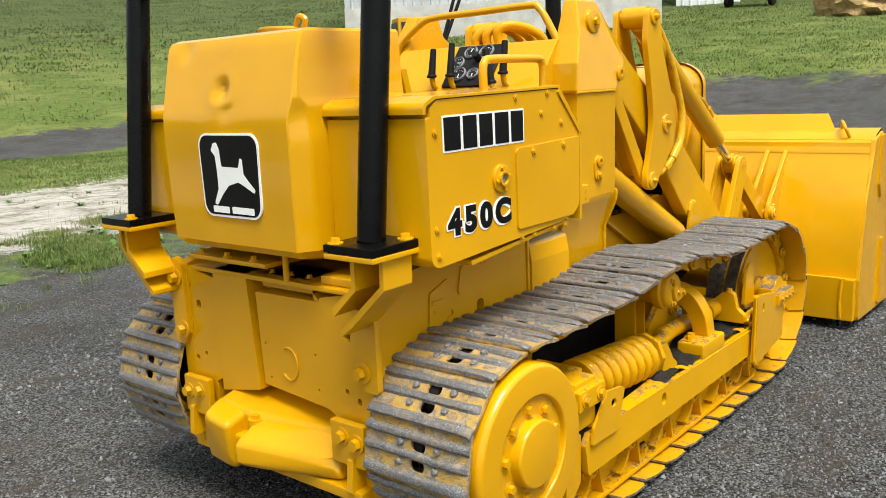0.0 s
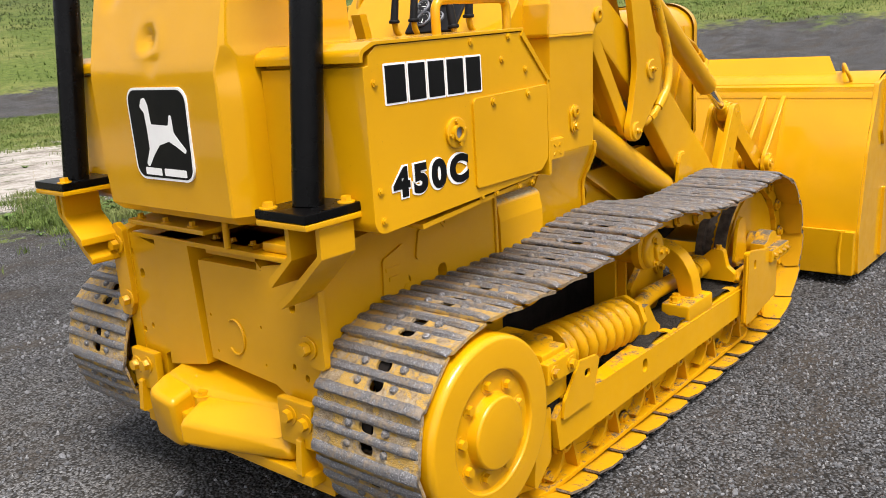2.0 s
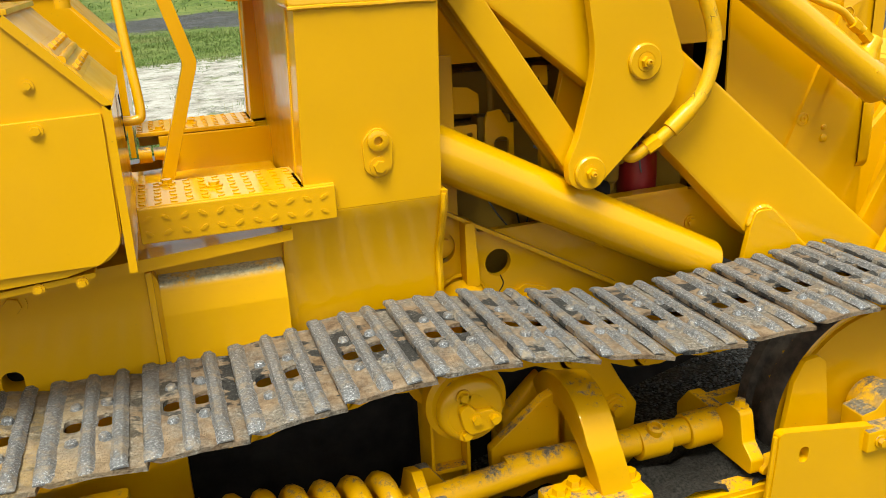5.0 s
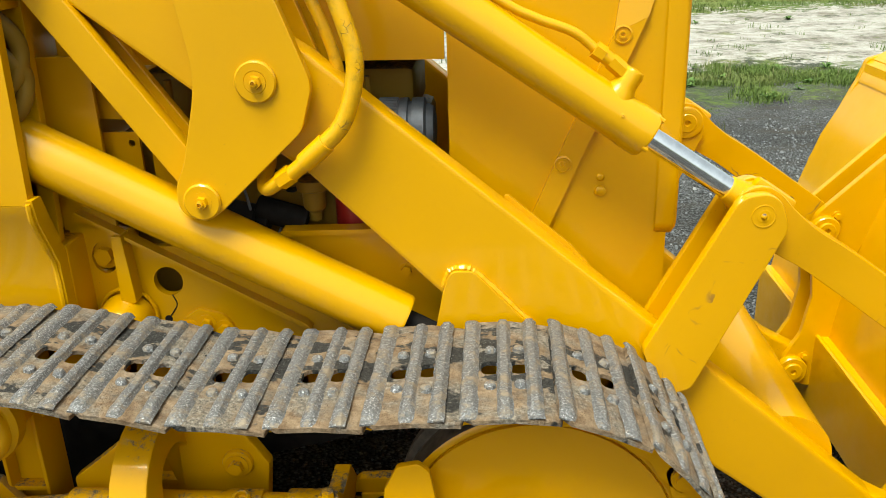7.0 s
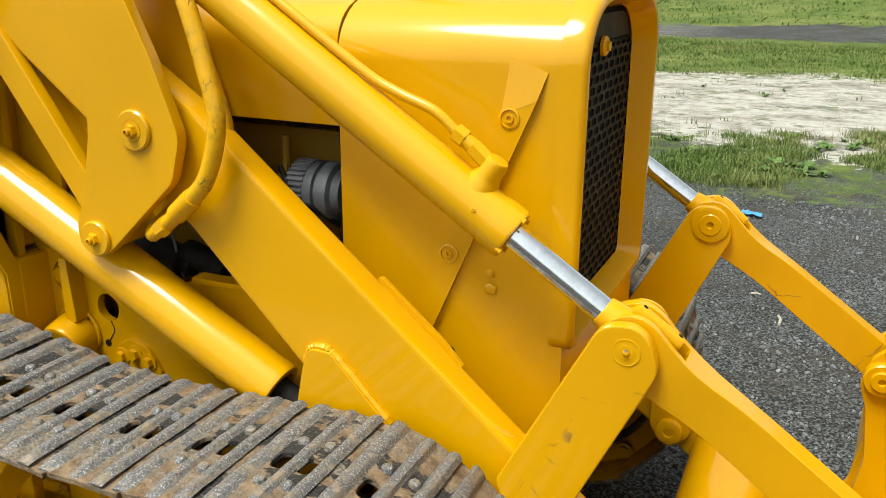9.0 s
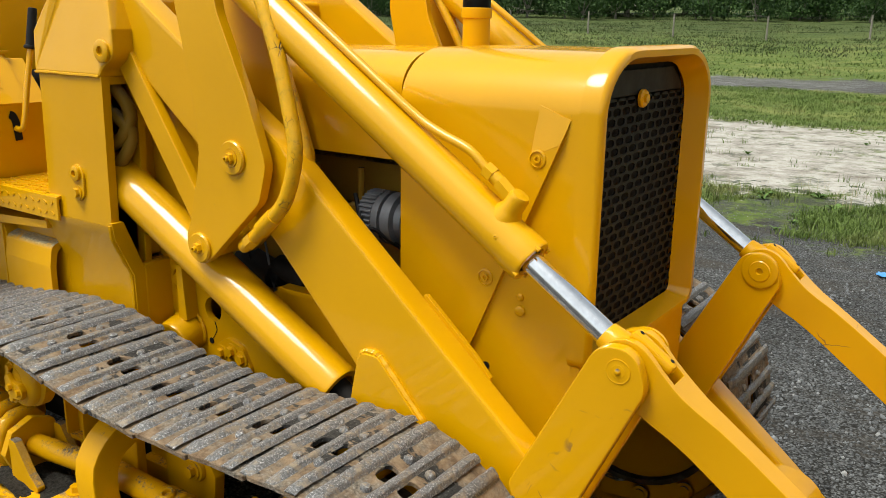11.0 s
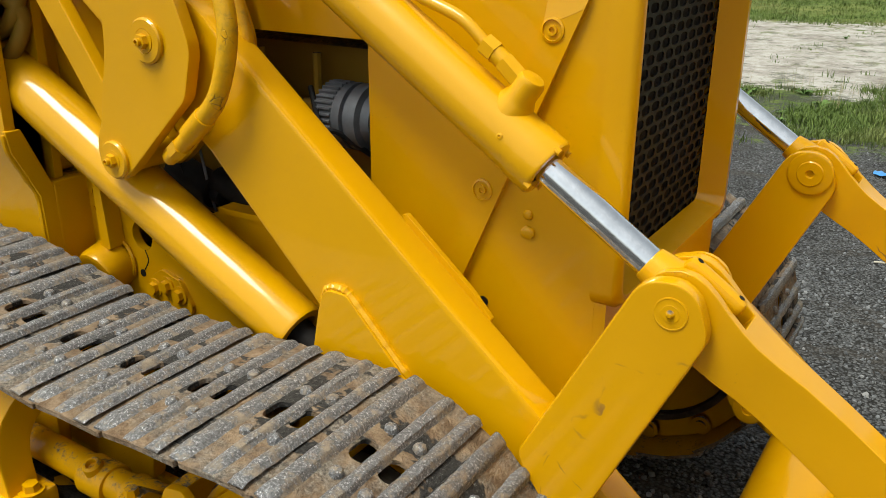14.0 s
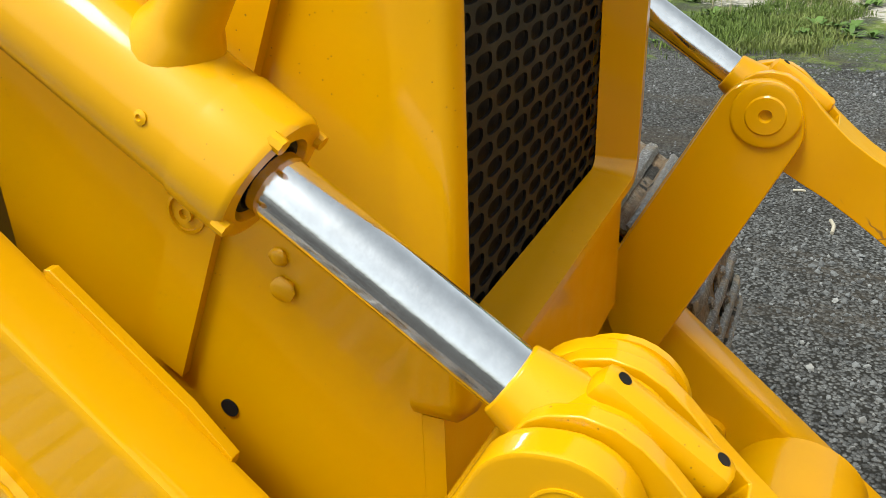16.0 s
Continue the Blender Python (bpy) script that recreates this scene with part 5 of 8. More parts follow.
def tower_and_dash():
    bm = B()
    prism(bm, fillet([(0.80, 1.255), (0.785, 0.90), (1.045, 0.90), (1.055, 1.255)], 0.002), -0.410, -0.388, bevel=0.0015)
    prism(bm, [(-0.410, 0.900), (-0.404, 0.875), (-0.360, 0.775), (-0.358, 0.60), (-0.336, 0.60), (-0.338, 0.778), (-0.388, 0.900)], 0.744, 1.044, axis="x", bevel=0.0015)
    prism(bm, fillet([(0.80, 1.255), (0.785, 0.88), (0.80, 0.60), (1.03, 0.60), (1.045, 0.90), (1.055, 1.255)], 0.008), -0.320, -0.300, bevel=0.003)
    prism(bm, [(0.803, 1.253), (0.788, 0.90), (0.808, 0.90), (0.823, 1.253)], -0.390, -0.318)
    prism(bm, [(0.803, 1.235), (0.803, 1.253), (1.05, 1.253), (1.05, 1.235)], -0.390, -0.318)
    towers = part("loader_tower", bm, PAINT, loader, "yellow welded loader tower", both=True)
    bm = B()
    prism(bm, [(-0.416, 0.912), (-0.410, 0.870), (-0.366, 0.772), (-0.364, 0.60), (-0.330, 0.60), (-0.332, 0.780), (-0.384, 0.912)], 1.043, 1.056, axis="x", bevel=0.002)
    weld(bm, [(1.047, -0.416, 0.905), (1.046, -0.411, 0.868), (1.047, -0.387, 0.815), (1.046, -0.368, 0.772), (1.047, -0.366, 0.70), (1.046, -0.366, 0.61)], 0.006, per=8)
    part("tower_weld_strip", bm, PAINT_ROUGH, towers, both=True)
    # head of the tower with its two pins
    bm = B()
    prism(bm, fillet([(0.787, 1.252), (0.797, 1.35), (0.850, 1.445), (0.90, 1.56), (1.03, 1.56), (1.09, 1.42), (1.115, 1.36), (1.115, 1.30, 0.035), (1.065, 1.268, 0.03), (1.055, 1.252)], 0.012), -0.415, -0.30, bevel=0.010)
    for v in bm.verts:
        if v.co.z > 1.38 and v.co.y < -0.35:
            v.co.y += (v.co.z - 1.38) * 0.35
    head = part("tower_head", bm, PAINT, towers, "yellow welded tower head", both=True)
    bm = B()
    weld(bm, [(0.79, -0.412, 1.2545), (0.86, -0.412, 1.2555), (0.94, -0.412, 1.2545), (1.0, -0.412, 1.2555), (1.05, -0.412, 1.2545)], 0.0048, per=14)
    part("weld_bead", bm, PAINT_ROUGH, towers, both=True)
    bm = B()
    lathe(bm, [(0.026, 0), (0.026, 0.006), (0.022, 0.009), (0.011, 0.009), (0.010, 0.002), (0.001, 0.002)], (1.078, -0.415, 1.312), seg=24)
    part("lug_pin", bm, PAINT, towers, both=True)
    bm = B()
    lathe(bm, [(0.040, -0.02), (0.040, 0.006), (0.036, 0.009), (0.001, 0.009)], (0.966, -0.375, 1.487), seg=28)
    hexbolt(bm, (0.966, -0.382, 1.487), (0, -1, 0), 0.014, 0.014)
    part("tower_pin", bm, PAINT, towers, both=True)
    bm = B()
    prism(bm, fillet([(0.898, 1.020, 0.028), (0.900, 0.965, 0.02), (0.926, 0.945, 0.02), (0.952, 0.965, 0.02), (0.956, 1.020, 0.028), (0.927, 1.050, 0.02)], 0.02), -0.416, -0.409, bevel=0.002)
    lathe(bm, [(0.019, 0), (0.019, 0.006), (0.014, 0.008), (0.008, 0.008), (0.0075, 0.001), (0.001, 0.001)], (0.927, -0.416, 1.019), seg=20)
    hexbolt(bm, (0.927, -0.416, 0.972), (0, -1, 0), 0.012, 0.009, True)
    part("pivot_keeper", bm, PAINT, towers, "bolted yellow keeper plate", both=True)
    # dash between the towers
    bm = B()
    prism(bm, fillet([(0.700, 1.268), (0.704, 1.282), (0.83, 1.432), (1.02, 1.436), (1.02, 0.80), (0.825, 0.80), (0.825, 1.268)], 0.015), -0.32, 0.37, bevel=0.006)
    dash = part("dash_cowl", bm, PAINT, loader, "sloped yellow dash cowl")
    slope = Matrix.Translation((0.704, 0, 1.282)) @ Matrix(((0.643, 0, -0.766), (0, 1, 0), (0.766, 0, 0.643))).to_4x4()
    bm = B()
    box(bm, (0.006, -0.12, -0.002), (0.188, 0.085, 0.010), 0.008, slope)
    panel = part("instrument_panel", bm, BLACK_MATT, dash, "black instrument panel")
    for gx, gy, gr in ((0.152, 0.012, 0.027), (0.150, -0.056, 0.030), (0.105, 0.050, 0.028), (0.055, 0.022, 0.029), (0.055, -0.038, 0.024)):
        bm = B()
        tmp = B()
        lathe(tmp, [(gr, 0.0), (gr, 0.006), (gr - 0.003, 0.009), (gr - 0.006, 0.006), (gr - 0.006, 0.004)], (0, 0, 0), (0, 0, 1), seg=28, mat=0)
        lathe(tmp, [(gr - 0.006, 0.004), (0.001, 0.0042)], (0, 0, 0), (0, 0, 1), seg=28, mat=1)
        box(tmp, (-0.001, 0, 0.0045), (0.001, gr * 0.6, 0.0055), 0, pose(0, 0, 0, 0, 0, gx * 1700), 2)
        for q in range(9):
            a = radians(-60 + q * 37)
            box(tmp, (gr * 0.6 * math.cos(a) - 0.001, gr * 0.6 * math.sin(a) - 0.001, 0.0045), (gr * 0.6 * math.cos(a) + 0.001, gr * 0.6 * math.sin(a) + 0.001, 0.0052), 0, None, 2)
        join(bm, tmp, slope @ Matrix.Translation((gx, gy, 0.011)))
        part("gauge", bm, [ALU, BLACK_MATT, WHITE_DECAL], panel, "round gauge with bright bezel")
    bm = B()
    tmp = B()
    rod(tmp, (0.12, -0.035, 0.012), (0.12, -0.035, 0.04), 0.013, seg=16, bevel=0.003)
    join(bm, tmp, slope)
    part("dash_knob", bm, BLACK_MATT, panel)
    for yy, up in ((0.112, 0.0), (0.028, 0.015), (-0.195, 0.01)):
        bm = B()
        pipe(bm, [(0.715, yy, 1.285), (0.695, yy, 1.30), (0.688, yy, 1.335)], 0.010, per=4, seg=10, mat=0)
        rod(bm, (0.688, yy, 1.33), (0.70, yy - 0.004, 1.425 + up), 0.0135, 0.0105, seg=16, bevel=0.004, mat=1)
        rod(bm, (0.688, yy, 1.325), (0.688, yy, 1.336), 0.018, seg=16, bevel=0.004, mat=1)
        part("control_lever", bm, [PAINT, BLACK_MATT], dash, "yellow lever with black rubber grip")
    bm = B()
    pipe(bm, [(0.83, 0.40, 1.36), (0.83, 0.405, 1.40), (0.84, 0.38, 1.46), (0.85, 0.29, 1.525), (0.85, 0.22, 1.543), (0.85, 0.0, 1.547), (0.85, -0.20, 1.55), (0.85, -0.235, 1.54), (0.85, -0.265, 1.50), (0.85, -0.31, 1.42), (0.85, -0.325, 1.39)], 0.0125, per=6, seg=14)
    part("dash_rail", bm, PAINT, dash, "bent yellow guard rail")
    # hoses and the rear end of the far linkage behind the dash
    bm = B()
    for k in range(3):
        pipe(bm, [(0.98, 0.10 - k * 0.05, 1.38), (0.95, 0.11 - k * 0.05, 1.46 + 0.01 * k), (1.0, 0.05 - k * 0.045, 1.50), (1.08, 0.0 - k * 0.05, 1.45), (1.12, 0.0 - k * 0.05, 1.32)], 0.017, per=6, seg=10)
    part("hydraulic_hose", bm, PAINT_ROUGH, dash, "overpainted yellow hydraulic hoses")


def operator_station():
    # floor, fenders and under-step parts
    bm = B()
    box(bm, (0.10, -0.34, 0.83), (0.82, 0.34, 0.85), 0.004)
    prism(bm, fillet([(0.30, 0.60), (0.76, 0.60), (0.76, 0.845), (0.30, 0.845)], 0.01), -0.36, -0.34)
    prism(bm, fillet([(0.30, 0.60), (0.76, 0.60), (0.76, 0.845), (0.30, 0.845)], 0.01), 0.34, 0.36)
    deck = part("operator_deck", bm, PAINT, loader, "yellow floor deck")
    bm = B()
    prism(bm, [(0.30, 0.845), (0.76, 0.875), (0.76, 0.855), (0.30, 0.82)], -0.41, -0.35)
    box(bm, (0.50, -0.40, 0.62), (0.512, -0.35, 0.83), 0.003)
    box(bm, (0.46, -0.408, 0.62), (0.56, -0.35, 0.640), 0.003)
    part("deck_flange", bm, PAINT, deck, both=True)
    bm = B()
    prism(bm, fillet([(-0.345, 0.815), (-0.392, 0.800, 0.02), (-0.402, 0.745, 0.03), (-0.402, 0.60), (-0.385, 0.60), (-0.385, 0.740, 0.03), (-0.376, 0.785, 0.02), (-0.345, 0.798)], 0.004), 0.52, 0.741, axis="x", bevel=0.001)
    part("fender_sheet", bm, PAINT_DUST, deck, "yellow fender sheet with pale dust on its shoulder", both=True)
    # chequer plate step with raised lozenges
    bm = B()
    box(bm, (0.505, -0.418, 0.942), (0.790, -0.245, 0.952), 0.002)
    box(bm, (0.780, -0.418, 0.942), (0.842, -0.300, 0.952), 0.002)
    box(bm, (0.505, -0.424, 0.888), (0.842, -0.416, 0.950), 0.003)
    step = part("chequer_plate_step", bm, PAINT, loader, "yellow chequer plate step", both=True)
    bm = B()
    k = 0
    lozenge = fillet([(-0.0135, 0), (0, -0.0036), (0.0135, 0), (0, 0.0036)], 0.002, 1)
    for i in range(11):
        for j in range(7):
            x, y = 0.515 + i * 0.0262, -0.406 + j * 0.0245
            if x > 0.785 or y > -0.25:
                continue
            tmp = B()
            prism(tmp, lozenge, 0.0, 0.0020, axis="z")
            join(bm, tmp, pose(x, y, 0.952, 0, 0, 45 if (i + j) % 2 else -45))
        for j in range(2):
            x, z = 0.520 + i * 0.0300, 0.906 + j * 0.026
            tmp = B()
            prism(tmp, lozenge, 0.0, 0.0020, axis="z")
            join(bm, tmp, pose(x, -0.424, z, 90, 0, 0) @ pose(0, 0, 0, 0, 0, 32 if (i + j) % 2 else -32))
    tread = part("step_tread", bm, PAINT, step, both=True)
    for xx, yy in ((0.56, -0.27), (0.64, -0.33)):
        bm = B()
        hexbolt(bm, (xx, yy, 0.952), (0, 0, 1), 0.010, 0.007, True)
        part("step_bolt", bm, PAINT, step, both=True)
    # seat with black cushion
    seat = thing("operator_seat", "black padded seat on yellow box between the cabinets", "seat")
    bm = B()
    box(bm, (0.12, -0.20, 0.85), (0.46, 0.20, 1.03), 0.01)
    part("seat_box", bm, PAINT, seat, "yellow seat box")
    bm = B()
    box(bm, (0.10, -0.21, 1.03), (0.47, 0.21, 1.12), 0.035, seg=4)
    part("seat_cushion", bm, BLACK_MATT, seat, "black vinyl cushion")
    bm = B()
    box(bm, (0.08, -0.21, 1.10), (0.16, 0.21, 1.215), 0.03, seg=4)
    part("backrest", bm, BLACK_MATT, seat, "black vinyl backrest")
    # inner wall of the cabinet, with a slot and a lever in its front face
    bm = B()
    prism(bm, fillet([(0.10, 0.85), (0.486, 0.87), (0.490, 1.148), (0.383, 1.266), (0.10, 1.256)], 0.006), -0.2665, -0.215, bevel=0.004)
    console = part("control_console", bm, PAINT, loader, "yellow console with lever slot")
    bm = B()
    pipe(bm, [(0.5045, -0.338, 1.122), (0.5045, -0.330, 1.118), (0.5045, -0.322, 1.098), (0.5045, -0.318, 1.05)], 0.011, per=5, seg=10)
    for v in bm.verts:
        v.co.x = 0.5045 + (v.co.x - 0.5045) * 0.1
    part("lever_slot", bm, DARK, console, "dark curved slot")
    bm = B()
    pipe(bm, [(0.49, -0.322, 1.085), (0.525, -0.322, 1.082), (0.535, -0.316, 1.10), (0.528, -0.292, 1.20), (0.522, -0.266, 1.305)], 0.0085, per=5, seg=10, mat=0)
    rod(bm, (0.522, -0.267, 1.300), (0.522, -0.250, 1.405), 0.0135, 0.0115, seg=14, bevel=0.003, mat=1)
    rod(bm, (0.522, -0.268, 1.296), (0.522, -0.266, 1.306), 0.0175, seg=14, bevel=0.003, mat=1)
    part("control_lever", bm, [PAINT, BLACK_MATT], console, "bent lever with black grip")
    # hinge on the sloped front of the cabinet
    slant = Matrix.Translation((0.445, 0, 1.2120)) @ Matrix(((0.669, 0, 0.743), (0, 1, 0), (-0.743, 0, 0.669))).to_4x4()
    bm = B()
    box(bm, (0.006, -0.585, -0.001), (0.034, -0.33, 0.005), 0.001)
    box(bm, (-0.034, -0.585, -0.001), (-0.006, -0.33, 0.005), 0.001)
    rod(bm, (0, -0.585, 0.004), (0, -0.33, 0.004), 0.0065, seg=10)
    bm.transform(slant)
    hinge = part("cabinet_hinge", bm, PAINT, console, "overpainted long hinge")
    for i in range(5):
        for dx in (-0.02, 0.02):
            bm = B()
            hexbolt(bm, (dx, -0.565 + i * 0.055, 0.005), (0, 0, 1), 0.006, 0.005, False)
            bm.transform(slant)
            part("hinge_screw", bm, PAINT, console)
    # bent post on the far side of the deck
    bm = B()
    prism(bm, fillet([(0.543, 0.85), (0.574, 0.85), (0.664, 1.124, 0.04), (0.600, 1.36), (0.570, 1.36), (0.632, 1.122, 0.04)], 0.002, 5), 0.150, 0.192, bevel=0.0015)
    part("brake_lever_bar", bm, PAINT, deck, "bent flat yellow lever bar")
    bm = B()
    box(bm, (0.555, 0.292, 0.60), (0.835, 0.304, 0.940), 0.003)
    part("deck_side_wall", bm, PAINT, deck)
    bm = B()
    for i, dx in enumerate((0.0, 0.035, 0.055)):
        rod(bm, (0.505 + dx, 0.285, 0.90), (0.535 + dx, 0.285, 0.90), 0.020 - 0.004 * i, seg=12)
    part("pivot_shaft_end", bm, PAINT_SOIL, deck)


hull()
drawbar()
roll_bar()
tank()
side_box(True)
side_box(False)
tower_and_dash()
operator_station()


# ---- lift arms, linkage and bucket ----
def cracked_hose_material():
    k = Nodes("cracked_overpainted_rubber")
    col = k.ramp(k.noise(30, 5, 0.7), [(0.28, (0.30, 0.18, 0.02)), (0.44, (0.56, 0.30, 0.006)), (0.65, YEL)])
    crack = k.voronoi(70, "DISTANCE_TO_EDGE")
    gap = k.math("MULTIPLY", k.val(crack.outputs["Distance"], 0.015, 0.05, 1.0, 0.0), k.val(k.noise(11, 3), 0.54, 0.60))
    col = k.mix(gap, col, (0.02, 0.016, 0.012))
    k.set(base=col, rough=0.45, coat=0.3, spec=0.2)
    k.bump(k.math("SUBTRACT", k.noise(40, 3), gap), 0.6, 0.004)
    return k.m


HOSE = cracked_hose_material()
CRANK_TOP, PIN_A, PIN_B = (1.372, 1.512), (1.478, 1.112), (1.360, 0.903)
ROD_PIN, BUCKET_LINK_PIN, BUCKET_PIN = (2.338, 0.862), (2.728, 0.577), (2.69, 0.165)
BARREL_END = (2.142, 0.993)


def xz(p, y):
    return (p[0], y, p[1])


def loader_arms():
    bm = B()
    prism(bm, fillet([(0.93, 1.50), (0.985, 1.535), (1.56, 1.152), (2.17, 0.640), (2.62, 0.262), (2.735, 0.20, 0.03), (2.735, 0.12, 0.03), (2.64, 0.105), (2.46, 0.21), (1.772, 0.705), (1.545, 0.935), (0.93, 1.42)], 0.03), -0.362, -0.298, bevel=0.012)
    arms = part("lift_arm", bm, PAINT, loader, "heavy yellow box-section lift arm", both=True)
    bm = B()
    prism(bm, fillet([(1.755, 0.60), (1.778, 0.715), (1.792, 0.755, 0.02), (1.835, 0.755, 0.02), (1.945, 0.640), (1.945, 0.56), (1.80, 0.56)], 0.006), -0.377, -0.362, bevel=0.002)
    weld(bm, [(1.780, -0.366, 0.72), (1.790, -0.366, 0.748), (1.806, -0.366, 0.757), (1.832, -0.366, 0.753), (1.86, -0.366, 0.727), (1.90, -0.366, 0.686), (1.945, -0.366, 0.640)], 0.0085, per=12)
    part("arm_gusset", bm, PAINT, arms, both=True)
    bm = B()
    prism(bm, [(1.893, 0.850), (1.893, 0.876), (1.900, 0.877), (2.015, 0.780), (2.050, 0.742), (2.046, 0.732)], -0.304, -0.294, bevel=0.001)
    part("arm_wear_strip", bm, PAINT, arms, both=True)
    bm = B()
    prism(bm, fillet([(2.265, 0.44), (2.265, 0.35, 0.04), (2.31, 0.30, 0.04), (2.36, 0.34, 0.04), (2.36, 0.40)], 0.02), -0.300, -0.286, bevel=0.002)
    lathe(bm, [(0.032, -0.002), (0.032, 0.010), (0.028, 0.013), (0.012, 0.013), (0.011, 0.009), (0.001, 0.009)], (2.312, -0.286, 0.348), (0, 1, 0), seg=28)
    part("lever_pivot", bm, PAINT, arms, "round pivot pin on the arm's inner side", both=True)
    # cross tube between the arms
    bm = B()
    rod(bm, (2.462, -0.30, 0.31), (2.462, 0.35, 0.31), 0.095, seg=48)
    part("cross_tube", bm, PAINT, loader, "thick yellow cross tube")
    # lift cylinders
    bm = B()
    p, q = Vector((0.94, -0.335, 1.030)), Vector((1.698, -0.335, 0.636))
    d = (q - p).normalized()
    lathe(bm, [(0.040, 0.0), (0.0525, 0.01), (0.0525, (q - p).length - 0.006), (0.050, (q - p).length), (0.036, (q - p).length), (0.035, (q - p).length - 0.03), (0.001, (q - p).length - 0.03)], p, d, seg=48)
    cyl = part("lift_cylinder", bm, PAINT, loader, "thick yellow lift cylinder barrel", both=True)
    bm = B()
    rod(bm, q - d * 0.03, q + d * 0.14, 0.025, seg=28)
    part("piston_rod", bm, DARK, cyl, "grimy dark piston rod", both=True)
    # bell cranks: outer and inner cheek
    out = fillet([(1.330, 1.545, 0.03), (1.425, 1.540, 0.035), (1.448, 1.40, 0.1), (1.525, 1.235, 0.12), (1.572, 1.105, 0.06), (1.548, 1.025, 0.05), (1.395, 0.885, 0.03), (1.362, 0.862, 0.03), (1.316, 0.880, 0.03), (1.312, 0.925, 0.06), (1.334, 0.97, 0.15), (1.374, 1.12, 0.25), (1.352, 1.26, 0.2), (1.318, 1.42, 0.1)], 0.02, 5)
    bm = B()
    prism(bm, out, -0.402, -0.378, bevel=0.003)
    cranks = part("bell_crank", bm, PAINT, loader, "yellow bell crank plate of the bucket linkage", both=True)
    bm = B()
    prism(bm, out, -0.275, -0.255, bevel=0.003)
    part("inner_crank_plate", bm, PAINT, cranks, both=True)
    for pin, r in ((PIN_A, 0.036), (PIN_B, 0.0335), (CRANK_TOP, 0.030)):
        bm = B()
        disc_pin(bm, (pin[0], -0.402, pin[1]), (0, -1, 0), r, 0.008, 0.0125)
        part("crank_pin", bm, PAINT, cranks, "round pin cover with bolt", both=True)
        bm = B()
        rod(bm, (pin[0], -0.38, pin[1]), (pin[0], -0.25, pin[1]), r * 0.85, seg=24)
        part("pin_shaft", bm, PAINT, cranks, both=True)
    # link from tower head to crank foot
    bm = B()
    a, b = Vector((1.078, 1.312)), Vector(PIN_B)
    u = (b - a).normalized()
    n = Vector((-u.y, u.x))
    lk = [a + n * 0.030 - u * 0.02, b + n * 0.030, b + u * 0.03, b - n * 0.030, a - n * 0.030 - u * 0.02]
    prism(bm, fillet([(v.x, v.y) for v in lk], 0.015), -0.372, -0.346, bevel=0.005)
    bars = part("tilt_link", bm, PAINT_ROUGH, loader, "yellow cast link from tower to crank", both=True)
    bm = B()
    prism(bm, fillet([(v.x, v.y) for v in lk], 0.015), -0.302, -0.280, bevel=0.005)
    part("inner_bar", bm, PAINT_ROUGH, bars, both=True)
    bm = B()
    # web between the two bars, cut out in an arch below the head
    p, q = a + u * 0.085, b - u * 0.035
    for k in range(9):
        e0, e1 = -1 + 2 * k / 9, -1 + 2 * (k + 1) / 9
        dip = [0.035 * (e * e) for e in (e0, e1)]
        y0, y1 = -0.324 + 0.0235 * e0, -0.324 + 0.0235 * e1
        corners = []
        for h in (-0.018, 0.012):
            for yy, dd in ((y0, dip[0]), (y1, dip[1])):
                c = p - u * dd + n * h
                corners.append((c.x, yy, c.y))
            for yy in (y1, y0):
                c = q + n * h
                corners.append((c.x, yy, c.y))
        vv = [bm.verts.new(c) for c in corners]
        for f in ((0, 1, 2, 3), (7, 6, 5, 4), (0, 4, 5, 1), (2, 6, 7, 3)):
            bm.faces.new([vv[i] for i in f])
    bmesh.ops.remove_doubles(bm, verts=bm.verts, dist=0.0001)
    bmesh.ops.recalc_face_normals(bm, faces=bm.faces)
    part("link_web", bm, PAINT_ROUGH, bars, both=True)
    # tilt cylinders with chrome rods
    bm = B()
    p, q = Vector(xz(CRANK_TOP, -0.332)), Vector(xz(BARREL_END, -0.332))
    d = (q - p).normalized()
    ln = (q - p).length
    lathe(bm, [(0.030, 0.02), (0.0415, 0.03), (0.0415, ln - 0.042), (0.0430, ln - 0.040), (0.0430, ln - 0.004), (0.0405, ln), (0.030, ln), (0.027, ln - 0.008), (0.0225, ln - 0.010), (0.001, ln - 0.010)], p, d, seg=48)
    lathe(bm, [(0.040, -0.045), (0.040, 0.045)], p, (0, 1, 0), seg=28)
    cyl = part("tilt_cylinder", bm, PAINT, loader, "yellow bucket tilt cylinder barrel", both=True)
    # the far linkage stands a little further forwards
    cyl[1].location.x = 0.018
    for k in range(4):
        bm = B()
        a = radians(25 + 90 * k)
        side = Vector((0, 1, 0))
        nn = d.cross(side)
        c = q + (side * math.cos(a) + nn * math.sin(a)) * 0.040
        rod(bm, c - d * 0.005, c + d * 0.004, 0.005, seg=8)
        part("gland_lug", bm, PAINT_ROUGH, cyl, both=True)
    bm = B()
    rod(bm, q - d * 0.02, Vector(xz(ROD_PIN, -0.332)) - d * 0.045, 0.0205, seg=36)
    part("piston_rod", bm, CHROME, cyl, "bright chromed piston rod", both=True)
    bm = B()
    lathe(bm, [(0.0212, -0.012), (0.0212, -0.005), (0.0225, -0.003), (0.0262, -0.004), (0.0268, -0.012)], q, d, seg=32, caps=False)
    part("wiper_seal", bm, DARK, cyl, "dark greasy rod seal", both=True)
    bm = B()
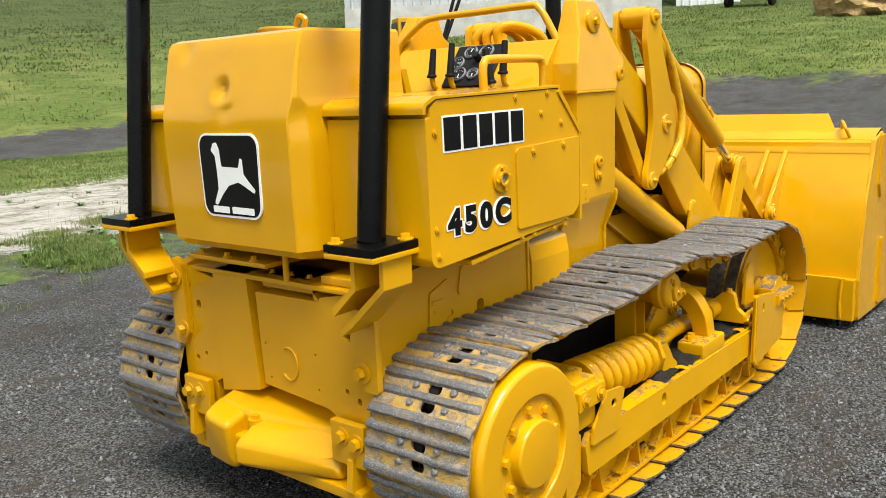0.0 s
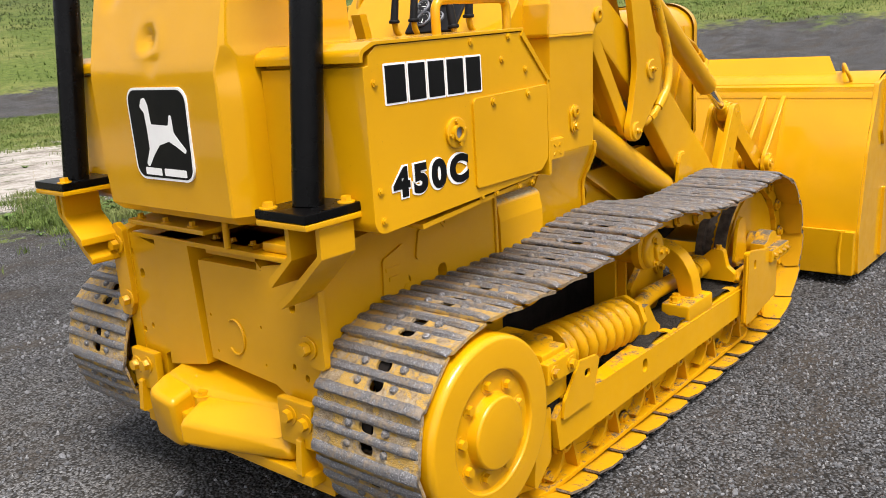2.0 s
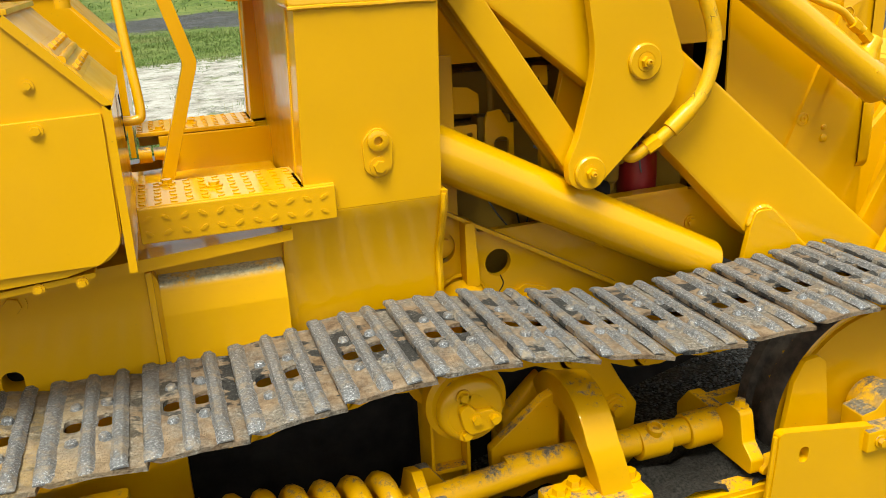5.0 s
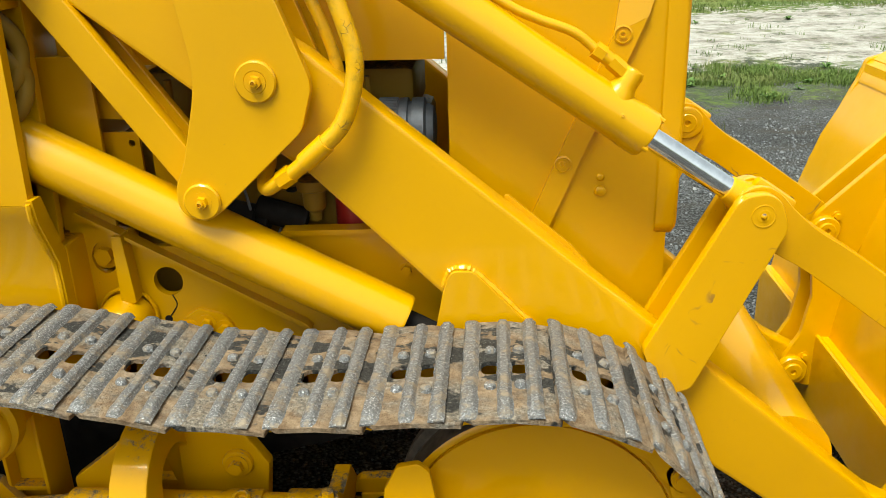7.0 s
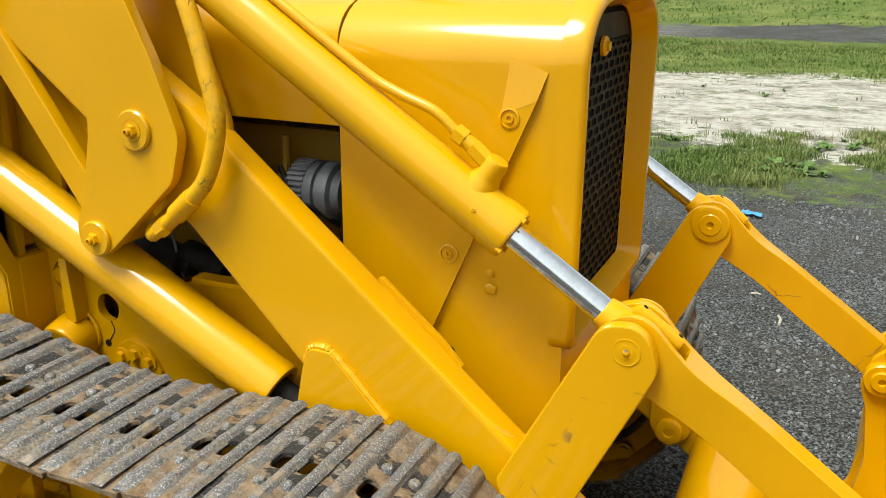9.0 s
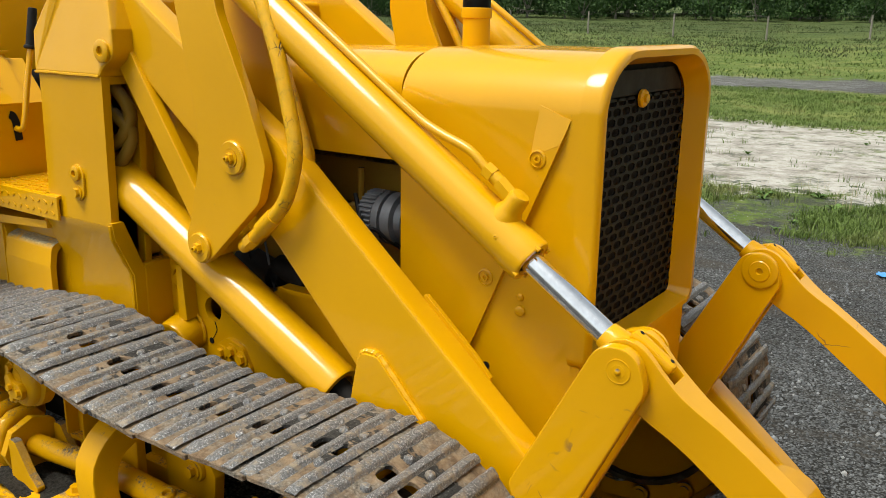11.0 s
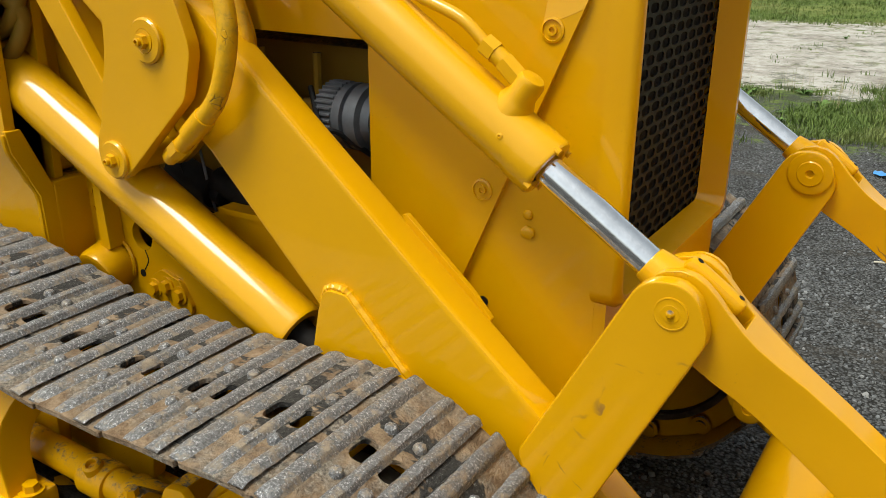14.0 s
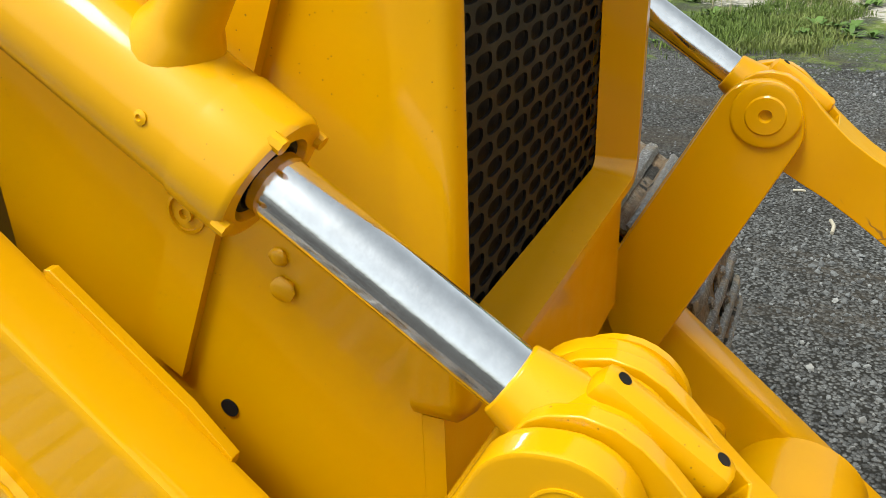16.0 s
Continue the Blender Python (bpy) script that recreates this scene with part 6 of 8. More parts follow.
    lathe(bm, [(0.0045, 0), (0.0045, 0.004), (0.002, 0.005), (0.001, 0.003)], q - d * 0.06 + Vector((0.0, -0.037, 0.010)), (0, -1, 0.2), seg=10)
    nn = Vector((d.z * -1, 0, d.x))
    nn = nn if nn.z > 0 else -nn
    port = q - d * 0.085 + nn * 0.040
    lathe(bm, [(0.030, -0.012), (0.024, 0.004), (0.020, 0.012), (0.0195, 0.034), (0.016, 0.040), (0.001, 0.042)], port, nn, seg=24)
    rod(bm, port + nn * 0.024, port + nn * 0.030 - d * 0.045, 0.0145, seg=6)
    rod(bm, port + nn * 0.030 - d * 0.040, port + nn * 0.031 - d * 0.062, 0.0125, seg=12)
    rod(bm, port + nn * 0.031 - d * 0.060, port + nn * 0.031 - d * 0.080, 0.015, seg=6)
    part("port_elbow", bm, PAINT_ROUGH, cyl, "overpainted hydraulic elbow", both=True)
    bm = B()
    st = port + nn * 0.031 - d * 0.075
    pipe(bm, [st, st - d * 0.05 + nn * 0.004, st - d * 0.12 - nn * 0.012, st - d * 0.20 - nn * 0.020, st - d * 0.5 - nn * 0.020, st - d * 0.72 - nn * 0.02], 0.0085, per=6, seg=10)
    part("cylinder_line", bm, PAINT, cyl, both=True)
    bm = B()
    eye = Vector(xz(ROD_PIN, -0.332))
    rod(bm, eye - d * 0.062, eye - d * 0.02, 0.0235, 0.032, seg=24, bevel=0.002)
    lathe(bm, [(0.034, -0.021), (0.041, -0.019), (0.041, 0.019), (0.034, 0.021)], eye, (0, 1, 0), seg=32)
    box(bm, (-0.030, -0.0125, 0.024), (0.058, 0.0125, 0.048), 0.009, Matrix.Translation(eye) @ Matrix(((d.x, 0, nn.x), (0, 1, 0), (d.z, 0, nn.z))).to_4x4())
    for e in (-0.018, 0.046):
        rod(bm, eye + nn * 0.045 + d * e, eye + nn * 0.0484 + d * e, 0.0040, seg=12, mat=1)
    part("rod_eye", bm, [PAINT_ROUGH, DARK], cyl, "overpainted clamped rod eye", both=True)
    # guide levers, two cheeks each
    lev = fillet([(2.298, 0.897, 0.045), (2.362, 0.905, 0.045), (2.386, 0.838, 0.045), (2.240, 0.520, 0.02), (2.185, 0.50, 0.02), (2.145, 0.60, 0.02)], 0.02, 6)
    bm = B()
    prism(bm, lev, -0.392, -0.368, bevel=0.004)
    levers = part("guide_lever", bm, PAINT_WORN, loader, "scratched yellow guide lever", both=True)
    levers[1].location.x = 0.018
    bm = B()
    prism(bm, lev, -0.296, -0.276, bevel=0.004)
    part("inner_guide_lever", bm, PAINT, levers, both=True)
    bm = B()
    lathe(bm, [(0.021, -0.002), (0.021, 0.0010), (0.0195, 0.0013), (0.0185, 0.0007), (0.012, 0.0012), (0.011, 0.0016)], (ROD_PIN[0], -0.392, ROD_PIN[1]), seg=32, caps=False)
    part("lever_pin", bm, PAINT_ROUGH, levers, both=True)
    bm = B()
    lathe(bm, [(0.011, 0.0016), (0.0095, 0.0006), (0.006, 0.0005), (0.0045, 0.004), (0.0025, 0.006), (0.0005, 0.0062)], (ROD_PIN[0], -0.392, ROD_PIN[1]), seg=20)
    part("grease_nipple", bm, [PAINT_SOIL], levers, "greasy nipple in pin centre", both=True)
    bm = B()
    lathe(bm, [(0.040, -0.002), (0.040, 0.004), (0.037, 0.006), (0.024, 0.006), (0.022, 0.008), (0.008, 0.008), (0.006, 0.003), (0.0005, 0.003)], (ROD_PIN[0], -0.277, ROD_PIN[1]), (0, 1, 0), seg=28)
    part("inner_lever_pin", bm, PAINT, levers, both=True)
    # links to the bucket, forked at the lever
    bm = B()
    a, b = Vector(ROD_PIN), Vector(BUCKET_LINK_PIN)
    u = (b - a).normalized()
    n = Vector((-u.y, u.x))
    long, slot, yc = (b - a).length, 0.0215, -0.332

    def ring(e, up, dn, y0, y1, extra=()):
        pts = [(y0, up), (y1, up), (y1, -dn), (y0, -dn)]
        if extra:
            pts = [(y0, up), (-slot, up), (slot, up), (y1, up), (y1, -dn), (slot, -dn), (-slot, -dn), (y0, -dn)]
        out = []
        for yy, hh in pts:
            c = a + u * e + n * hh
            out.append(bm.verts.new((c.x, yc + yy, c.y)))
        return out

    def loft(rings):
        for p, q in zip(rings, rings[1:]):
            for i in range(len(p)):
                bm.faces.new((p[i], p[(i + 1) % len(p)], q[(i + 1) % len(p)], q[i]))

    seat = 0.072
    body = [(seat, 0.035, 0.044, 0.034), (0.095, 0.033, 0.042, 0.0330), (0.125, 0.033, 0.039, 0.0290), (0.165, 0.036, 0.038, 0.0245), (0.22, 0.038, 0.038, 0.0230), (long - 0.05, 0.040, 0.040, 0.0230), (long, 0.040, 0.040, 0.0290), (long + 0.03, 0.028, 0.028, 0.0290), (long + 0.042, 0.012, 0.012, 0.0290)]
    rings = [ring(e, up, dn, -w, w, (1,)) for e, up, dn, w in body]
    loft(rings)
    bm.faces.new(rings[-1])
    r0 = rings[0]
    bm.faces.new((r0[1], r0[2], r0[5], r0[6]))
    for s_ in (-1, 1):
        cheek = [(e, up, dn, -0.034 if s_ < 0 else slot, -slot if s_ < 0 else 0.034) for e, up, dn in ((-0.045, 0.010, 0.010), (-0.040, 0.022, 0.022), (-0.028, 0.036, 0.036), (-0.012, 0.044, 0.045), (0.004, 0.046, 0.047), (0.022, 0.044, 0.048), (0.045, 0.039, 0.047))]
        rr = [ring(*c) for c in cheek]
        rr.append([r0[i] for i in ((0, 1, 6, 7) if s_ < 0 else (2, 3, 4, 5))])
        loft(rr)
        bm.faces.new(rr[0])
    bmesh.ops.recalc_face_normals(bm, faces=bm.faces)
    soften(bm, 0.006, 3, 50)
    links = part("bucket_link", bm, PAINT_WORN, loader, "yellow forged bucket link", both=True)
    links[1].location.x = 0.018
    # hoses from the crank to the arm
    bm = B()
    pipe(bm, [(1.45, -0.345, 1.52), (1.52, -0.36, 1.45), (1.585, -0.375, 1.33), (1.625, -0.385, 1.22), (1.645, -0.392, 1.135), (1.622, -0.398, 1.045), (1.575, -0.398, 0.992)], 0.0155, per=8, seg=14)
    hoses = part("hydraulic_hose", bm, HOSE, loader, "cracked overpainted yellow hydraulic hose", both=True)
    bm = B()
    rod(bm, (1.588, -0.398, 1.005), (1.545, -0.396, 0.968), 0.0185, seg=14, bevel=0.002)
    rod(bm, (1.548, -0.396, 0.970), (1.520, -0.392, 0.948), 0.0145, seg=12)
    rod(bm, (1.522, -0.392, 0.950), (1.498, -0.386, 0.934), 0.0175, seg=6)
    pipe(bm, [(1.50, -0.386, 0.936), (1.472, -0.378, 0.918), (1.462, -0.36, 0.925), (1.46, -0.30, 0.95)], 0.0135, per=5, seg=10)
    part("hose_fitting", bm, PAINT_ROUGH, hoses, both=True)
    bm = B()
    pipe(bm, [(1.41, -0.30, 1.50), (1.49, -0.30, 1.38), (1.56, -0.31, 1.24), (1.60, -0.31, 1.12), (1.60, -0.31, 1.0)], 0.011, per=8, seg=10)
    part("inner_hose", bm, HOSE, hoses, both=True)


def bucket():
    w, c = 0.825, YC
    # back and floor as one bent sheet; bottom rear, curved back, canted top
    line = [(3.42, 0.035), (3.0, 0.035), (2.80, 0.045, 0), (2.775, 0.10), (2.775, 0.23), (2.785, 0.28), (2.80, 0.40), (2.835, 0.55), (2.885, 0.70), (2.945, 0.815), (2.975, 0.865), (2.985, 0.915), (3.04, 0.945), (3.12, 0.965)]
    back = [(p[0] + 0.020, p[1] + 0.014) for p in line]
    bm = B()
    prism(bm, [(p[0], p[1]) for p in line] + back[::-1], c - w, c + w)
    body = part("bucket", bm, PAINT, loader, "wide yellow loader bucket resting on gravel")
    bm = B()
    prism(bm, fillet([(3.42, 0.03), (2.80, 0.045), (2.785, 0.25), (2.86, 0.62), (2.97, 0.87), (2.99, 0.93), (3.12, 0.965), (3.20, 0.93), (3.28, 0.62)], 0.02), c - w - 0.012, c - w + 0.012, bevel=0.004)
    part("bucket_side", bm, PAINT, body, both=True)
    bm = B()
    prism(bm, fillet([(3.14, 0.06), (3.40, 0.05), (3.34, 0.30), (3.16, 0.42)], 0.01), c - w - 0.026, c - w - 0.010)
    part("side_wear_plate", bm, PAINT, body, both=True)
    bm = B()
    prism(bm, fillet([(3.08, 0.95), (3.16, 0.95), (3.18, 0.75), (3.10, 0.62), (3.06, 0.70)], 0.01), c - w - 0.024, c - w - 0.010)
    part("side_doubler_plate", bm, PAINT, body, both=True)
    bm = B()
    box(bm, (2.745, c - w, 0.050), (2.785, c + w, 0.262), 0.006)
    weld(bm, [(2.746, -0.74, 0.06), (2.746, -0.735, 0.15), (2.746, -0.742, 0.26)], 0.010)
    weld(bm, [(2.752, -0.76, 0.262), (2.752, -0.3, 0.264), (2.752, 0.2, 0.262), (2.752, 0.8, 0.264)], 0.008, per=30)
    part("heel_plate", bm, PAINT_ROUGH, body)
    # spill guard on top
    bm = B()
    prism(bm, [(-0.62, 0.0), (0.62, 0.0), (0.58, 0.115), (-0.56, 0.115)], 0.0, 0.012, axis="x")
    bm.transform(Matrix.Translation((3.09, c, 0.962)) @ pose(0, 0, 0, 0, 38, 0))
    part("spill_guard", bm, PAINT, body)
    bm = B()
    prism(bm, [(2.97, 0.862), (2.985, 0.905), (3.005, 0.918), (3.00, 0.862)], c - w, c + w)
    part("bucket_top_bend", bm, PAINT, body)
    # twin ribs that carry the pins
    for y0 in (-0.392, -0.298):
        bm = B()
        prism(bm, fillet([(2.99, 0.885), (2.955, 0.865), (2.705, 0.615, 0.04), (2.690, 0.555, 0.03), (2.708, 0.50), (2.722, 0.38, 0.06), (2.705, 0.27, 0.05), (2.665, 0.195, 0.03), (2.665, 0.13, 0.03), (2.74, 0.11), (2.80, 0.12), (2.82, 0.50), (2.92, 0.76)], 0.02), y0, y0 + 0.020, bevel=0.003)
        part("pin_rib", bm, PAINT, body, both=True)
    for pin, r in ((BUCKET_LINK_PIN, 0.036), (BUCKET_PIN, 0.040)):
        for yy, ax in ((-0.392, (0, -1, 0)), (-0.278, (0, 1, 0))):
            bm = B()
            lathe(bm, [(r, -0.002), (r, 0.016), (r - 0.003, 0.019), (r * 0.62, 0.019), (r * 0.60, 0.024), (r * 0.56, 0.026), (0.008, 0.026), (0.006, 0.020), (0.0005, 0.020)], (pin[0], yy, pin[1]), ax, seg=28)
            hexbolt(bm, (pin[0] + r * 0.8, yy, pin[1] + r * 0.95), ax, 0.009, 0.012)
            part("bucket_pin", bm, PAINT, body, "round pin end with collar", both=True)
        bm = B()
        rod(bm, (pin[0], -0.39, pin[1]), (pin[0], -0.26, pin[1]), r * 0.6, seg=20)
        part("pin_shaft", bm, PAINT, body, both=True)
    # lifting handles
    bm = B()
    pipe(bm, [(3.02, -0.68, 0.940), (3.00, -0.665, 0.985), (3.04, -0.64, 1.015), (3.10, -0.62, 1.01), (3.13, -0.615, 0.975)], 0.0085, per=6, seg=10)
    part("lifting_handle", bm, PAINT, body, both=True)
    bm = B()
    box(bm, (2.945, -0.64, 0.775), (2.955, -0.50, 0.782), 0.002, pose(0, 0, 0))
    part("back_slot_lip", bm, DARK, body)


def hood_and_engine():
    # arched bonnet, extruded from front to rear
    def arch(w, z0, top, r, n=8, rb=0.0):
        if rb:
            pts = [(w - rb + rb * math.sin(radians(a)), z0 + rb - rb * math.cos(radians(a))) for a in range(0, 91, 18)]
        else:
            pts = [(w, z0)]
        for i in range(n + 1):
            a = radians(90 * i / n)
            pts.append((w - r + r * math.cos(a), top - r * 0.85 + r * 0.85 * math.sin(a)))
        return pts + [(-p[0], p[1]) for p in pts[::-1]]

    def shell(bm, sections, thick=0.006, cap=False):
        loops = []
        for x, pts in sections:
            loops.append([bm.verts.new((x, p[0], p[1])) for p in pts])
        for a, b in zip(loops, loops[1:]):
            for i in range(len(a) - 1):
                bm.faces.new((a[i], a[i + 1], b[i + 1], b[i]))
        bmesh.ops.recalc_face_normals(bm, faces=bm.faces)
        bmesh.ops.solidify(bm, geom=bm.faces[:], thickness=thick)
        bmesh.ops.recalc_face_normals(bm, faces=bm.faces)

    def widen(bm):
        for v in bm.verts:
            v.co.y = v.co.y * 1.08 + 0.02
        return bm

    bm = B()
    shell(bm, [(1.790, arch(0.246, 0.60, 1.338, 0.125)), (2.0, arch(0.246, 0.60, 1.340, 0.125)), (2.185, arch(0.246, 0.60, 1.340, 0.125))])
    nose = part("radiator_housing", widen(bm), PAINT, loader, "glossy yellow radiator housing with rounded top")
    bm = B()
    shell(bm, [(1.06, arch(0.236, 1.118, 1.322, 0.09)), (1.6, arch(0.236, 1.118, 1.328, 0.09)), (1.785, arch(0.238, 1.118, 1.330, 0.09))])
    part("bonnet", widen(bm), PAINT, loader, "glossy yellow engine bonnet")
    # front bezel
    bm = B()
    outer, lip, inner = arch(0.255, 0.774, 1.350, 0.13, rb=0.030), arch(0.236, 0.790, 1.332, 0.115, rb=0.022), arch(0.222, 0.800, 1.316, 0.105, rb=0.015)
    lo = [bm.verts.new((2.180, p[0], p[1])) for p in outer]
    l1 = [bm.verts.new((2.212, p[0], p[1])) for p in outer]
    l2 = [bm.verts.new((2.221, p[0] * 0.972, p[1] - 0.006 * (1 if p[1] > 1 else -1))) for p in outer]
    l3 = [bm.verts.new((2.221, p[0], p[1])) for p in lip]
    l4 = [bm.verts.new((2.1735, p[0], p[1])) for p in inner]
    for a, b in ((lo, l1), (l1, l2), (l2, l3), (l3, l4)):
        for i in range(len(a)):
            bm.faces.new((a[i], a[(i + 1) % len(a)], b[(i + 1) % len(a)], b[i]))
    bmesh.ops.recalc_face_normals(bm, faces=bm.faces)
    bezel = part("grille_bezel", widen(bm), PAINT, nose, "yellow arched grille frame", angle=50)
    # perforated grille: rows of oval holes in a black sheet
    bm = B()
    gx, cw, chh = 2.172, 0.0392, 0.0187
    ny, nz = 12, 26
    for j in range(nz):
        z = 0.772 + (j + 0.5) * chh
        for i in range(ny):
            y = (i - (ny - 1) / 2) * cw + (0.5 * cw if j % 2 else 0.0)
            a = [(y - cw / 2, z - chh / 2), (y + cw / 2, z - chh / 2), (y + cw / 2, z + chh / 2), (y - cw / 2, z + chh / 2)]
            b = []
            for q in range(12):
                t = radians(225 + 30 * q)
                b.append((y + 0.0158 * math.copysign(abs(math.cos(t)) ** 0.7, math.cos(t)), z + 0.0076 * math.copysign(abs(math.sin(t)) ** 0.7, math.sin(t))))
            va = [bm.verts.new((gx, *p)) for p in a]
            vb = [bm.verts.new((gx, *p)) for p in b]
            vc = [bm.verts.new((gx - 0.003, *p)) for p in b]
            for q in range(4):
                bm.faces.new((va[q], va[(q + 1) % 4], vb[(3 * q + 3) % 12], vb[3 * q + 2], vb[3 * q + 1], vb[3 * q]))
            for q in range(12):
                bm.faces.new((vb[q], vb[(q + 1) % 12], vc[(q + 1) % 12], vc[q]))
    bmesh.ops.recalc_face_normals(bm, faces=bm.faces)
    part("perforated_grille", widen(bm), BLACK_MATT, nose, "black perforated grille sheet", angle=60)
    bm = B()
    hexbolt(bm, (2.176, 0.0, 1.25), (1, 0, 0), 0.010, 0.010, True)
    lathe(bm, [(0.018, 0), (0.018, 0.006), (0.015, 0.009), (0.001, 0.009)], (2.174, 0.0, 1.25), (1, 0, 0), seg=16)
    part("grille_bolt", widen(bm), PAINT, nose)
    # core widened as a near-black backing; its colour paints the shade in the holes
    bm = B()
    prism(bm, arch(0.2385, 0.62, 1.331, 0.120), 2.06, 2.160, axis="x")
    part("radiator_core", widen(bm), DARK, nose, "near-black radiator core, shade behind the grille holes in its colour")
    # diagonal strap with two screws on each side
    bm = B()
    prism(bm, [(2.088, 1.160), (2.146, 1.186), (1.965, 0.765), (1.930, 0.785)], -0.2555, -0.246)
    rim = [(2.088, 1.160), (2.146, 1.186), (2.160, 1.228), (2.100, 1.250)]
    lo = [bm.verts.new((p[0], -0.244, p[1])) for p in rim]
    hi = [bm.verts.new((p[0], y, p[1])) for p, y in zip(rim, (-0.2558, -0.2558, -0.2475, -0.2475))]
    bm.faces.new(hi)
    for i in range(4):
        bm.faces.new((lo[i], lo[(i + 1) % 4], hi[(i + 1) % 4], hi[i]))
    bmesh.ops.recalc_face_normals(bm, faces=bm.faces)
    strap = part("housing_strap", bm, PAINT, nose, "flat yellow strap with recessed screws")
    for x, z in ((2.103, 1.157), (2.002, 0.921)):
        bm = B()
        lathe(bm, [(0.017, 0), (0.017, 0.002), (0.014, 0.003), (0.0135, 0.0005), (0.007, 0.0005), (0.007, 0.004), (0.004, 0.004), (0.0035, 0.001), (0.0005, 0.001)], (x, -0.2555, z), seg=20)
        part("strap_screw", bm, PAINT, strap)
    bm = B()
    for z, s in ((0.866, 1.0), (0.893, 0.7)):
        tmp = B()
        bmesh.ops.create_icosphere(tmp, subdivisions=2, radius=0.011 * s)
        for v in tmp.verts:
            v.co *= 1 + 0.35 * noise.noise(v.co * 160 + Vector((z * 50, 0, 0)))
            v.co.y *= 0.5
        join(bm, tmp, Matrix.Translation((2.074, -0.2475, z)))
    part("weld_blob", bm, PAINT_ROUGH, nose)
    bm = B()
    rod(bm, (2.003, -0.2462, 0.738), (2.003, -0.2475, 0.738), 0.0085, seg=16)
    part("bolt_hole", bm, DARK, nose, "dark empty bolt hole")
    # lower nose below the grille
    bm = B()
    box(bm, (2.1845, -0.2458, 0.600), (2.203, 0.2458, 0.782), 0.0)
    box(bm, (1.80, -0.238, 0.590), (2.184, 0.238, 0.602), 0.003)
    part("lower_nose", widen(bm), PAINT, nose)
    bm = B()
    prism(bm, [(-0.20, 1.25), (0.20, 1.25), (0.20, 1.27), (0.15, 1.305), (-0.15, 1.305), (-0.20, 1.27)], 2.168, 2.172, axis="x")
    part("grille_top_plate", widen(bm), BLACK_MATT, nose, "plain black plate above the holes")
    # exhaust stack
    bm = B()
    rod(bm, (1.660, 0.215, 1.22), (1.660, 0.215, 1.40), 0.033, seg=24, mat=0)
    rod(bm, (1.660, 0.215, 1.395), (1.660, 0.215, 1.42), 0.037, seg=24, mat=0, bevel=0.003)
    rod(bm, (1.660, 0.215, 1.41), (1.660, 0.215, 1.95), 0.034, seg=24, mat=1)
    part("exhaust_pipe", bm, [PAINT_DIRT, BLACK], loader, "black exhaust pipe with yellow clamp")
    # engine in the side opening
    bm = B()
    box(bm, (1.12, -0.17, 0.60), (1.74, 0.17, 0.98), 0.02)
    box(bm, (1.16, -0.13, 0.98), (1.72, 0.13, 1.09), 0.02)
    engine = part("engine_block", bm, ENGINE, loader, "grimy old engine block")
    bm = B()
    c = (1.712, -0.168, 0.978)
    lathe(bm, [(0.03, -0.068), (0.050, -0.064), (0.054, -0.058), (0.054, -0.022), (0.056, -0.020), (0.057, -0.004), (0.049, -0.003), (0.049, 0.004), (0.057, 0.005), (0.057, 0.028), (0.046, 0.032), (0.040, 0.045), (0.02, 0.05), (0.001, 0.05)], c, (1, 0, 0), seg=36)
    fins = []
    for i in range(136):
        r = 0.0575 if i % 4 in (0, 1) else 0.0530
        fins.append((c[1] + r * math.cos(2 * math.pi * i / 136), c[2] + r * math.sin(2 * math.pi * i / 136)))
    prism(bm, fins, c[0] - 0.060, c[0] - 0.024, axis="x")
    part("alternator", bm, ALU, engine, "grey aluminium alternator")
    bm = B()
    lathe(bm, [(0.030, 0.05), (0.044, 0.04), (0.046, 0.0), (0.046, -0.06), (0.040, -0.075), (0.001, -0.08)], (1.600, -0.185, 0.845), (0, 0, 1), seg=28)
    part("oil_filter", bm, RED, engine, "red spin-on oil filter")
    bm = B()
    lathe(bm, [(0.034, 0.02), (0.034, 0.0), (0.024, -0.004), (0.022, -0.04), (0.014, -0.048), (0.012, -0.065), (0.001, -0.066)], (1.515, -0.205, 0.865), (0, 0, 1), seg=20)
    rod(bm, (1.44, -0.205, 0.87), (1.58, -0.205, 0.87), 0.010, seg=8)
    part("fuel_bowl", bm, ENGINE, engine)
    for i in range(4):
        bm = B()
        box(bm, (1.20 + i * 0.13, -0.20, 0.94), (1.28 + i * 0.13, -0.16, 1.00), 0.008)
        rod(bm, (1.24 + i * 0.13, -0.18, 1.0), (1.24 + i * 0.13, -0.18, 1.08), 0.008, seg=8)
        part("injector", bm, ENGINE, engine)
    bm = B()
    box(bm, (1.02, -0.262, 0.80), (1.128, -0.250, 1.14), 0.003)
    part("firewall_side", bm, PAINT, engine)
    bm = B()
    prism(bm, fillet([(1.10, 1.075), (1.10, 1.018), (1.195, 1.012), (1.195, 1.052), (1.17, 1.068)], 0.003), -0.228, -0.222)
    part("upper_bracket", bm, PAINT_SOIL, engine)
    bm = B()
    prism(bm, fillet([(1.10, 0.99), (1.188, 0.99), (1.188, 0.86), (1.10, 0.86)], 0.003), -0.230, -0.222, [oval(1.172, 0.968, 0.013, 0.013)])
    part("side_bracket", bm, PAINT, engine)
    bm = B()
    prism(bm, fillet([(1.208, 0.99), (1.215, 1.012), (1.245, 1.015), (1.262, 0.985), (1.273, 0.985), (1.273, 0.86), (1.208, 0.86)], 0.003), -0.226, -0.218, [oval(1.245, 0.935, 0.034, 0.045)])
    part("loop_bracket", bm, PAINT, engine)
    bm = B()
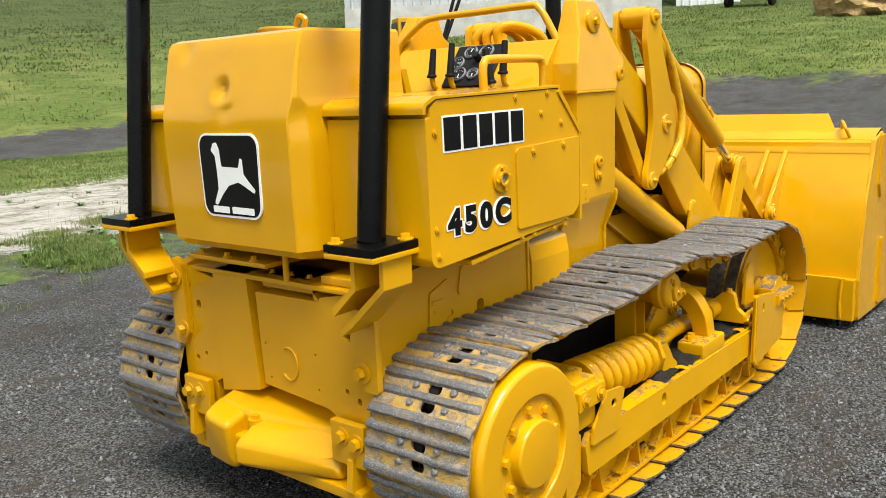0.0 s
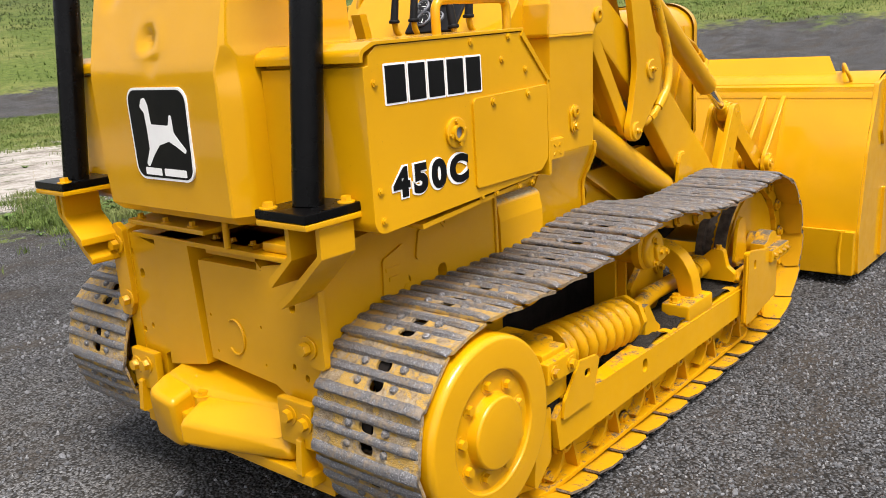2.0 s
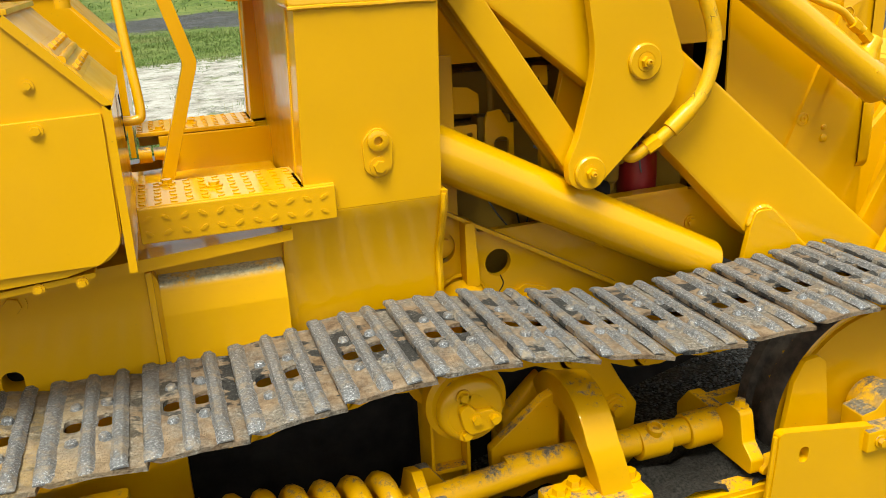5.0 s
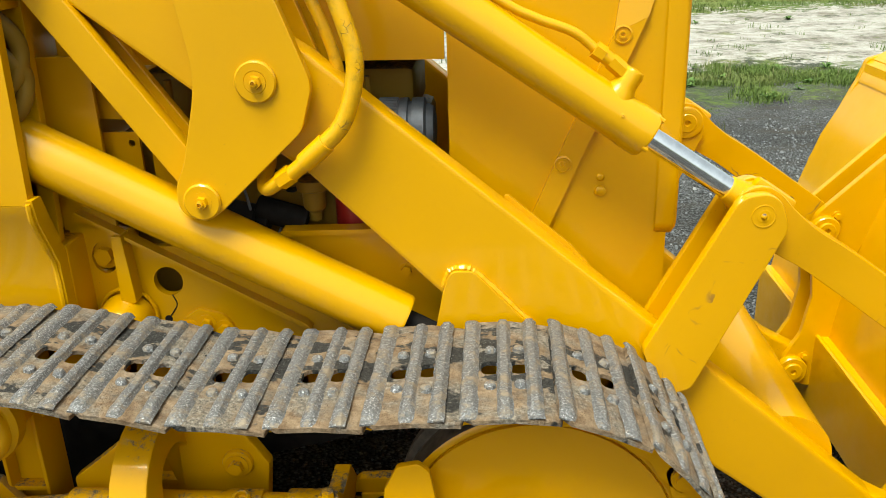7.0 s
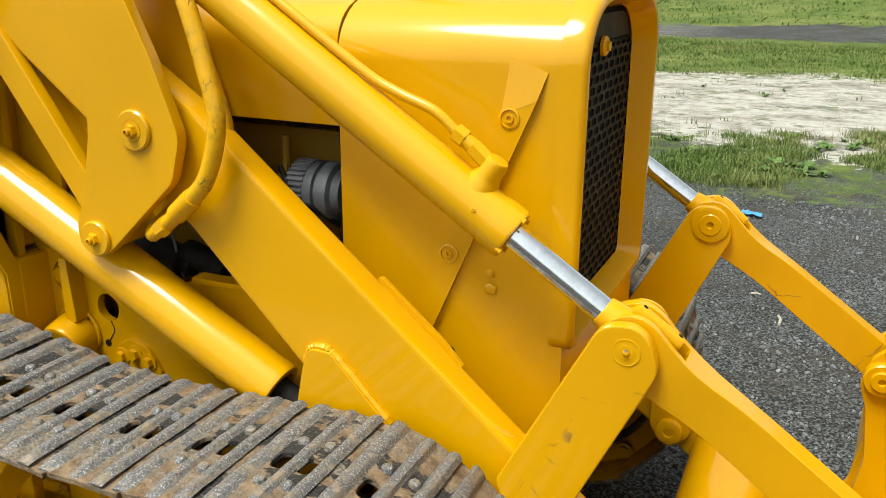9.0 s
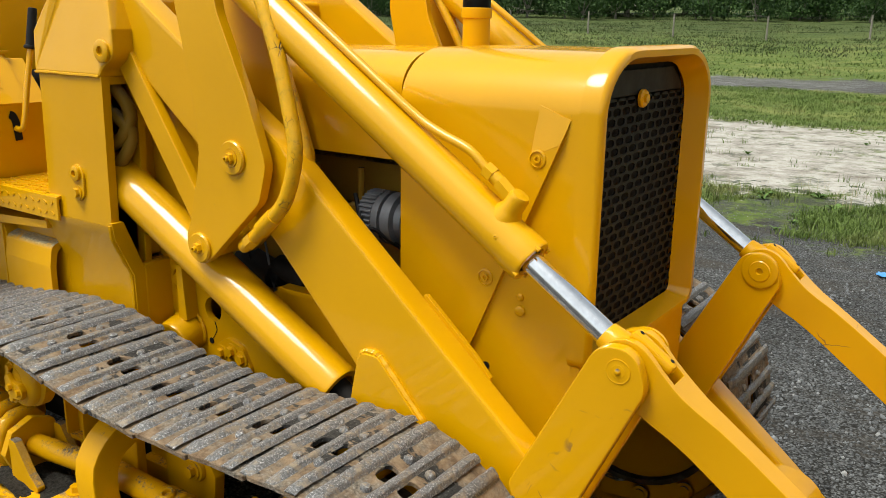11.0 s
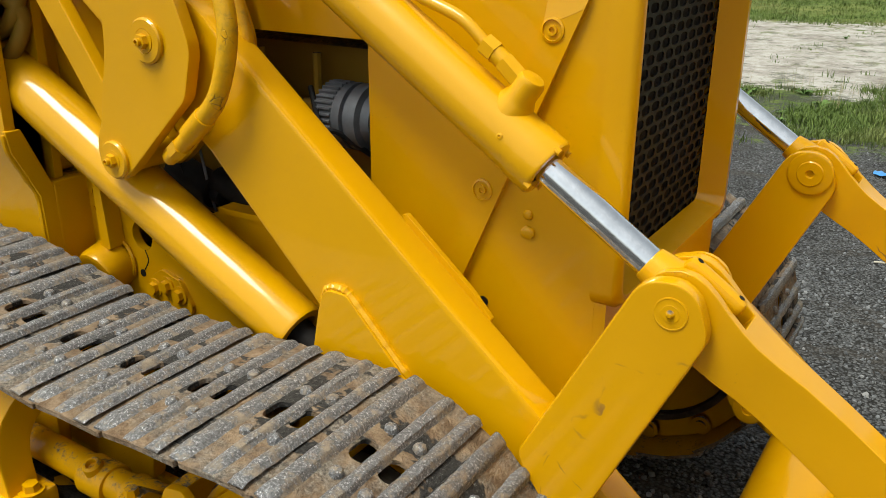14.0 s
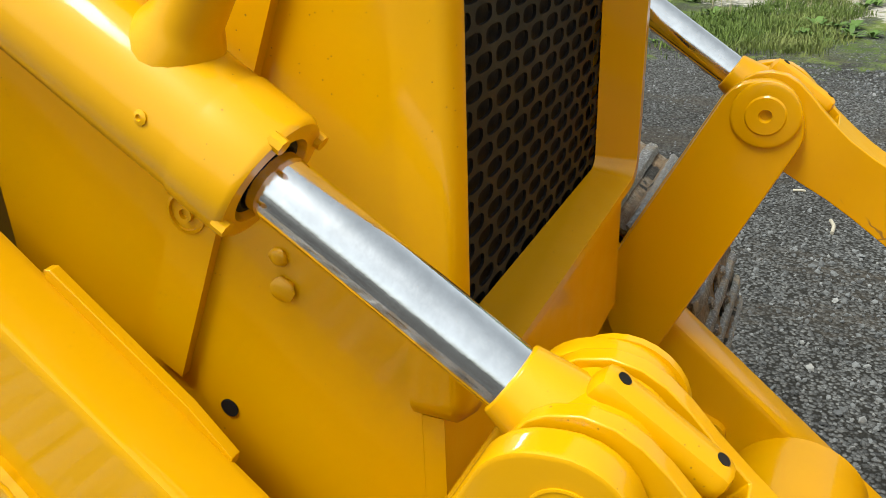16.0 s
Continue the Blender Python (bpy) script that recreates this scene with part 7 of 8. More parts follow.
    prism(bm, fillet([(1.318, 1.10), (1.352, 1.098), (1.354, 1.056), (1.318, 1.060)], 0.003), -0.226, -0.218, [oval(1.330, 1.071, 0.008, 0.008)])
    part("small_tab", bm, PAINT_SOIL, engine)
    bm = B()
    rod(bm, (1.27, -0.20, 0.825), (1.40, -0.22, 0.803), 0.033, seg=24, bevel=0.004)
    rod(bm, (1.40, -0.22, 0.803), (1.425, -0.224, 0.799), 0.020, seg=14, bevel=0.003)
    part("starter_solenoid", bm, BLACK_MATT, engine, "black starter solenoid")
    rnd = random.Random(4)
    for i in range(9):
        bm = B()
        x0, z0 = 1.15 + 0.06 * i, rnd.uniform(0.88, 1.04)
        pipe(bm, [(x0, -0.20, z0), (x0 + 0.05, -0.235, z0 - 0.06 + rnd.uniform(-0.03, 0.03)), (x0 + 0.08, -0.225, z0 - 0.10 + rnd.uniform(-0.08, 0.05)), (x0 + 0.12, -0.19, z0 - 0.14 + rnd.uniform(-0.05, 0.05))], rnd.choice((0.002, 0.003, 0.005)), per=5, seg=6)
        part("engine_wire", bm, BLACK_MATT if i % 3 else ALU, engine)
    for k in range(2):
        bm = B()
        pipe(bm, [(0.90, -0.355, 1.245 - 0.075 * k), (0.99, -0.355, 1.24 - 0.07 * k), (1.036, -0.345, 1.20 - 0.06 * k), (1.044, -0.335, 1.16 - 0.05 * k), (1.03, -0.35, 1.11 - 0.05 * k), (0.97, -0.35, 1.08 - 0.05 * k), (0.90, -0.35, 1.075 - 0.05 * k)], 0.016, per=6, seg=12)
        part("hydraulic_loop", bm, ENGINE, engine, "grimy overpainted hydraulic hose loop")
    bm = B()
    rod(bm, (1.40, -0.215, 0.83), (1.50, -0.215, 0.80), 0.026, seg=20, bevel=0.004)
    part("starter_motor", bm, DARK, engine)
    # frame rail beneath with its round hole
    bm = B()
    hole = [(1.215 + 0.030 * math.cos(radians(a)), 0.690 + 0.031 * math.sin(radians(a))) for a in range(0, 360, 18)]
    slot = [(1.092 + 0.026 * math.cos(radians(a)), 0.742 + 0.034 * math.sin(radians(a))) for a in range(0, 360, 20)]
    prism(bm, fillet([(1.03, 0.45), (1.95, 0.45), (1.86, 0.78), (1.66, 0.795), (1.46, 0.792), (1.40, 0.765), (1.17, 0.765), (1.15, 0.80), (1.03, 0.82)], 0.012), -0.262, -0.244, [hole, slot])
    rail = part("side_rail", bm, PAINT, loader, "yellow frame side rail with round hole", both=True)
    bm = B()
    prism(bm, fillet([(1.46, 0.80), (1.68, 0.803), (1.68, 0.795), (1.46, 0.788)], 0.002), -0.275, -0.24)
    part("rail_flange", bm, PAINT, rail, both=True)
    bm = B()
    prism(bm, [(1.060, 0.838), (1.060, 0.846), (1.495, 0.606), (1.505, 0.594), (1.485, 0.600)], -0.288, -0.258, bevel=0.001)
    part("sloping_flange", bm, PAINT, rail, both=True)
    bm = B()
    prism(bm, fillet([(1.215, 0.545, 0.02), (1.238, 0.610, 0.03), (1.272, 0.632, 0.02), (1.325, 0.618, 0.03), (1.370, 0.545, 0.02)], 0.02), -0.272, -0.260, bevel=0.002)
    part("bolt_plate", bm, PAINT, rail, "round-cornered plate with three bolts", both=True)
    bm = B()
    pipe(bm, [(1.219, -0.2625, 0.660), (1.226, -0.2625, 0.640), (1.216, -0.2625, 0.622), (1.208, -0.2625, 0.612)], 0.0013, per=4, seg=6)
    rod(bm, (1.204, -0.262, 0.606), (1.204, -0.2635, 0.606), 0.008, seg=12)
    part("paint_crack", bm, DARK, rail, "dark crack below the round hole")
    bm = B()
    prism(bm, fillet([(1.128, 0.80), (1.150, 0.80), (1.160, 0.66), (1.128, 0.645)], 0.004), -0.30, -0.262, bevel=0.003)
    part("rail_rib", bm, PAINT_ROUGH, rail, both=True)
    for xx, zz, rr in ((1.090, 0.745, 0.020), (1.700, 0.712, 0.011), (1.250, 0.588, 0.0135), (1.287, 0.600, 0.0135), (1.323, 0.588, 0.0135)):
        bm = B()
        hexbolt(bm, (xx, -0.272 if 1.2 < xx < 1.4 else -0.262 if xx > 1.1 else -0.25, zz), (0, -1, 0), rr, rr * 0.8, True)
        part("rail_bolt", bm, PAINT_ROUGH, rail, both=True)
    bm = B()
    rod(bm, (1.125, -0.255, 0.620), (1.125, -0.320, 0.600), 0.055, seg=32, bevel=0.012)
    weld(bm, [(1.125 + 0.058 * math.cos(radians(a)), -0.266, 0.617 + 0.058 * math.sin(radians(a))) for a in range(-20, 200, 20)], 0.005, per=6)
    part("rail_boss", bm, PAINT_ROUGH, rail, both=True)


loader_arms()
bucket()
hood_and_engine()


# ---- stones, grass and weeds ----
def leaf_material(name, lo, hi, dry=None):
    k = Nodes(name)
    col = k.mix(k.ge.outputs["Random Per Island"], lo, hi)
    if dry:
        col = k.mix(k.val(k.noise(0.5, 4, 0.7), 0.5, 0.68), col, dry)
    k.set(base=col, rough=0.6, spec=0.25)
    k.b.inputs["Subsurface Weight"].default_value = 0.0
    return k.m


GRASS = leaf_material("mixed_meadow_grass", (0.048, 0.082, 0.013), (0.125, 0.175, 0.035), (0.20, 0.20, 0.07))
PASTURE = leaf_material("rough_hill_grass", (0.026, 0.045, 0.010), (0.072, 0.098, 0.024), (0.105, 0.105, 0.042))
WEED = leaf_material("broad_weed_leaf", (0.045, 0.092, 0.016), (0.105, 0.175, 0.038))
STRAW = leaf_material("dry_stalks", (0.26, 0.22, 0.12), (0.40, 0.35, 0.22))


def blades(spots, seed, size, count, spread=0.05, lean=0.6, width=0.004):
    """Tufts of tapered, bent blades at the given spots."""
    rnd = random.Random(seed)
    vs, fs = [], []
    for x, y in spots:
        z = terrain(x, y)
        s = size * rnd.uniform(0.45, 1.3)
        for _ in range(count):
            a = rnd.uniform(0, 6.283)
            bx, by = x + rnd.gauss(0, spread), y + rnd.gauss(0, spread)
            h = s * rnd.uniform(0.4, 1.0)
            ln = h * rnd.uniform(0.1, lean)
            dx, dy = math.cos(a) * ln, math.sin(a) * ln
            wx, wy = -math.sin(a) * width, math.cos(a) * width
            i = len(vs)
            vs += [(bx - wx, by - wy, z - 0.01), (bx + wx, by + wy, z - 0.01), (bx + dx * 0.35 + wx * 0.7, by + dy * 0.35 + wy * 0.7, z + h * 0.6), (bx + dx * 0.35 - wx * 0.7, by + dy * 0.35 - wy * 0.7, z + h * 0.6), (bx + dx, by + dy, z + h)]
            fs += [(i, i + 1, i + 2, i + 3), (i + 3, i + 2, i + 4)]
    return vs, fs


def stuff(name, vs, fs, mat, label, category):
    me = bpy.data.meshes.new(name)
    me.from_pydata(vs, [], fs)
    me.materials.append(mat)
    return tagged(new(name, me), label, category, kind="stuff")


def wob(x, y):
    return 0.8 * noise.noise((x * 0.5, y * 0.5, 5.0)) + 0.35 * noise.noise((x * 1.7, y * 1.7, 9.0))


def scatter(rnd, n, x0, x1, y0, y1, keep):
    out = []
    while len(out) < n:
        x, y = rnd.uniform(x0, x1), rnd.uniform(y0, y1)
        if keep(x, y, rnd):
            out.append((x, y))
    return out


def vegetation():
    rnd = random.Random(11)
    near = scatter(rnd, 5200, -4, 14, 4.0, 7.2, lambda x, y, r: 4.7 < y + wob(x, y) < 6.3 + 0.6 * noise.noise((x * 3, y * 3, 0)) and noise.noise((x * 1.3, y * 1.3, 2)) > -0.08 and not (x > 5 and y < x * 0.85))
    stuff("verge_grass", *blades(near, 1, 0.058, 15, 0.045, 1.3, 0.0032), GRASS, "short rough green grass along gravel edge", "grass")
    inside = scatter(rnd, 300, -4, 14, 3.0, 11.4, lambda x, y, r: noise.noise((x * 1.1, y * 1.1, 7)) > 0.12 and not (x > 4 and y < x * 0.9))
    stuff("sparse_tufts", *blades(inside, 2, 0.075, 9, 0.04, 1.0, 0.0032), GRASS, "sparse grass tufts on sand and gravel", "grass")
    mid = scatter(rnd, 9000, -12, 24, 11, 19, lambda x, y, r: 11.3 < y + wob(x, y) * 1.3 < 18.7 and not (x > 12 and y < x * 0.85))
    stuff("meadow_grass", *blades(mid, 3, 0.055, 12, 0.10, 1.6, 0.006), GRASS, "rough green meadow grass", "grass")
    far = scatter(rnd, 17000, -60, 60, 22, 78, lambda x, y, r: y + wob(x, y) > 22.8 and r.random() < 30 / (y * 1.0) and math.atan2(y, x) > 0.62)
    stuff("far_meadow_grass", *blades([p for p in far if p[1] < 32], 4, 0.085, 9, 0.30, 1.8, 0.016), GRASS, "taller meadow grass beyond the track", "grass")
    stuff("hill_grass", *blades([p for p in far if p[1] >= 32], 14, 0.12, 9, 0.35, 1.8, 0.02), PASTURE, "rough dark grass higher up the hillside", "grass")
    mound = scatter(rnd, 9000, 10, 55, 2, 34, lambda x, y, r: math.hypot(x, y) + 2 * wob(x, y) > 27.5 and math.atan2(y, x) < 0.75)
    stuff("bank_grass", *blades(mound, 5, 0.09, 10, 0.26, 1.8, 0.015), GRASS, "green grass bank below the sheds", "grass")
    # dry stalks and dandelion-like weeds along the sand
    dry = scatter(rnd, 120, -3, 8, 5.2, 7.5, lambda x, y, r: 5.6 < y + wob(x, y) < 6.8)
    stuff("dry_stalks", *blades(dry, 6, 0.22, 4, 0.02, 0.5, 0.0016), STRAW, "thin dry weed stalks", "weeds")
    vs, fs = [], []
    spots = scatter(rnd, 130, -3, 9, 4.3, 6.6, lambda x, y, r: 4.7 < y + wob(x, y) < 6.4)
    spots += scatter(rnd, 14, -3, 9, 6.4, 11, lambda x, y, r: True)
    for x, y in spots:
        z = terrain(x, y)
        n = rnd.randint(6, 11)
        s = rnd.uniform(0.04, 0.09)
        for j in range(n):
            a = 6.283 * j / n + rnd.uniform(-0.3, 0.3)
            up = rnd.uniform(0.25, 1.1)
            ca, sa = math.cos(a), math.sin(a)
            wd = s * rnd.uniform(0.16, 0.26)
            i = len(vs)
            for d, hgt, ww in ((0.08, 0.05, 0.3), (0.4, 0.45 * up, 1.0), (0.75, 0.62 * up, 0.85), (1.0, 0.55 * up, 0.05)):
                vs.append((x + ca * d * s - sa * wd * ww, y + sa * d * s + ca * wd * ww, z + hgt * s))
                vs.append((x + ca * d * s + sa * wd * ww, y + sa * d * s - ca * wd * ww, z + hgt * s))
            fs += [(i, i + 1, i + 3, i + 2), (i + 2, i + 3, i + 5, i + 4), (i + 4, i + 5, i + 7, i + 6)]
    stuff("broadleaf_weeds", vs, fs, WEED, "low broadleaf weeds among the grass", "weeds")


def loose_stones():
    rnd = random.Random(21)
    k = Nodes("crushed_grey_stone")
    col = k.ramp(k.ge.outputs["Random Per Island"], [(0.0, (0.050, 0.051, 0.054)), (0.5, (0.122, 0.126, 0.133)), (0.93, (0.185, 0.191, 0.201)), (1.0, (0.27, 0.27, 0.27))])
    k.set(base=col, rough=0.85, spec=0.3)
    tmp = B()
    bmesh.ops.create_icosphere(tmp, subdivisions=1, radius=1)
    base = [v.co.copy() for v in tmp.verts]
    tris = [tuple(v.index for v in f.verts) for f in tmp.faces]
    tmp.free()
    vs, fs = [], []
    spots = scatter(rnd, 22000, -2.6, 6.0, -1.7, 5.2, lambda x, y, r: noise.noise((x * 0.9, y * 0.9, 4)) > -0.45)
    spots += scatter(rnd, 9000, -0.5, 3.2, -1.4, -0.75, lambda x, y, r: True)
    spots += scatter(rnd, 12000, 2.0, 5.5, -0.9, 4.2, lambda x, y, r: noise.noise((x * 1.1, y * 1.1, 8)) + 0.5 * noise.noise((x * 4, y * 4, 3)) > r.uniform(-0.35, 0.25))
    spots += scatter(rnd, 6000, -2.6, 1.0, -1.6, 2.6, lambda x, y, r: noise.noise((x * 1.3, y * 1.3, 6)) > r.uniform(-0.3, 0.3))
    for n_spot, (x, y) in enumerate(spots):
        s = rnd.choice((0.0026, 0.003, 0.0034, 0.0038, 0.0042, 0.005, 0.006))
        s *= rnd.choice((1.1, 1.3, 1.5, 1.8)) if n_spot >= 31000 else 1.0
        ph = rnd.uniform(0, 99)
        m = Euler((rnd.uniform(0, 6), rnd.uniform(0, 6), rnd.uniform(0, 6))).to_matrix()
        i = len(vs)
        sx, sy, sz = s * rnd.uniform(0.8, 1.4), s, s * rnd.uniform(0.5, 0.9)
        for b in base:
            q = m @ Vector((b.x * sx, b.y * sy, b.z * sz)) * (1 + 0.55 * noise.noise(b * 1.6 + Vector((ph, 0, 0))))
            vs.append((x + q.x, y + q.y, terrain(x, y) + s * 0.2 + q.z))
        fs += [tuple(i + t for t in f) for f in tris]
    stuff("gravel_stones", vs, fs, k.m, "loose crushed grey gravel stones", "gravel")


def yard_scraps():
    bm = B()
    bmesh.ops.create_grid(bm, x_segments=7, y_segments=4, size=0.5)
    for v in bm.verts:
        v.co = Vector((2.22 + v.co.x * 0.12, 3.70 + v.co.y * 0.07 - v.co.x * 0.05, 0.018 + terrain(2.22, 3.7) + 0.014 * noise.noise((v.co.x * 6, v.co.y * 6, 1))))
    bmesh.ops.solidify(bm, geom=bm.faces[:], thickness=0.002)
    tagged(part("plastic_scrap", bm, plain("blue_plastic", (0.06, 0.24, 0.55), 0.4), None), "crumpled light blue plastic scrap on gravel", "scrap")
    for (x0, y0), (x1, y1), r in (((2.478, 2.100), (2.486, 2.00), 0.006), ((2.345, 2.33), (2.385, 2.335), 0.005)):
        bm = B()
        z = terrain(x0, y0) + r
        pipe(bm, [(x0, y0, z), ((x0 + x1) / 2 + 0.006, (y0 + y1) / 2, z + 0.003), (x1, y1, z)], r, per=5, seg=10)
        tagged(part("stick", bm, plain("bleached_wood", (0.34, 0.31, 0.25), 0.8, vary=0.2), None), "short pale bleached stick on gravel", "stick")


# ---- distance ----
def bearing(az, r, eye=(-1.66, -1.86)):
    return eye[0] + r * math.cos(radians(az)), eye[1] + r * math.sin(radians(az))


WHITE_WALL = plain("white_sheet_siding", (0.68, 0.70, 0.72), 0.6, vary=0.08, scale=0.6, bump=0)
GREY_WALL = plain("weathered_grey_siding", (0.42, 0.44, 0.46), 0.65, vary=0.15, scale=0.8, bump=0)
CONCRETE = plain("stained_concrete", (0.46, 0.45, 0.43), 0.85, vary=0.2, scale=1.5, bump=0.2)
WINDOW = plain("dark_window_glass", (0.02, 0.024, 0.028), 0.08, vary=0.2, bump=0)
RUST = plain("rusty_iron", (0.12, 0.05, 0.025), 0.8, vary=0.5, scale=6)
WOOD = plain("grey_weathered_wood", (0.20, 0.18, 0.15), 0.85, vary=0.3, scale=8)


def shed(name, az0, az1, r, high, wall_mat, label, windows=0, base=0.0):
    """A long shed seen from the yard: ribbed wall, base wall, roof and windows."""
    a, b = Vector((*bearing(az0, r), 0)), Vector((*bearing(az1, r), 0))
    ln = (b - a).length
    u = (b - a).normalized()
    out = Vector((u.y, -u.x, 0))
    if out.dot(-(a + b)) < 0:
        out = -out
    z0 = min(terrain(a.x, a.y), terrain(b.x, b.y)) - 1.0
    site = thing(name, label, "shed")
    m = Matrix(((u.x, -out.x, 0, a.x), (u.y, -out.y, 0, a.y), (0, 0, 1, z0), (0, 0, 0, 1)))
    bm = B()
    n = int(ln / 0.45)
    line = []
    for i in range(n):
        x = ln * i / n
        line += [(x, 0.0), (x + 0.30, 0.0), (x + 0.34, -0.05), (x + 0.41, -0.05)]
    line += [(ln, 0.0), (ln, 8.0), (0.0, 8.0)]
    prism(bm, line, 1.0 + base, high + 1.0, axis="z")
    bm.transform(m)
    wall = part("wall", bm, wall_mat, site)
    if base:
        bm = B()
        box(bm, (0, -0.15, 0), (ln, 8.1, 1.0 + base), 0.0)
        bm.transform(m)
        part("base_wall", bm, CONCRETE, site, "stained concrete base wall")
    bm = B()
    prism(bm, [(-0.5, high + 1.0), (8.6, high + 1.0), (4.0, high + 3.0)], -0.4, ln + 0.4, axis="x")
    bm.transform(m)
    part("roof", bm, GREY_WALL, site)
    for i in range(windows):
        x = ln * (i + 0.5) / windows
        bm = B()
        box(bm, (x - 1.1, -0.09, 1.9 + base), (x + 1.1, -0.02, 3.0 + base), 0.02)
        bm.transform(m)
        win = part("window", bm, CONCRETE, site)
        for j in range(2):
            bm = B()
            box(bm, (x - 1.02 + j * 1.03, -0.11, 1.98 + base), (x - 0.02 + j * 1.03, -0.06, 2.92 + base), 0.0)
            bm.transform(m)
            part("pane", bm, WINDOW, win)


def excavator():
    site = thing("excavator", "old yellow excavator parked behind the loader", "excavator")
    x, y = bearing(42.0, 27)
    z = terrain(x, y)
    m = Matrix.Translation((x, y, z)) @ pose(0, 0, 0, 0, 0, -35)
    old = yellow_paint("faded_excavator_paint", (0.52, 0.30, 0.03), rough=0.6, coat=0.0, dirt=0.3)

    def add(name, bm, mat, label="", parent=site):
        bm.transform(m)
        return part(name, bm, mat, parent, label)

    bm = B()
    for yy in (-1.0, 1.0):
        prism(bm, fillet([(-1.6, 0.0), (1.6, 0.0), (1.9, 0.35), (1.6, 0.7), (-1.6, 0.7), (-1.9, 0.35)], 0.2), yy - 0.25, yy + 0.25)
    add("crawler", bm, RUST, "rusty crawler tracks")
    bm = B()
    box(bm, (-1.8, -1.2, 0.85), (1.1, 1.2, 1.75), 0.08)
    body = add("upper_body", bm, old)
    for i in range(3):
        bm = B()
        box(bm, (-1.5 + i * 0.55, -1.22, 1.15), (-1.1 + i * 0.55, -1.19, 1.5), 0.01)
        add("louvre", bm, DARK, parent=body)
    bm = B()
    box(bm, (0.0, 0.25, 1.75), (1.2, 1.2, 2.9), 0.06)
    cab = add("cab", bm, old)
    for lo, hi in (((0.1, 0.22, 2.0), (0.55, 0.24, 2.75)), ((0.65, 0.22, 2.0), (1.1, 0.24, 2.75)), ((-0.03, 0.35, 2.0), (-0.01, 1.1, 2.75)), ((1.2, 0.35, 2.0), (1.22, 1.1, 2.75))):
        bm = B()
        box(bm, lo, hi, 0.0)
        add("cab_window", bm, WINDOW, parent=cab)
    for dx in (0.0, 0.5):
        bm = B()
        rod(bm, (1.1, -0.2, 1.5), (2.6 + dx, -0.2, 6.2), 0.06, 0.04, seg=8)
        add("boom_rail", bm, DARK, "thin dark boom rail")
    bm = B()
    box(bm, (-1.79, -1.205, 0.95), (-1.72, -0.6, 1.05), 0.0)
    add("rear_mark", bm, WHITE_DECAL)


def fence(points, name, wires=3, tall=1.2):
    site = thing(name, "wire fence on grey wooden posts in the meadow", "fence")
    tops = []
    for x, y in points:
        z = terrain(x, y)
        bm = B()
        rod(bm, (x, y, z - 0.2), (x, y, z + tall), 0.055, 0.045, seg=8)
        part("fence_post", bm, WOOD, site)
        tops.append(Vector((x, y, z)))
    for w in range(wires):
        bm = B()
        pipe(bm, [p + Vector((0, 0, tall * (0.35 + 0.3 * w))) for p in tops], 0.006, per=2, seg=4)
        part("fence_wire", bm, DARK, site)


def tree(x, y, high, seed, bush=False):
    rnd = random.Random(seed)
    site = thing("bush" if bush else "tree", "dark green leafy bush at the meadow's edge" if bush else "dark leafy tree at the meadow's edge", "bush" if bush else "tree", group="far trees")
    z = terrain(x, y)
    base = Vector((x, y, z))
    bm = B()
    limbs = []
    trunk_h = high * (0.12 if bush else 0.16)
    rod(bm, base - Vector((0, 0, 0.3)), base + Vector((0, 0, trunk_h)), high * 0.028, high * 0.02, seg=8)
    for i in range(7):
        a = 6.283 * i / 7 + rnd.uniform(-0.3, 0.3)
        tip = base + Vector((math.cos(a) * high * rnd.uniform(0.15, 0.3), math.sin(a) * high * rnd.uniform(0.15, 0.3), trunk_h * 0.4 + high * rnd.uniform(0.0, 0.62)))
        rod(bm, base + Vector((0, 0, trunk_h * 0.9)), tip, high * 0.014, high * 0.005, seg=6)
        limbs.append(tip)
    part("trunk", bm, WOOD, site)
    vs, fs = [], []
    for _ in range(2200):
        c = rnd.choice(limbs) + Vector((rnd.gauss(0, 0.13), rnd.gauss(0, 0.13), rnd.gauss(0, 0.13))) * high
        if c.z < z + high * 0.06:
            continue
        s = high * rnd.uniform(0.014, 0.034)
        e = Euler((rnd.uniform(0, 6), rnd.uniform(0, 6), rnd.uniform(0, 6))).to_matrix()
        i = len(vs)
        for q in ((-1, -0.4, 0), (0, -0.6, 0.3), (1, 0, 0), (0.1, 0.6, 0.2), (-0.8, 0.4, -0.2)):
            vs.append(tuple(c + e @ (Vector(q) * s)))
        fs += [(i, i + 1, i + 2), (i, i + 2, i + 3), (i, i + 3, i + 4)]
    me = bpy.data.meshes.new("crown")
    me.from_pydata(vs, [], fs)
    me.materials.append(LEAVES)
    ob = new("crown", me)
    ob.parent = site


LEAVES = leaf_material("dark_tree_leaves", (0.012, 0.035, 0.008), (0.05, 0.10, 0.02))

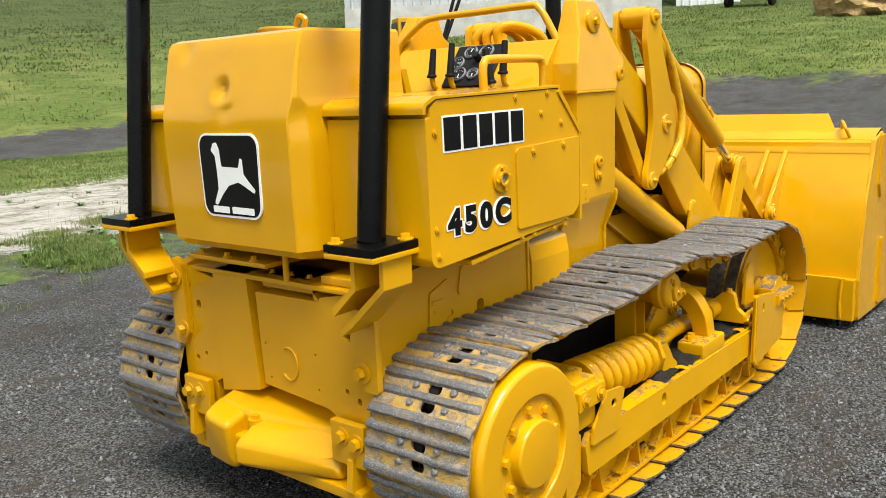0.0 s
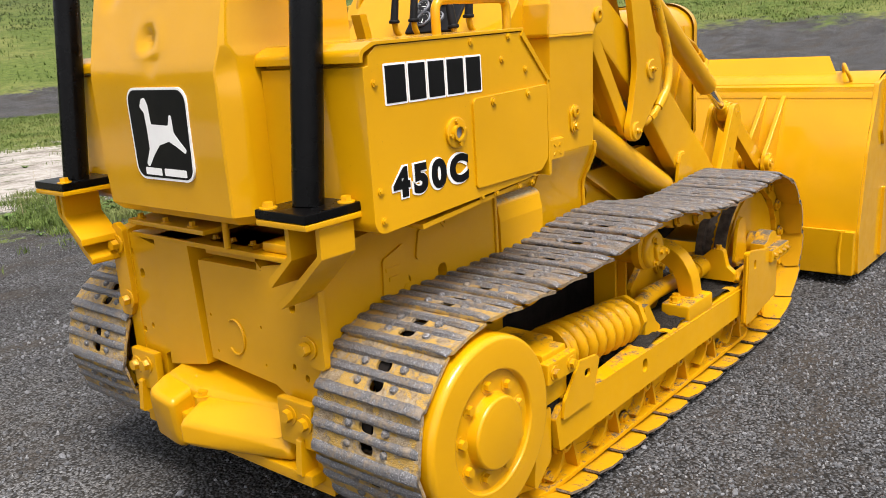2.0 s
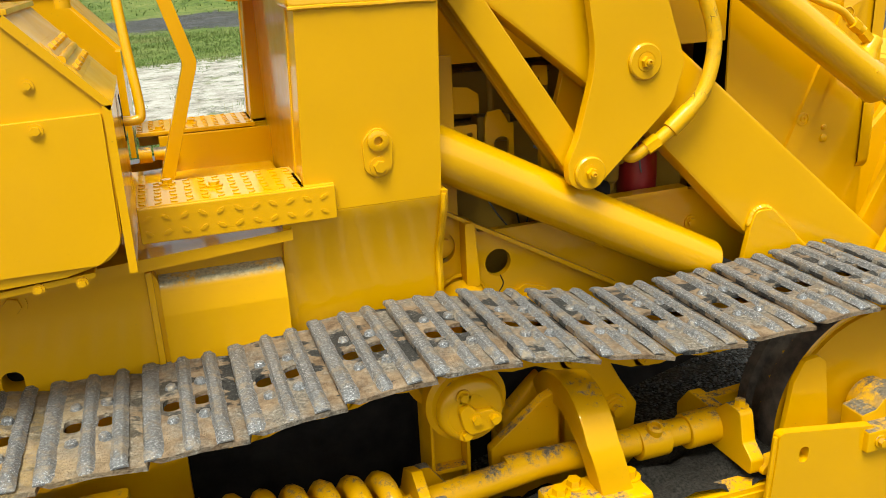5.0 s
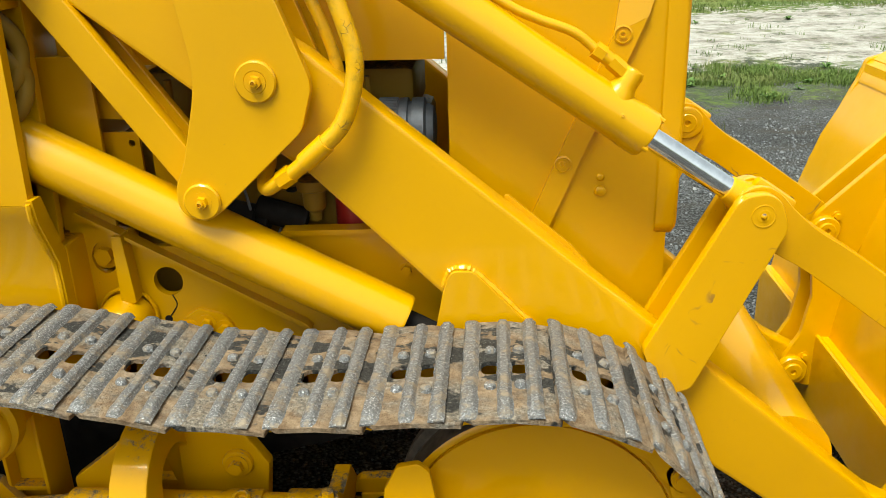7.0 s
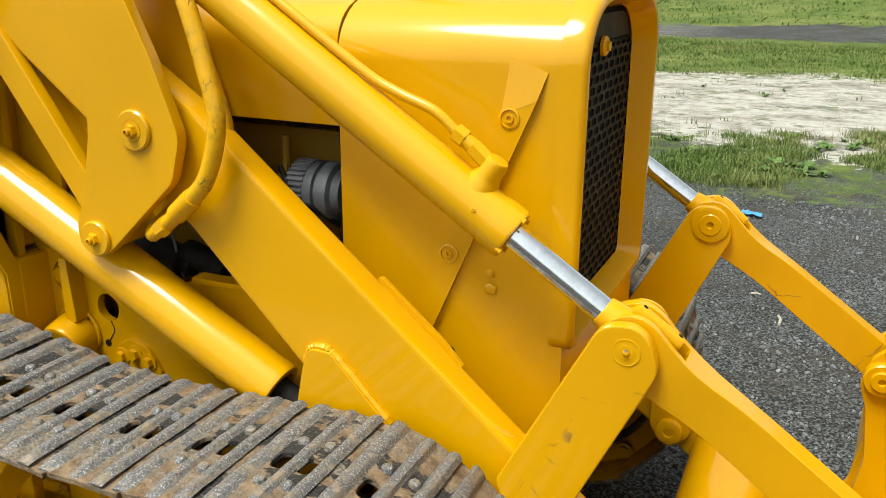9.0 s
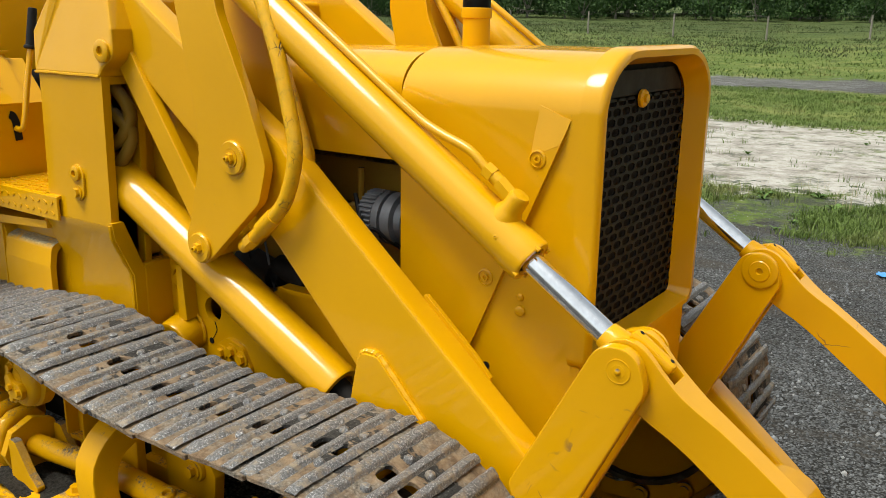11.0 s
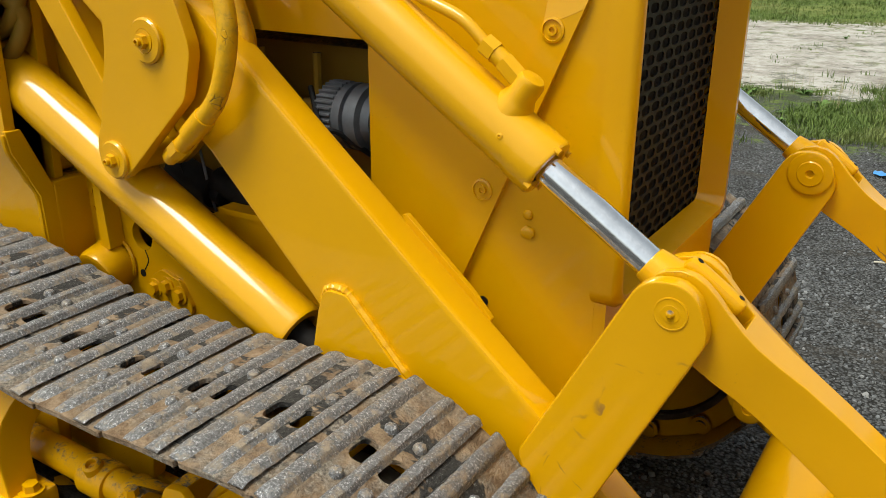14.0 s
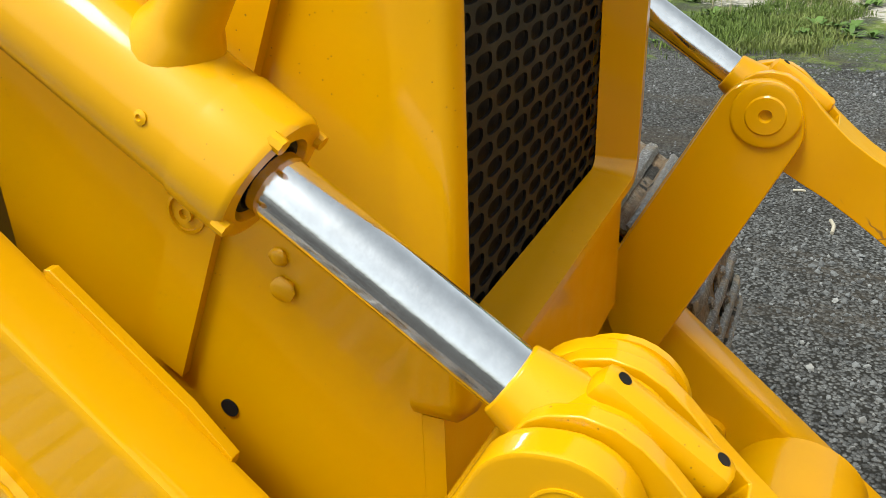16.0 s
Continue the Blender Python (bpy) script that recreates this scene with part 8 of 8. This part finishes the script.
vegetation()
loose_stones()
yard_scraps()
shed("grey_shed", 45.5, 25.3, 46, 6.5, GREY_WALL, "long weathered grey shed with dark windows", 6, 1.6)
shed("white_shed", 24.4, 20.6, 55, 4.5, WHITE_WALL, "white sheet-clad shed on grass bank")
shed("white_barn", 19.4, 14.8, 55, 4.5, WHITE_WALL, "white sheet-clad barn on grass bank")
shed("low_grey_shed", 14.3, 6.0, 52, 3.0, GREY_WALL, "low grey shed beside the white barn")
excavator()
fence([(-28.4 + 4.7 * i, 42 + 0.6 * i) for i in range(9)], "meadow_fence")
fence([bearing(78 - 3.1 * i, 70 + 2 * i) for i in range(7)], "hill_fence", 2)


def hill_gate():
    site = thing("wooden_gate", "grey wooden rail gate on hillside", "gate")
    p, q = bearing(61.7, 84), bearing(63.8, 84)
    tops = []
    for x, y in (p, q):
        z = terrain(x, y)
        bm = B()
        box(bm, (x - 0.1, y - 0.1, z - 0.2), (x + 0.1, y + 0.1, z + 1.3), 0.02)
        part("gate_post", bm, WOOD, site)
        tops.append(Vector((x, y, z + 1.2)))
    bm = B()
    rod(bm, tops[0], tops[1], 0.09, seg=8)
    part("gate_rail", bm, WOOD, site)


hill_gate()
rnd_t = random.Random(5)
for i in range(26):
    a = 90 + i * 1.7 + rnd_t.uniform(-0.6, 0.6)
    tree(*bearing(a, rnd_t.uniform(80, 100), (2.85, -1.57)), rnd_t.uniform(10, 15), 40 + i)
for i in range(22):
    tree(*bearing(90 + i * 2.0 + rnd_t.uniform(-0.7, 0.7), rnd_t.uniform(73, 78), (2.85, -1.57)), rnd_t.uniform(3.5, 5.5), 90 + i, True)
for a, r, h in ((47, 95, 4.0), (50, 110, 5.0), (44.6, 80, 3.0), (53, 120, 3.0)):
    tree(*bearing(a, r), h, int(a * 10), True)


def rubbish_heap():
    bm = B()
    x, y = bearing(13.6, 46)
    tmp = B()
    bmesh.ops.create_icosphere(tmp, subdivisions=4, radius=1)
    for v in tmp.verts:
        v.co = Vector((v.co.x * 1.8, v.co.y * 2.2, v.co.z * 1.1)) * (1 + 0.3 * noise.noise(v.co * 3))
    join(bm, tmp, Matrix.Translation((x, y, terrain(x, y) + 0.2)))
    tagged(part("earth_mound", bm, plain("old_straw", (0.36, 0.24, 0.10), 0.9, vary=0.4, scale=3, bump=0.8, dist=0.1), None, "brown heap of old straw beside the barn"), "", "heap")
    x, y = bearing(20.0, 52)
    z = terrain(x, y)
    site = thing("rusty_implement", "rusty farm implement standing between the sheds", "implement")
    bm = B()
    box(bm, (x - 0.6, y - 1.4, z + 0.5), (x + 0.6, y + 1.4, z + 0.9), 0.05)
    box(bm, (x - 0.3, y - 0.5, z + 0.9), (x + 0.5, y + 0.7, z + 1.5), 0.05)
    part("implement_frame", bm, RUST, site)
    for yy in (-1.2, 1.2):
        bm = B()
        rod(bm, (x - 0.1, y + yy - 0.1, z + 0.45), (x - 0.1, y + yy + 0.1, z + 0.45), 0.5, seg=18)
        part("implement_wheel", bm, DARK, site)


rubbish_heap()
